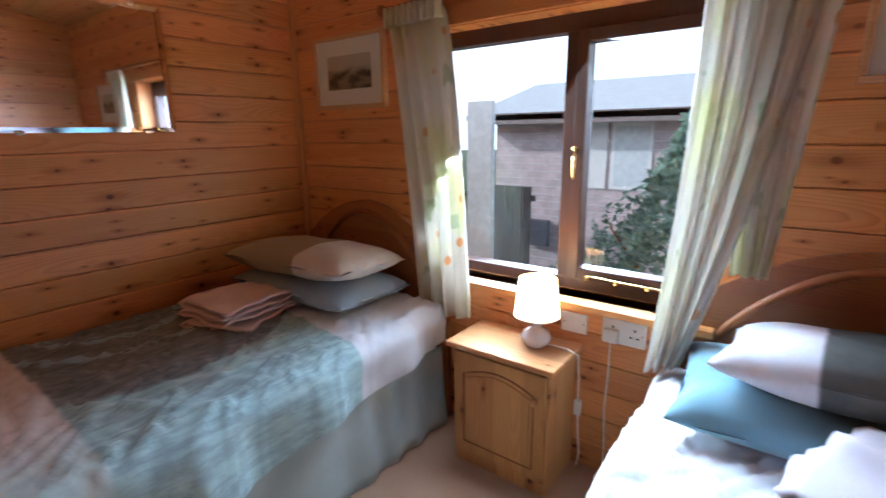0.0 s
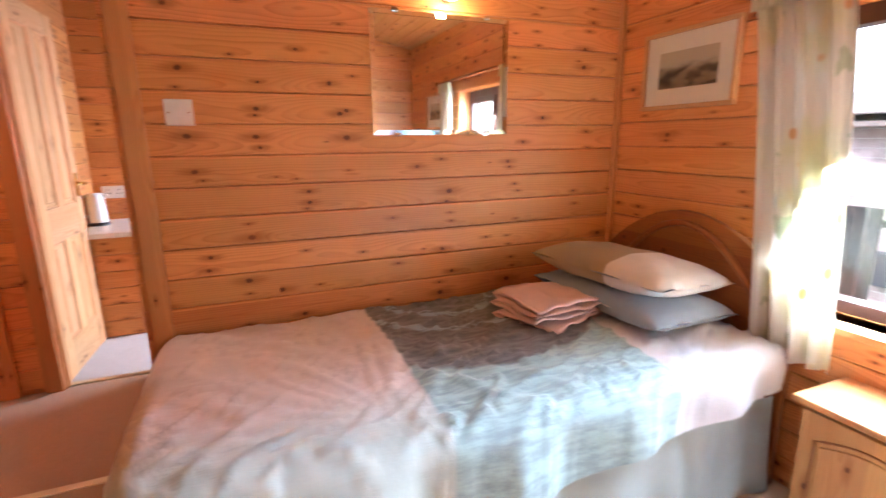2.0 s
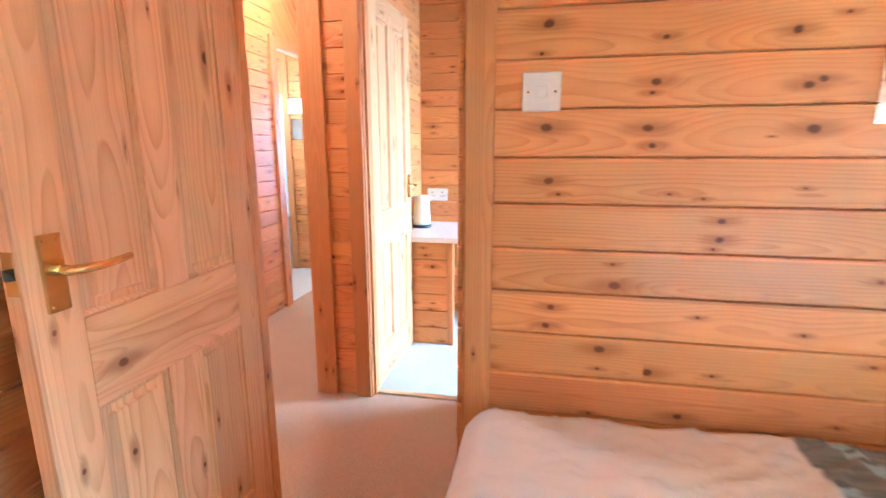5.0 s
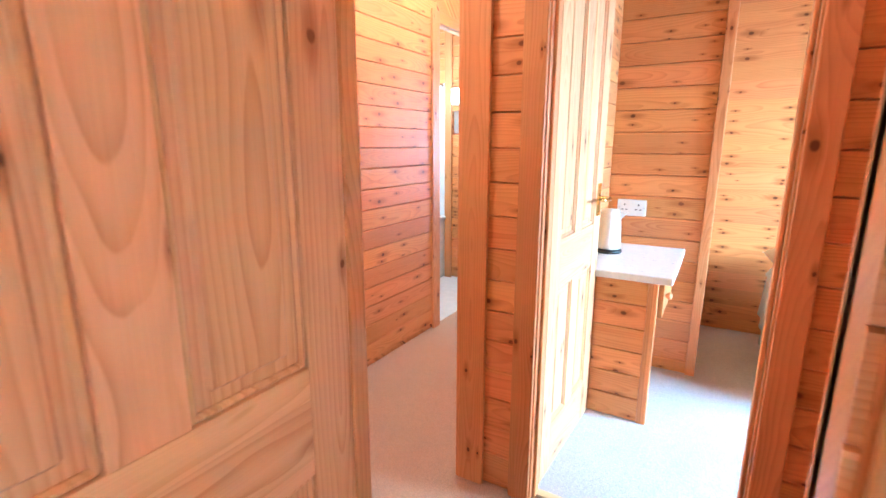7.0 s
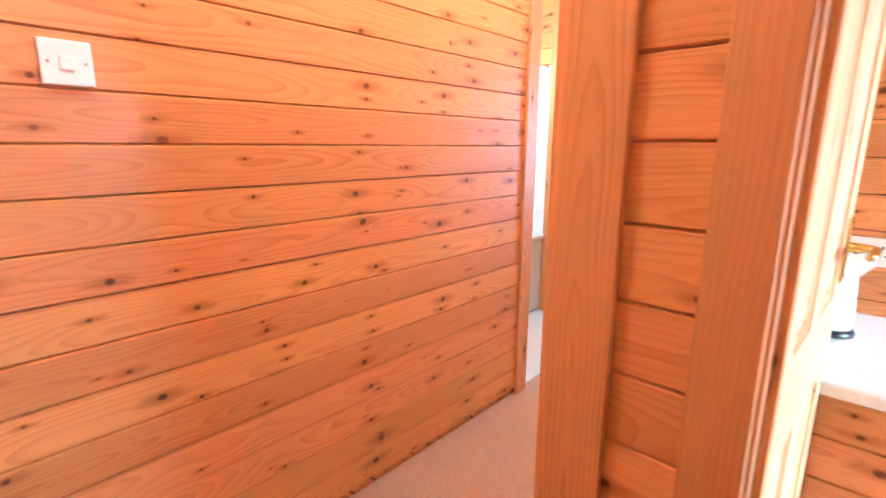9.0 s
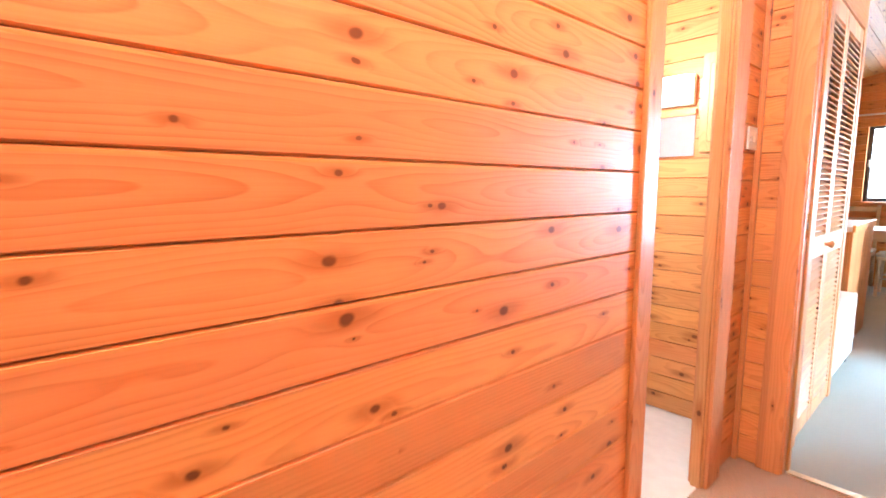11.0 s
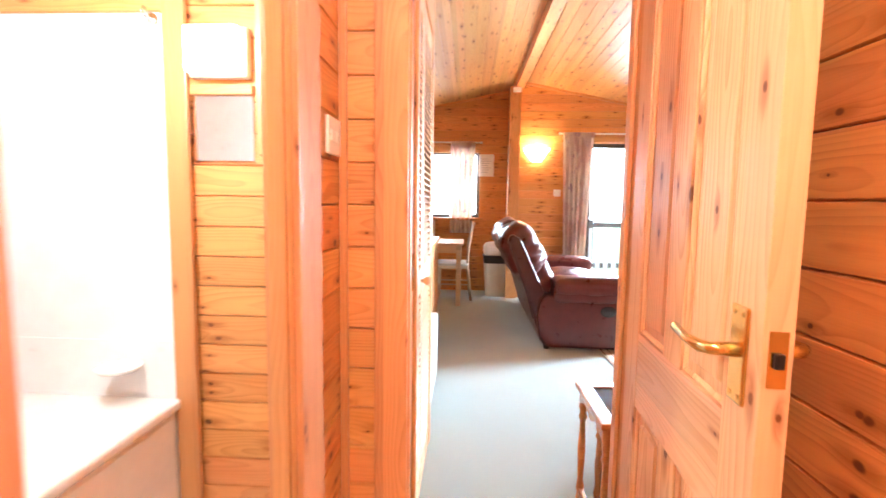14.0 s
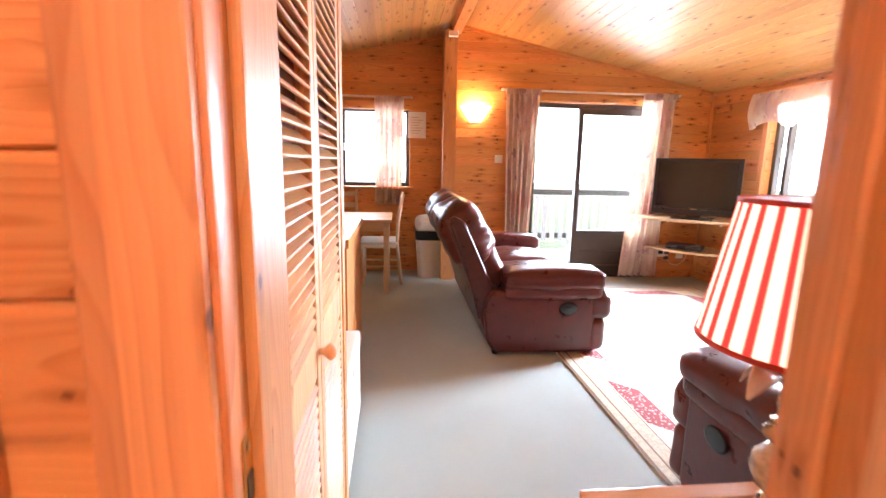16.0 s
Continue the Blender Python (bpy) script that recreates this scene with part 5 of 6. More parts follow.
part("panel", box(0.005, 0.105, -0.155, -0.149, 0.05, 0.39, 0.005), CABWOOD, _bd)
_bt = thing("bath", -2.62, 4.95, 0.003, 0, "white bath against the shower panel", "bath")
_bo = box(-0.55, 0.56, -0.40, 0.43, 0.0, 0.56, 0.03, 3)
part("tub", _bo, CERAMIC, _bt, smooth=False)
part("rim", box(-0.565, 0.575, -0.415, 0.432, 0.55, 0.585, 0.012, 3), CERAMIC, _bt, smooth=True)
_sdw = thing("soap_dish", -2.20, 5.378, 0.69, 0, "white oval soap dish on the shower wall", "soap dish")
part("dish", lathe([(0.0, 0), (0.05, 0.004), (0.065, 0.02), (0.06, 0.02), (0.045, 0.008), (0, 0.006)], 0, -0.065, 20), CERAMIC, _sdw, smooth=True)
_sh = thing("shower_bracket", -2.095, 5.385, 1.745, 0, "small chrome shower bracket at the panel's corner", "bracket")
part("rose", lathe([(0.020, 0), (0.018, 0.008), (0.008, 0.012), (0, 0.012)], seg=16), CHROME, _sh, smooth=True).matrix_local = pose(0, 0, 0, 90, 0, 0)
part("hook", tube([(0, -0.010, 0), (0, -0.035, 0), (0.004, -0.045, 0.010), (0.004, -0.042, 0.022)], 0.006, 8), CHROME, _sh, smooth=True)


# ---- hall lights ----
OPAL = glow("lit_hall_opal", (1.0, 0.86, 0.68), 2.0)
# fittings for the two hall bulbs, out of view; the second is an addition
for hx, hy in ((-0.95, 2.60), (-1.05, 3.85)):
    _hl = thing("ceiling_light", hx, hy, roof_z(hx) - 0.005, 0, "round opal ceiling light, unseen, lighting the hall", "lamp", "hall ceiling lights")
    part("base", lathe([(0.09, -0.03), (0.10, -0.02), (0.10, 0.02), (0, 0.02)], seg=28), WHITE, _hl, smooth=True)
    part("dome", lathe([(0.0, -0.075), (0.04, -0.070), (0.075, -0.050), (0.088, -0.03)], seg=28), OPAL, _hl, smooth=True)

# ---- louvred cupboard ----
def louvre_cupboard():
    c = thing("louvred_cupboard", -1.33, 5.9, 0, 0, "pine cupboard with two louvred bifold doors", "cupboard")
    part("carcass", box(-0.60, -0.046, -0.38, 0.42, 0, 2.3), PINE_Z, c)
    part("frame_post", box(-0.045, 0.010, -0.606, -0.395, 0, 2.2, 0.004), PINE_Z, c)
    part("frame_post", box(-0.045, 0.004, 0.362, 0.425, 0, 2.2, 0.004), PINE_Z, c)
    part("frame_head", box(-0.045, 0.006, -0.394, 0.361, 1.99, 2.2, 0.004), PINE_Y, c)
    for y0, y1, kn in ((-0.392, -0.062, False), (-0.056, 0.359, True)):
        d = part("door_stile", box(-0.03, 0.0, y0, y0 + 0.042, 0.012, 1.985, 0.003), DOOR_Z, c)
        part("door_stile", box(-0.03, 0.0, y1 - 0.042, y1, 0.012, 1.985, 0.003), DOOR_Z, c)
        for z0, z1 in ((0.012, 0.10), (0.86, 0.955), (1.91, 1.985)):
            part("door_rail", box(-0.029, -0.001, y0 + 0.0425, y1 - 0.0425, z0, z1, 0.003), DOOR_Z, c)
        for z0, z1 in ((0.10, 0.86), (0.955, 1.91)):
            n = round((z1 - z0) / 0.0255)
            for k in range(n):
                z = z0 + (k + 0.5) * (z1 - z0) / n
                s = new("slat", slat_mesh(y1 - y0 - 0.082))
                s.parent = c
                s.matrix_local = pose(-0.015, (y0 + y1) / 2, z, 0, 38, 0)
        part("backing", box(-0.0315, -0.0305, y0 + 0.02, y1 - 0.02, 0.05, 1.95), BEDWOOD, c)
    part("knob", lathe([(0.007, 0), (0.008, 0.010), (0.017, 0.020), (0.018, 0.028), (0.010, 0.036), (0, 0.037)], seg=18), DOOR_Z, c, "turned pine knob", smooth=True).matrix_local = pose(0.0, -0.085, 0.91, 0, 90, 0)
    return c


slats = {}


def slat_mesh(w):
    k = round(w, 3)
    if k not in slats:
        bm = box(-0.019, 0.019, -w / 2, w / 2, -0.0032, 0.0032, 0.0025, 1)
        me = bpy.data.meshes.new("slat")
        bm.to_mesh(me)
        bm.free()
        me.materials.append(DOOR_SLAT)
        slats[k] = me
    return slats[k]


DOOR_SLAT = pine("slat_pine", "y", light=(0.64, 0.33, 0.13), dark=(0.52, 0.22, 0.07), knots=0.05)
louvre_cupboard()

# ---- kitchen end, heater ----
_ht = thing("storage_heater", -1.40, 6.80, 0, 0, "white storage heater against the cupboard wall", "heater")
part("casing", box(-0.06, 0.055, -0.36, 0.36, 0.05, 0.47, 0.015, 3), WHITE, _ht, smooth=False)
for k in range(9):
    part("grille_bar", box(0.052, 0.058, -0.30 + k * 0.066, -0.27 + k * 0.066, 0.40, 0.44, 0.002), WHITE, _ht)
for y in (-0.28, 0.28):
    part("foot", box(-0.05, 0.04, y - 0.03, y + 0.03, 0, 0.05, 0.004), BLACKP, _ht)
slab("wall_kitchen_stub", -2.0, -1.47, 6.34, 7.18, 0, 2.45, PINE_Z, "pine-clad wall between cupboard and kitchen", "wall")
_kc = thing("kitchen_unit", -1.72, 7.75, 0, 0, "pine kitchen unit end with a white worktop", "kitchen unit")
part("end_panel", box(0.285, 0.305, -0.49, 0.49, 0.0, 0.875, 0.003), PINE_Z, _kc)
part("body", box(-0.29, 0.284, -0.48, 0.48, 0.0, 0.868), CABWOOD, _kc)
_wt = thing("worktop", -1.72, 7.75, 0.876, 0, "white laminate worktop with a pine edge", "worktop")
part("top", box(-0.31, 0.300, -0.51, 0.51, 0.0, 0.034, 0.004), LAMINATE, _wt)
part("edge_strip", box(0.3005, 0.318, -0.51, 0.51, -0.004, 0.044, 0.003), PINE_Y, _wt)

# ---- sofas ----
def recliner_sofa(name, length, seats, label, m):
    """Local: back towards -x, seat towards +x, running along y from 0; 1.05 m deep."""
    s = thing(name, 0, 0, 0, 0, label, "sofa")
    s.matrix_world = m
    arm = [(-0.26, 0.03), (0.38, 0.02), (0.40, 0.05), (0.40, 0.43), (0.30, 0.42), (0.05, 0.425), (-0.18, 0.46), (-0.32, 0.47), (-0.36, 0.42), (-0.38, 0.30), (-0.36, 0.12), (-0.32, 0.05)]
    for y0, y1 in ((0.0, 0.20), (length - 0.20, length)):
        a = part("arm_panel", extruded(arm, "y", y0, y1, 0.028, 4), LEATHER, s, smooth=True)
        part("arm_pad", cushion(-0.25, 0.44, y0 - 0.018, y1 + 0.018, 0.405, 0.515, 0.01, 14, lump=0.010, seed=y0 * 7), LEATHER, s, "padded leather arm side", smooth=True)
        part("arm_top", cushion(-0.25, 0.46, y0 - 0.03, y1 + 0.03, 0.475, 0.605, 0.03, 16, lump=0.014, seed=y0 * 7 + 4, pleat=0.003), LEATHER, s, "gathered leather arm top", smooth=True)
        part("arm_roll", cushion(0.35, 0.52, y0 - 0.008, y1 + 0.008, 0.25, 0.46, 0.02, 12, lump=0.010, seed=y0 + 3, pleat=0.002), LEATHER, s, smooth=True)
        part("arm_front", cushion(0.36, 0.485, y0 - 0.004, y1 + 0.004, 0.035, 0.27, 0.01, 10, lump=0.008, seed=y0 + 9), LEATHER, s, smooth=True)
        side = y0 - 0.004 if y0 == 0 else y1 + 0.004
        lv = part("lever_cup", lathe([(0.0, 0), (0.050, 0.001), (0.056, 0.006), (0.046, 0.009), (0, 0.006)], seg=22), BLACKP, a, "black recliner lever cup", smooth=True)
        lv.matrix_local = pose(0.20, side, 0.345, 90 if y0 == 0 else -90, 0, 0) @ Matrix.Diagonal((1.15, 0.8, 1, 1))
        part("lever", box(0.18, 0.22, side - 0.010, side + 0.004, 0.34, 0.355, 0.004), BLACKP, a)
        part("piping", tube([(-0.29, side, 0.045), (-0.345, side, 0.12), (-0.372, side, 0.30), (-0.35, side, 0.42), (-0.30, side, 0.463)], 0.006, 6), LEATHER2, a, "dark leather piping", smooth=True)
    inner0, inner1 = 0.205, length - 0.205
    w = (inner1 - inner0) / seats
    part("seat_base", box(-0.30, 0.36, inner0, inner1, 0.05, 0.30, 0.02), LEATHER2, s)
    for k in range(seats):
        y0, y1 = inner0 + k * w + 0.004, inner0 + (k + 1) * w - 0.004
        part("seat_cushion", cushion(-0.22, 0.45, y0, y1, 0.27, 0.49, 0.06, 14, lump=0.016, seed=k * 5.0, pleat=0.003), LEATHER, s, smooth=True)
        part("footrest", cushion(0.36, 0.50, y0, y1, 0.06, 0.38, 0.02, 12, lump=0.012, seed=k + 2.0, pleat=0.003), LEATHER, s, smooth=True)
        lean = Matrix.Translation((-0.28, 0, 0.40)) @ pose(0, 0, 0, 0, -27, 0)
        low = part("back_cushion", cushion(-0.12, 0.16, y0 - 0.02, y1 + 0.02, -0.02, 0.36, 0.02, 14, lump=0.022, seed=k * 3 + 1, pleat=0.006), LEATHER, s, "creased leather back cushion", smooth=True)
        low.matrix_local = lean
        o0, o1 = (0.10 if k == 0 else 0.005), (0.10 if k == seats - 1 else 0.005)
        up = part("headrest", cushion(-0.16, 0.165, y0 - o0, y1 + o1, 0.24, 0.69, 0.02, 18, lump=0.034, seed=k * 4 + 2, pleat=0.008), LEATHER, s, "puffed gathered leather headrest", smooth=True)
        up.matrix_local = lean
    back = [(-0.33, 0.05), (-0.27, 0.05), (-0.30, 0.45), (-0.52, 0.93), (-0.60, 0.97), (-0.63, 0.92), (-0.48, 0.52), (-0.41, 0.30)]
    part("back_shell", extruded(back, "y", 0.05, length - 0.05, 0.03, 4), LEATHER2, s, "dark leather back", smooth=True)
    part("seam", tube([(-0.405, 0.055, 0.26), (-0.47, 0.055, 0.5), (-0.56, 0.055, 0.72), (-0.64, 0.055, 0.93)], 0.006, 6), LEATHER2, s)
    for x in (-0.28, 0.32):
        for y in (0.08, length - 0.08):
            part("foot", lathe([(0.025, 0.0), (0.028, 0.05)], x, y, 10), BLACKP, s)
    return s


recliner_sofa("leather_sofa", 1.78, 2, "maroon leather reclining sofa with padded arms", pose(-0.185, 7.87, 0.0))
recliner_sofa("leather_armchair", 1.0, 1, "maroon leather reclining armchair beside the lamp table", Matrix.Translation((1.0, 6.10, 0)) @ pose(0, 0, 0, 0, 0, 90))


def rug_mat():
    m, nt, b = node_mat("patterned_rug")
    co = nt.nodes.new("ShaderNodeTexCoord").outputs["Object"]
    sep = nt.nodes.new("ShaderNodeSeparateXYZ")
    link(nt, co, sep.inputs[0])
    hx, hy = 1.08, 1.66
    ex = math_node(nt, "SUBTRACT", hx, math_node(nt, "ABSOLUTE", sep.outputs[0]))
    ey = math_node(nt, "SUBTRACT", hy, math_node(nt, "ABSOLUTE", sep.outputs[1]))
    e = math_node(nt, "MINIMUM", ex, ey)
    n = noise_node(nt, co, 26.0, 3.0)
    n2 = noise_node(nt, co, 60.0, 2.0)
    cream, red, brown, sand = (0.66, 0.60, 0.52), (0.30, 0.055, 0.06), (0.20, 0.12, 0.085), (0.46, 0.37, 0.28)

    def band(lo, hi):
        return math_node(nt, "MULTIPLY", ramp01(nt, e, lo, lo + 0.004), math_node(nt, "SUBTRACT", 1.0, ramp01(nt, e, hi, hi + 0.004)))
    col = mix_color(nt, math_node(nt, "MULTIPLY", ramp01(nt, n, 0.52, 0.58), 0.25), cream, sand)
    col = mix_color(nt, band(0.0, 0.018), col, brown)
    col = mix_color(nt, band(0.018, 0.145), col, mix_color(nt, ramp01(nt, n2, 0.4, 0.6), (0.56, 0.47, 0.37), sand))
    col = mix_color(nt, band(0.06, 0.07), col, brown)
    vor = nt.nodes.new("ShaderNodeTexVoronoi")
    link(nt, co, vor.inputs["Vector"])
    vor.inputs["Scale"].default_value = 46.0
    flower = mix_color(nt, ramp01(nt, vor.outputs["Distance"], 0.26, 0.40), (0.60, 0.40, 0.36), red)
    block = math_node(nt, "GREATER_THAN", math_node(nt, "SINE", math_node(nt, "MULTIPLY_ADD", math_node(nt, "ADD", sep.outputs[0], sep.outputs[1]), 7.0, 0.9)), -0.15)
    col = mix_color(nt, math_node(nt, "MULTIPLY", band(0.16, 0.30), block), col, flower)
    col = mix_color(nt, math_node(nt, "MAXIMUM", band(0.145, 0.152), band(0.31, 0.317)), col, brown)
    rr = math_node(nt, "POWER", math_node(nt, "ADD", math_node(nt, "POWER", sep.outputs[0], 2.0), math_node(nt, "POWER", math_node(nt, "ADD", sep.outputs[1], 0.1), 2.0)), 0.5)
    ring = math_node(nt, "MULTIPLY", ramp01(nt, rr, 0.255, 0.26), math_node(nt, "SUBTRACT", 1.0, ramp01(nt, rr, 0.27, 0.275)))
    col = mix_color(nt, math_node(nt, "MULTIPLY", ring, ramp01(nt, n, 0.4, 0.6)), col, brown)
    link(nt, col, b.inputs["Base Color"])
    b.inputs["Roughness"].default_value = 0.95
    bump(nt, b, n2, 0.5, 0.004)
    return m


_rg = thing("rug", 1.05, 8.0, 0.0, 0, "cream rug with a dark red flowered border", "rug")
part("rug_top", box(-1.08, 1.08, -1.66, 1.66, 0.0005, 0.011, 0.004), rug_mat(), _rg)


# ---- nest of tables and lamp ----
NEST = pine("reddish_table_wood", "x", light=(0.52, 0.20, 0.065), dark=(0.38, 0.12, 0.035), knots=0.0, rough=0.25, coat=0.5)
SMOKE = plain("dark_glass_inset", (0.03, 0.032, 0.04), 0.08, var=0.0)


def turned(x, y, h, parent, r=0.017):
    part("leg", lathe([(r * 0.75, 0.0), (r, 0.02), (r * 0.7, 0.04), (r, 0.06), (r * 0.62, 0.10), (r * 0.95, h * 0.45), (r * 0.62, h * 0.72), (r * 1.05, h * 0.76), (r * 0.7, h * 0.80), (r, h * 0.84), (r, h)], x, y, 14), NEST, parent, "turned wooden leg", smooth=True)


def nest_table(x0, x1, y0, y1, h, label):
    t = thing("nest_table", (x0 + x1) / 2, (y0 + y1) / 2, 0, 0, label, "side table", "nest of tables")
    a, b_ = (x1 - x0) / 2, (y1 - y0) / 2
    f = 0.055
    for p in ((-a, a, -b_, -b_ + f), (-a, a, b_ - f, b_), (-a, -a + f, -b_ + f, b_ - f), (a - f, a, -b_ + f, b_ - f)):
        part("top_frame", box(*p, h - 0.022, h, 0.005), NEST, t)
    part("inset", box(-a + f, a - f, -b_ + f, b_ - f, h - 0.016, h - 0.006), SMOKE, t, "dark glass inset")
    n = 16
    for yy in (-b_ + 0.014, b_ - 0.030):
        ap = [(-a + 0.03, h - 0.022), (a - 0.03, h - 0.022)] + [(a - 0.03 - (2 * a - 0.06) * k / n, h - 0.062 - 0.012 * math.cos(4 * math.pi * k / n)) for k in range(n + 1)]
        part("apron", extruded(ap, "y", yy, yy + 0.016), NEST, t)
    for xx in (-a + 0.014, a - 0.030):
        ap = [(-b_ + 0.03, h - 0.022), (b_ - 0.03, h - 0.022)] + [(b_ - 0.03 - (2 * b_ - 0.06) * k / n, h - 0.062 - 0.012 * math.cos(4 * math.pi * k / n)) for k in range(n + 1)]
        part("apron", extruded(ap, "x", xx, xx + 0.016), NEST, t)
    for x in (-a + 0.03, a - 0.03):
        for y in (-b_ + 0.03, b_ - 0.03):
            turned(x, y, h - 0.022, t)
        part("stretcher", box(x - 0.010, x + 0.010, -b_ + 0.03, b_ - 0.03, 0.045, 0.065, 0.003), NEST, t)
    return t


nest_table(-0.700, -0.215, 5.49, 5.875, 0.50, "reddish wooden nest table with a dark glass top")
nest_table(-0.640, -0.275, 5.53, 5.835, 0.42, "smaller wooden table tucked under the nest table")

PLEAT = plain("red_pleated_shade", (0.50, 0.035, 0.03), 0.7)


def shade_mat():
    m, nt, b = node_mat("lit_red_pleats")
    co = nt.nodes.new("ShaderNodeTexCoord").outputs["Object"]
    sep = nt.nodes.new("ShaderNodeSeparateXYZ")
    link(nt, co, sep.inputs[0])
    ang = math_node(nt, "ARCTAN2", sep.outputs[1], sep.outputs[0])
    w = math_node(nt, "SINE", math_node(nt, "MULTIPLY_ADD", noise_node(nt, scaled(nt, co, 9.0, 9.0, 0.4), 1.0, 1.0), 2.0, math_node(nt, "MULTIPLY", ang, 26.0)))
    k = ramp01(nt, w, -0.75, -0.1)
    col = mix_color(nt, k, (0.62, 0.03, 0.025), (0.95, 0.66, 0.50))
    link(nt, col, b.inputs["Base Color"])
    link(nt, col, b.inputs["Emission Color"])
    b.inputs["Emission Strength"].default_value = SHADE_GLOW
    b.inputs["Roughness"].default_value = 0.8
    return m


GILT = plain("antique_gilt", (0.42, 0.23, 0.10), 0.28, metal=0.7, var=0.3, scale=30.0)
PETAL = plain("cream_petals", (0.72, 0.52, 0.36), 0.5, var=0.2)
_tl = thing("ornate_lamp", -0.325, 5.70, 0.50, 0, "ornate gilt and painted lamp with a red pleated shade, lit", "lamp")
part("base", lathe([(0.07, 0), (0.075, 0.012), (0.055, 0.025), (0.03, 0.04), (0.024, 0.07), (0.034, 0.085), (0.02, 0.10)], seg=24), GILT, _tl, smooth=True)
part("vase", lathe([(0.02, 0.10), (0.045, 0.125), (0.056, 0.16), (0.052, 0.19), (0.03, 0.215), (0.022, 0.225)], seg=24), plain("painted_china", (0.55, 0.40, 0.28), 0.15, var=0.6, scale=22.0), _tl, "painted china ball", smooth=True)
part("collar", lathe([(0.022, 0.225), (0.036, 0.24), (0.040, 0.25), (0.024, 0.265), (0.028, 0.275), (0.016, 0.285)], seg=18, lobes=9, depth=0.10), GILT, _tl, smooth=True)
part("stem", lathe([(0.016, 0.285), (0.022, 0.32), (0.015, 0.36), (0.012, 0.46)], seg=14), GILT, _tl, smooth=True)
for k in range(6):
    a = k * math.pi / 3

    def petal(u, v, a=a):
        r = 0.022 + 0.075 * v
        s = (u - 0.5) * 0.075 * math.sin(math.pi * min(1, v * 0.85 + 0.12))
        z = 0.365 + 0.03 * math.sin(v * 2.6) - 0.05 * v * v
        return Vector((r * math.cos(a) - s * math.sin(a), r * math.sin(a) + s * math.cos(a), z + 8 * s * s))
    part("petal", sheet(8, 8, petal, 0.003), PETAL, _tl, "cream china petal", smooth=True)
_sm = bmesh.new()


def pleats(u, v):
    a = 2 * math.pi * u
    r = (0.192 - 0.052 * v) * (1 + 0.012 * math.cos(52 * a))
    return Vector((r * math.cos(a), r * math.sin(a), 0.455 + 0.295 * v))


sheet(312, 6, pleats, bm=_sm)
part("shade", _sm, shade_mat(), _tl, "glowing red and cream pleated shade", smooth=True)
part("shade_trim", lathe([(0.189, 0.450), (0.196, 0.452), (0.195, 0.464), (0.189, 0.462)], seg=60), PLEAT, _tl)
part("shade_trim", lathe([(0.137, 0.745), (0.144, 0.747), (0.143, 0.757), (0.137, 0.755)], seg=60), PLEAT, _tl)

# ---- dining ----
TABLEW = pine("pale_table_wood", "x", light=(0.66, 0.50, 0.33), dark=(0.55, 0.38, 0.22), knots=0.05, rough=0.4)


def dining_table():
    t = thing("dining_table", -1.63, 9.86, 0, 0, "pale wooden dining table with square legs", "table")
    part("tabletop", box(-0.43, 0.43, -0.36, 0.35, 0.722, 0.75, 0.004), TABLEW, t)
    for x in (-0.38, 0.375):
        for y in (-0.31, 0.30):
            part("leg", box(x - 0.028, x + 0.028, y - 0.028, y + 0.028, 0, 0.722, 0.004), TABLEW, t)
    for y in (-0.31, 0.30):
        part("apron", box(-0.35, 0.345, y - 0.011, y + 0.011, 0.63, 0.722), TABLEW, t)
    for x in (-0.38, 0.375):
        part("apron", box(x - 0.011, x + 0.011, -0.28, 0.27, 0.63, 0.722), TABLEW, t)


def dining_chair(x, y, rz, label):
    """Back at +x."""
    c = thing("dining_chair", x, y, 0, rz, label, "chair", "chairs round the dining table")
    part("seat", cushion(-0.21, 0.20, -0.20, 0.20, 0.435, 0.475, 0.008, 8, lump=0.002), cloth("cream_seat", (0.62, 0.55, 0.45)), c, "cream padded seat", smooth=True)
    part("seat_frame", box(-0.20, 0.19, -0.19, 0.19, 0.40, 0.437, 0.004), TABLEW, c)
    for yy in (-0.175, 0.175):
        part("leg", tube([(-0.18, yy, 0), (-0.175, yy, 0.41)], 0.017, 8), TABLEW, c)
        part("back_leg", tube([(0.235, yy, 0), (0.185, yy, 0.42), (0.20, yy, 0.70), (0.255, yy, 0.98)], 0.017, 8), TABLEW, c, smooth=True)
    for z, x_ in ((0.93, 0.245), (0.80, 0.222), (0.68, 0.20)):
        part("back_rail", box(x_ - 0.011, x_ + 0.011, -0.17, 0.17, z - 0.028, z + 0.028, 0.005), TABLEW, c)
    for yy in (-0.175, 0.175):
        part("stretcher", tube([(-0.175, yy, 0.2), (0.205, yy, 0.2)], 0.010, 8), TABLEW, c)


dining_table()
dining_chair(-1.335, 10.05, 0, "pale wooden dining chair with its back to the bin")
dining_chair(-1.80, 10.32, 90, "pale wooden dining chair under the window")

_bn = thing("waste_bin", -0.765, 10.28, 0, 0, "white plastic swing bin with a black liner showing", "bin")


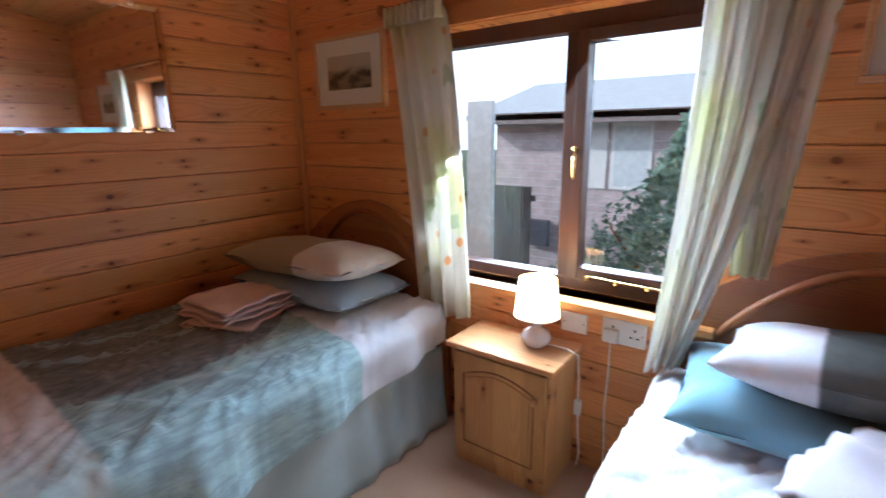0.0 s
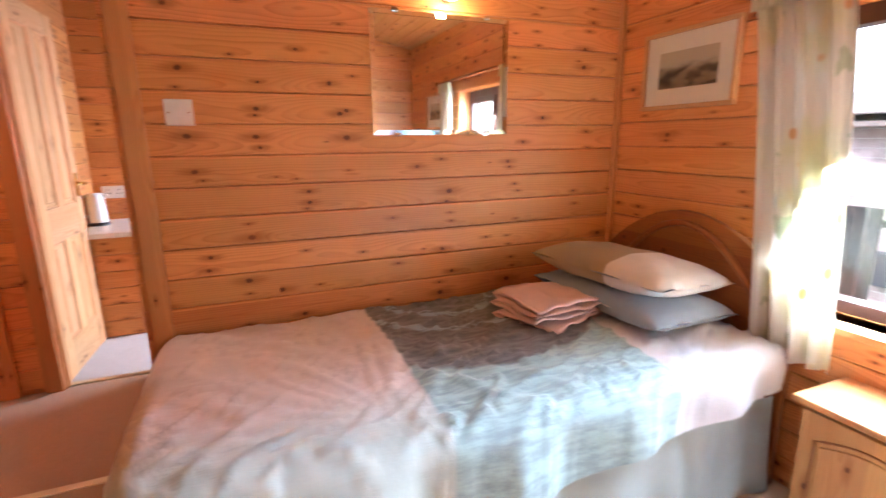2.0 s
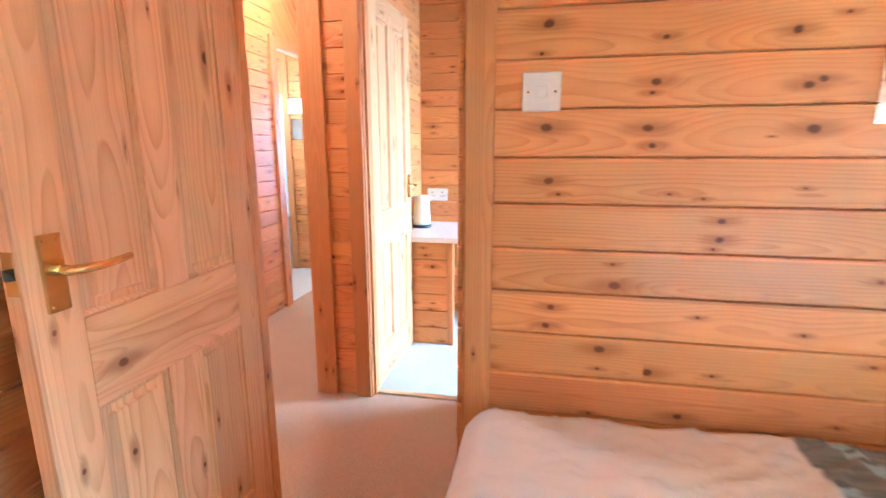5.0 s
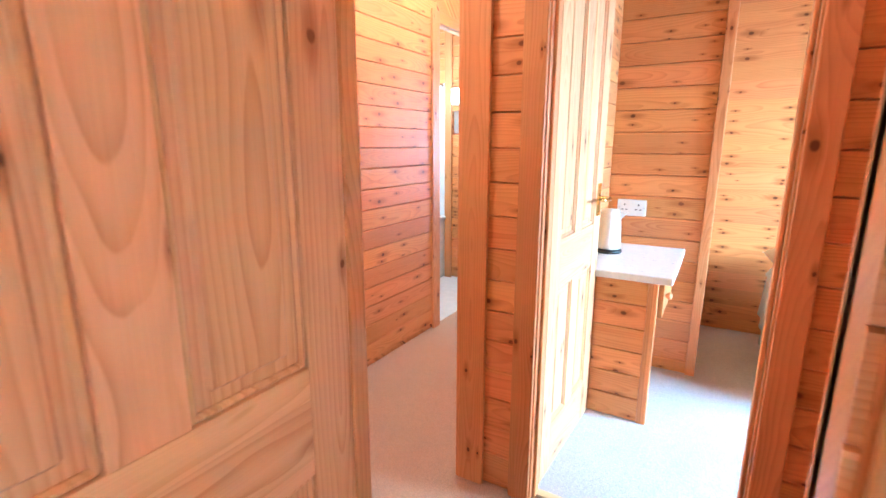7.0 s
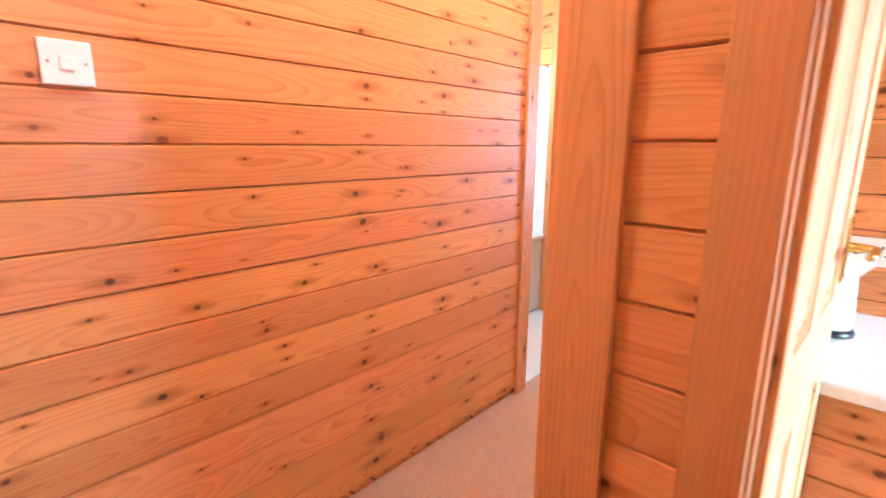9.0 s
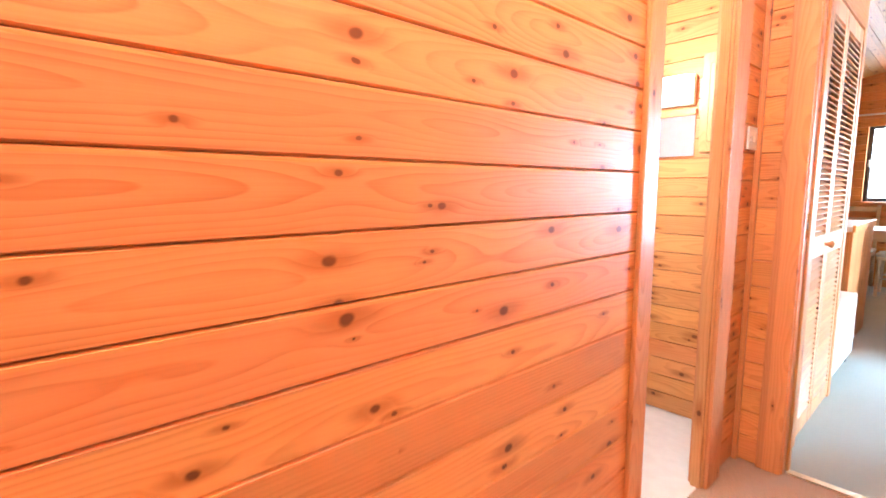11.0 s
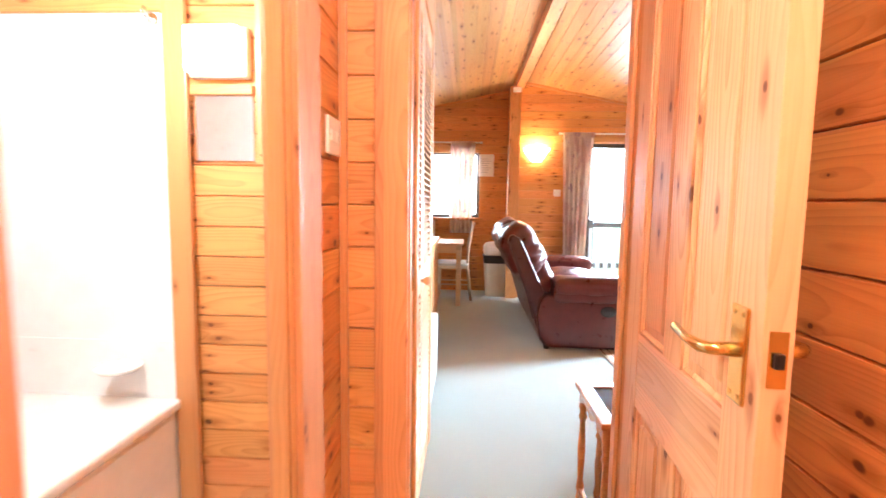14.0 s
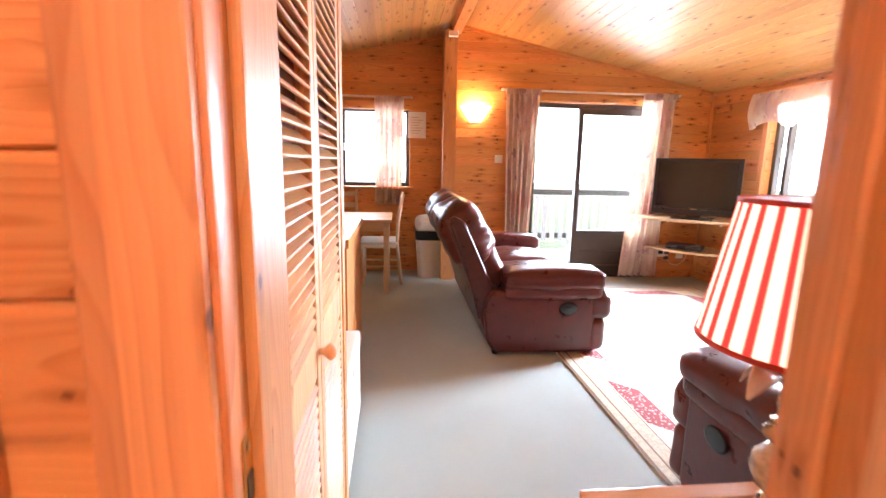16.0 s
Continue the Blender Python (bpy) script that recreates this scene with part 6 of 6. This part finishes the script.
def rounded_taper(w0, d0, w1, d1, z0, z1, r, bm=None):
    def ring(w, d, z):
        pts = []
        for cx, cy, a0 in ((1, 1, 0), (-1, 1, 90), (-1, -1, 180), (1, -1, 270)):
            for k in range(5):
                a = radians(a0 + k * 22.5)
                pts.append(((w / 2 - r) * cx + r * math.cos(a), (d / 2 - r) * cy + r * math.sin(a), z))
        return pts
    own = bmesh.new()
    lo, hi = [own.verts.new(p) for p in ring(w0, d0, z0)], [own.verts.new(p) for p in ring(w1, d1, z1)]
    n = len(lo)
    for k in range(n):
        own.faces.new((lo[k], lo[(k + 1) % n], hi[(k + 1) % n], hi[k]))
    own.faces.new(lo[::-1])
    own.faces.new(hi)
    return merge(own, bm)


part("body", rounded_taper(0.27, 0.22, 0.34, 0.28, 0.0, 0.50, 0.05), WHITE, _bn, smooth=False)
part("liner", rounded_taper(0.335, 0.275, 0.36, 0.30, 0.44, 0.545, 0.055), BLACKP, _bn, "black bin liner folded over the rim")
part("lid", cushion(-0.175, 0.175, -0.145, 0.145, 0.53, 0.70, 0.02, 10, lump=0.0), WHITE, _bn, smooth=True)
part("flap", box(-0.12, 0.12, -0.165, -0.12, 0.60, 0.66, 0.01), WHITE, _bn)

_nt = thing("notice", -0.915, 10.60, 1.59, 0, "white printed notice pinned to the boards", "notice")
part("paper", box(-0.105, 0.105, -0.004, -0.0006, 0.0, 0.30), plain("paper", (0.82, 0.80, 0.76), 0.7, var=0.03), _nt)
for k in range(7):
    part("print_line", box(-0.07, 0.02 + 0.05 * ((k * 5) % 3) / 2, -0.0052, -0.0042, 0.235 - k * 0.03, 0.241 - k * 0.03), plain("grey_print", (0.35, 0.35, 0.36), 0.7), _nt)

# wall lamp
_wl = thing("wall_lamp", -0.30, 10.15, 1.76, 0, "lit fan-shaped opal wall lamp on the boards", "lamp")


def fan(u, v):
    a = math.pi * (0.02 + 0.96 * u)
    r = (0.05 + 0.10 * v) * (1 + 0.06 * math.cos(10 * a))
    return Vector((r * math.cos(a) * 1.05, -0.012 - 0.075 * math.sin(a) * (0.3 + 0.7 * v), 0.16 * v))


part("shade", sheet(40, 8, fan, 0.004), glow("lit_fan_shade", (1.0, 0.72, 0.40), 14.0), _wl, "glowing opal fan shade", smooth=True)
part("backplate", box(-0.05, 0.05, -0.014, -0.0005, -0.01, 0.10, 0.004), BRASS, _wl)
_sn = thing("beam_sensor", -0.565, 10.06, 2.61, 0, "small white sensor under the ridge beam end", "sensor")
part("body", box(-0.055, 0.045, -0.05, 0.008, -0.012, 0.044, 0.01, 3), WHITE, _sn, smooth=False)

# ---- living room windows ----
def frame_window(name, axis, at, a0, a1, z0, z1, label, mat, f=0.045, bars=(), t=0.03):
    """Frame across `axis` at `at`, along a0..a1; bars: upright members (from, to)."""
    w = tagged(new(name), label, "window", kind="structure")
    w.location = (at, (a0 + a1) / 2, z0) if axis == "x" else ((a0 + a1) / 2, at, z0)
    h, c = z1 - z0, (a0 + a1) / 2

    def put(nm, s0, s1, b0, b1, m=mat, th=t):
        args = (-th, th, s0 - c, s1 - c, b0, b1) if axis == "x" else (s0 - c, s1 - c, -th, th, b0, b1)
        return part(nm, box(*args, 0.004 if m is mat else 0), m, w)
    put("frame_jamb", a0, a0 + f, 0, h)
    put("frame_jamb", a1 - f, a1, 0, h)
    put("frame_sill", a0 + f, a1 - f, 0, f)
    put("frame_head", a0 + f, a1 - f, h - f, h)
    edges = [a0 + f]
    for b0, b1 in bars:
        put("mullion", b0, b1, f, h - f)
        edges += [b0, b1]
    edges.append(a1 - f)
    for e0, e1 in zip(edges[::2], edges[1::2]):
        g = put("pane", e0 - 0.004, e1 + 0.004, f - 0.004, h - f + 0.004, GLASS, 0.002)
        g.visible_shadow = False
    return w


frame_window("window_2", "y", 10.70, -1.80, -1.0, 1.02, 1.93, "small dark brown dining window", DARKFRAME)
part("window_fastener", tube([(-0.37, -0.035, 0.42), (-0.37, -0.06, 0.42), (-0.37, -0.06, 0.5)], 0.008, 8), WHITE, bpy.data.objects["window_2"])
frame_window("window_3", "x", 2.55, 8.36, 9.25, 0.98, 1.93, "dark-framed living room window", DARKFRAME, bars=((9.06, 9.10),))
part("window_fastener", tube([(-0.035, 0.30, 0.45), (-0.06, 0.30, 0.45), (-0.06, 0.30, 0.54)], 0.010, 8), WHITE, bpy.data.objects["window_3"])
trim("window_board", -1.85, -0.95, 10.52, 10.68, 0.99, 1.019, label="pine window board")
trim("window_trim", 2.43, 2.449, 9.252, 9.31, 0.95, 1.98, label="pine window trim")
trim("window_trim", 2.43, 2.449, 8.30, 8.358, 0.95, 1.98, label="pine window trim")
trim("window_board", 2.38, 2.52, 8.28, 9.33, 0.955, 0.979, label="pine window board")
frame_window("window_4", "x", 2.47, 3.45, 4.55, 0.8, 1.75, "brown window of the second bedroom", MAHOGANY, bars=((3.98, 4.02),))

# patio door: fixed light and half-panelled leaf
_pd = tagged(new("door_1"), "dark brown glazed patio door", "door", kind="structure")
_pd.location = (1.10, 10.23, 0.0)
for nm, x0, x1, z0, z1 in (("frame_jamb", -0.74, -0.685, 0, 2.0), ("frame_jamb", 0.685, 0.74, 0, 2.0), ("frame_head", -0.685, 0.685, 1.945, 2.0), ("frame_sill", -0.685, 0.685, 0.0, 0.035)):
    part(nm, box(x0, x1, -0.04, 0.04, z0, z1, 0.004), DARKFRAME, _pd)
_lf = part("leaf_stile", box(-0.20, -0.145, -0.035, 0.02, 0.035, 1.945, 0.004), DARKFRAME, _pd)
part("leaf_stile", box(0.63, 0.685, -0.035, 0.02, 0.035, 1.945, 0.004), DARKFRAME, _pd)
part("leaf_rail", box(-0.145, 0.63, -0.035, 0.02, 1.88, 1.945, 0.004), DARKFRAME, _pd)
part("leaf_rail", box(-0.145, 0.63, -0.035, 0.02, 0.47, 0.56, 0.004), DARKFRAME, _pd)
part("leaf_rail", box(-0.145, 0.63, -0.035, 0.02, 0.035, 0.14, 0.004), DARKFRAME, _pd)
for z0, z1 in ((0.14, 0.29), (0.31, 0.47)):
    part("leaf_panel", box(-0.145, 0.63, -0.018, 0.006, z0, z1, 0.006), DARKFRAME, _pd)
part("leaf_bar", box(-0.145, 0.63, -0.028, 0.014, 0.285, 0.315, 0.004), DARKFRAME, _pd)
for x0, x1, z0 in ((-0.685, -0.20, 0.035), (-0.15, 0.635, 0.555)):
    _g = part("pane", box(x0, x1, -0.006, -0.002, z0, 1.95), GLASS, _pd)
    _g.visible_shadow = False
trim("patio_head_trim", 0.0, 2.0, 10.13, 10.149, 2.003, 2.075, label="pine trim over the patio door")

drape("curtain", lambda v: Vector((0.02 + 0.06 * v, 10.08, 2.09 - 2.05 * v)), lambda v: Vector((0.40 - 0.08 * v, 10.07, 2.09 - 2.05 * v)), 6, 0.024, CURT2, "pink and beige striped curtain beside the patio door", (0, -1, 0))
drape("curtain", lambda v: Vector((1.58 - 0.14 * v, 10.08, 2.09 - 2.05 * v)), lambda v: Vector((1.96 - 0.06 * v, 10.07, 2.09 - 2.05 * v)), 6, 0.024, CURT2, "pink and beige striped curtain near the television", (0, -1, 0))
drape("curtain", lambda v: Vector((-1.40, 10.54, 2.03 - 1.22 * v)), lambda v: Vector((-1.07 - 0.03 * v, 10.54, 2.03 - 1.22 * v)), 5, 0.018, CURT2, "pink and beige striped dining curtain", (0, -1, 0))
for nm, x0, x1, y, z in (("curtain_rail", 0.0, 2.0, 10.11, 2.105), ("curtain_rail", -1.95, -1.0, 10.565, 2.045)):
    _r = thing(nm, (x0 + x1) / 2, y, z, 0, "white curtain track with end stops", "curtain rail")
    part("track", box(-(x1 - x0) / 2, (x1 - x0) / 2, -0.012, 0.012, -0.010, 0.010, 0.003), WHITE, _r)
    for s in (-1, 1):
        part("end_stop", lathe([(0, 0), (0.016, 0.006), (0.018, 0.02), (0.008, 0.03), (0, 0.031)], seg=12), WHITE, _r, smooth=True).matrix_local = pose(s * (x1 - x0) / 2, 0, 0, 0, 90 * s, 0)
        part("bracket", box(s * (x1 - x0) * 0.4 - 0.012, s * (x1 - x0) * 0.4 + 0.012, 0.010, 0.038, -0.008, 0.008), WHITE, _r)

# swagged blind over the east window
_vl = thing("fabric_pelmet", 2.40, 8.95, 1.70, 0, "pale floral fabric pelmet over the window", "pelmet")


def pelmet(u, v):
    y = 0.50 - 1.0 * u
    hem = 0.07 * abs(math.sin(2 * math.pi * u)) ** 1.5
    z = 0.36 - v * (0.36 - hem)
    return Vector((-0.06 * v * (1 - v) * 3 + 0.010 * math.sin(40 * u) * (0.4 + v), y, z))


part("pelmet_fabric", sheet(90, 18, pelmet, 0.003), CURT2, _vl, smooth=True)
part("pelmet_board", box(-0.02, 0.048, -0.51, 0.51, 0.345, 0.365, 0.003), PINE_Y, _vl)
_ds = thing("drape_tail", 2.41, 8.30, 0.98, 0, "pale floral side curtain of the window", "curtain")
part("side_fabric", sheet(40, 20, lambda u, v: Vector((0.014 * math.sin(25 * u), 0.10 * u, 0.85 * (1 - v))), 0.003), CURT2, _ds, smooth=True)
_bk = thing("wall_bracket", 2.449, 9.93, 1.93, 0, "small pine block on the boards", "bracket")
part("block", box(-0.03, 0, -0.11, 0.11, 0, 0.06, 0.004), PINE_Y, _bk)

# ---- television corner ----
_tv = thing("television", 1.975, 9.575, 0.775, -41.9, "black flat television on a corner shelf", "television")
part("bezel", box(-0.41, 0.41, -0.03, 0.02, 0.045, 0.635, 0.006), BLACKP, _tv)
part("screen", box(-0.375, 0.375, -0.0325, -0.0295, 0.125, 0.60), SCREEN, _tv, "dark glossy screen")
part("speaker_bar", box(-0.39, 0.39, -0.033, -0.0295, 0.055, 0.105, 0.004), BLACKP, _tv)
part("maker_mark", box(-0.03, 0.03, -0.0345, -0.0326, 0.108, 0.114), CHROME, _tv)
part("rear_box", box(-0.28, 0.28, 0.02, 0.09, 0.12, 0.52, 0.02), BLACKP, _tv)
part("stand", box(-0.2, 0.2, -0.09, 0.09, 0.0, 0.018, 0.006), BLACKP, _tv)
part("neck", box(-0.07, 0.07, -0.015, 0.02, 0.018, 0.06, 0.004), BLACKP, _tv)


def corner_shelf(z, r, label):
    s = thing("corner_shelf", 2.449, 10.149, z, 0, label, "shelf", "corner shelves")
    n = 14
    pts = [(-0.001, -0.001)] + [(-r * 1.18 * math.cos(math.pi / 2 * k / n), -r * 1.18 * math.sin(math.pi / 2 * k / n)) for k in range(n + 1)]
    part("board", extruded(pts, "z", -0.025, 0.0, 0.003), TABLEW, s)
    for a, b_ in ((-0.5 * r, 0), (0, -0.5 * r)):
        part("bracket", box(a - 0.01, a + (0.01 if a else 0.0), b_ - 0.01, b_ + (0.01 if b_ else 0.0), -0.10, -0.025), WHITE, s)


corner_shelf(0.775, 0.80, "pale corner shelf under the television")
corner_shelf(0.415, 0.62, "pale corner shelf holding a black player")
_dv = thing("disc_player", 2.06, 9.78, 0.415, -42, "black disc player on the lower shelf", "player")
part("body", box(-0.18, 0.18, -0.10, 0.10, 0.008, 0.055, 0.004), BLACKP, _dv)
part("display", box(-0.06, 0.02, -0.1015, -0.0995, 0.025, 0.04), SCREEN, _dv)
for x in (-0.15, 0.15):
    part("foot", lathe([(0.012, 0), (0.012, 0.008)], x, -0.07, 10), BLACKP, _dv)
    part("foot", lathe([(0.012, 0), (0.012, 0.008)], x, 0.07, 10), BLACKP, _dv)
for k, (px, pz) in enumerate(((1.985, 0.315), (2.06, 0.315), (2.06, 0.245))):
    _pg = thing("black_plug", px, 10.14, pz, 0, "black mains plug in the socket", "plug")
    part("body", box(-0.022, 0.022, -0.035, 0.0, -0.020, 0.020, 0.006), BLACKP, _pg)
cable("television_cable", [(2.06, 10.10, 0.235), (2.10, 10.08, 0.18), (2.18, 10.09, 0.16), (2.28, 10.10, 0.22), (2.33, 10.11, 0.36)], "pale cable looping under the shelves")

# ---- outside ----
GRASS = plain("grass_ground", (0.16, 0.19, 0.10), 0.95, var=0.4, scale=3.0, bumpy=0.6, bscale=40.0)
_gd = slab("ground", -70, 70, -60, 80, -1.4, -1.0, GRASS, "rough grass round the lodge", "ground")
DECK = pine("weathered_decking", "x", light=(0.50, 0.46, 0.40), dark=(0.38, 0.34, 0.30), knots=0.1, rough=0.8, coat=0.0)
_dk = thing("deck", 1.0, 11.45, -0.12, 0, "weathered timber deck outside the patio door", "deck")
for k in range(16):
    part("deck_board", box(-2.4, 2.4, -1.1 + k * 0.14, -1.1 + k * 0.14 + 0.134, 0.0, 0.03, 0.003, 1), DECK, _dk)
for x in (-2.2, 0, 2.2):
    part("joist", box(x - 0.03, x + 0.03, -1.1, 1.1, -0.88, 0.0), DECK, _dk)
RAILM = plain("dark_stained_rail", (0.05, 0.05, 0.055), 0.6)
PICKET = plain("pale_painted_picket", (0.46, 0.49, 0.54), 0.6)
_fr = thing("deck_railing", 1.0, 12.5, -0.09, 0, "deck railing of pale pickets between dark rails", "railing")
for z in (0.20, 0.92):
    part("rail", box(-2.4, 2.4, -0.02, 0.03, z, z + 0.085, 0.004), RAILM, _fr)
for k in range(33):
    x = -2.3 + k * 0.142
    part("picket", box(x, x + 0.075, -0.038, -0.02, 0.16, 0.90, 0.004, 1), PICKET, _fr)
for x in (-2.36, 0.02, 2.36):
    part("post", box(x - 0.045, x + 0.045, -0.018, 0.072, 0.0, 1.05, 0.006), RAILM, _fr)

# brown boards paled towards lilac: the glare through the window is in the colour
CLAD = plain("brown_cladding_hazed", (0.58, 0.48, 0.51), 0.7, var=0.25, scale=5.0)
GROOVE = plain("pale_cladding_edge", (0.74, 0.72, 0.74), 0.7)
ROOF = plain("pale_grey_roof_sheet", (0.62, 0.65, 0.70), 0.8)
_nb = thing("neighbour_lodge", 7.8, 1.2, -1.0, 0, "brown clad neighbouring lodge with a low grey roof", "building")
part("wall", box(0.0, 4.0, -5.0, 2.9, 0.0, 2.45), CLAD, _nb)
for k in range(20):
    bd = part("cladding_board", box(-0.022, 0.0, -5.0, 2.9, 0.12 + k * 0.117, 0.12 + k * 0.117 + 0.108, 0.003, 1), CLAD, _nb)
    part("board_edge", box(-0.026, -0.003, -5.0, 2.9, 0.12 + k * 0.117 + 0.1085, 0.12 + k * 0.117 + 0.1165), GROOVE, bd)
part("fascia", box(-0.5, -0.46, -5.2, 3.1, 2.36, 2.52), plain("fascia", (0.22, 0.18, 0.18), 0.6), _nb)
part("roof", extruded([(-0.5, 2.50), (2.0, 3.15), (4.5, 2.50), (4.5, 2.42), (-0.5, 2.42)], "y", -5.3, 3.2), ROOF, _nb)
_wd = part("window", box(-0.05, -0.027, 0.43, 0.99, 1.42, 2.36), plain("white_window", (0.75, 0.76, 0.78), 0.3, var=0.03), _nb)
# opaque pane; the sky's reflection is put in as pale blue colour
part("window_pane", box(-0.056, -0.050, 0.48, 0.94, 1.47, 2.31), plain("pane_sky", (0.62, 0.68, 0.74), 0.1), _wd)
_wd = part("window", box(-0.05, -0.027, 1.05, 1.40, 1.42, 2.36), plain("white_window_b", (0.75, 0.76, 0.78), 0.3, var=0.03), _nb)
_wb = thing("wall_box", 7.75, 3.25, -0.55, 0, "dark meter box on the neighbouring wall", "box")
part("body", box(-0.10, 0.02, -0.17, 0.17, 0.0, 0.42, 0.01), plain("grey_box", (0.10, 0.10, 0.13), 0.5), _wb)
_sp2 = thing("garden_post", 5.6, 3.02, -1.0, 0, "pale post and rail outside the window", "post")
part("upright", box(-0.04, 0.04, -0.17, 0.17, 0, 2.6, 0.01), plain("pale_post", (0.6, 0.62, 0.66), 0.6), _sp2)
_ff = thing("garden_fence", 6.8, 3.50, -1.0, 0, "low dark garden fence", "fence")
for k in range(7):
    part("picket", box(-0.01, 0.01, -0.55 + k * 0.14, -0.42 + k * 0.14, 0, 1.5, 0.003, 1), RAILM, _ff)
part("rail", box(0.01, 0.04, -0.6, 0.6, 1.3, 1.38), RAILM, _ff)

LEAF = plain("shrub_leaf", (0.22, 0.36, 0.30), 0.55, var=0.5, scale=18.0)


def shrub(x, y, z, w, h, seed, label):
    rnd = random.Random(seed)
    s = thing("shrub", x, y, z, 0, label, "shrub")
    bm = tube([(0, 0, 0), (0.03, 0.02, h * 0.3), (-0.02, 0.04, h * 0.7)], [0.06, 0.045, 0.015], 8)
    for k in range(10):
        a = rnd.uniform(0, 6.28)
        z0 = h * rnd.uniform(0.1, 0.5)
        tube([(0, 0, z0), (w * 0.25 * math.cos(a), w * 0.25 * math.sin(a), z0 + h * 0.2), (w * 0.42 * math.cos(a), w * 0.42 * math.sin(a), z0 + h * 0.34)], [0.02, 0.012, 0.005], 5, bm=bm)
    part("trunk", bm, BEDWOOD, s)
    verts, faces = [], []
    for k in range(9000):
        a, t = rnd.uniform(0, 6.28), rnd.random()
        env = (0.35 + 0.65 * math.sin(math.pi * min(1, t * 0.85 + 0.18))) * (1 - 0.55 * max(0, t - 0.55) / 0.45)
        bumpk = 1 + 0.22 * math.sin(5 * a + 9 * t) + 0.18 * math.sin(11 * a - 14 * t)
        r = w / 2 * env * bumpk * rnd.uniform(0.55, 1.0) ** 0.5
        c = Vector((r * math.cos(a), r * math.sin(a), h * (0.04 + 0.96 * t)))
        u = Vector((rnd.gauss(0, 1), rnd.gauss(0, 1), rnd.gauss(0, 1))).normalized() * rnd.uniform(0.025, 0.05)
        v = u.orthogonal().normalized() * rnd.uniform(0.012, 0.022)
        i = len(verts)
        verts += [c - u, c + v, c + u, c - v]
        faces.append((i, i + 1, i + 2, i + 3))
    me = bpy.data.meshes.new("crown")
    me.from_pydata([tuple(p) for p in verts], [], faces)
    me.materials.append(LEAF)
    o = new("crown", me)
    o.parent = s
    tagged(o, "dense blue-green leaves", kind="stuff")


shrub(4.45, 0.52, -1.0, 1.45, 2.35, 3, "dense blue-green shrub outside the bedroom window")
# pale overcast distance, past everything
_ov = bmesh.new()
lathe([(62, -1.0), (62, 34)], 0, 5, 48, bm=_ov)
bmesh.ops.delete(_ov, geom=[f for f in _ov.faces if len(f.verts) > 4], context="FACES_ONLY")
tagged(part("backdrop", _ov, glow("overcast_distance", (0.86, 0.93, 1.0), OVERCAST)), "pale overcast sky and distance", "sky", kind="structure")

# the boards of the walls
lay_boards()
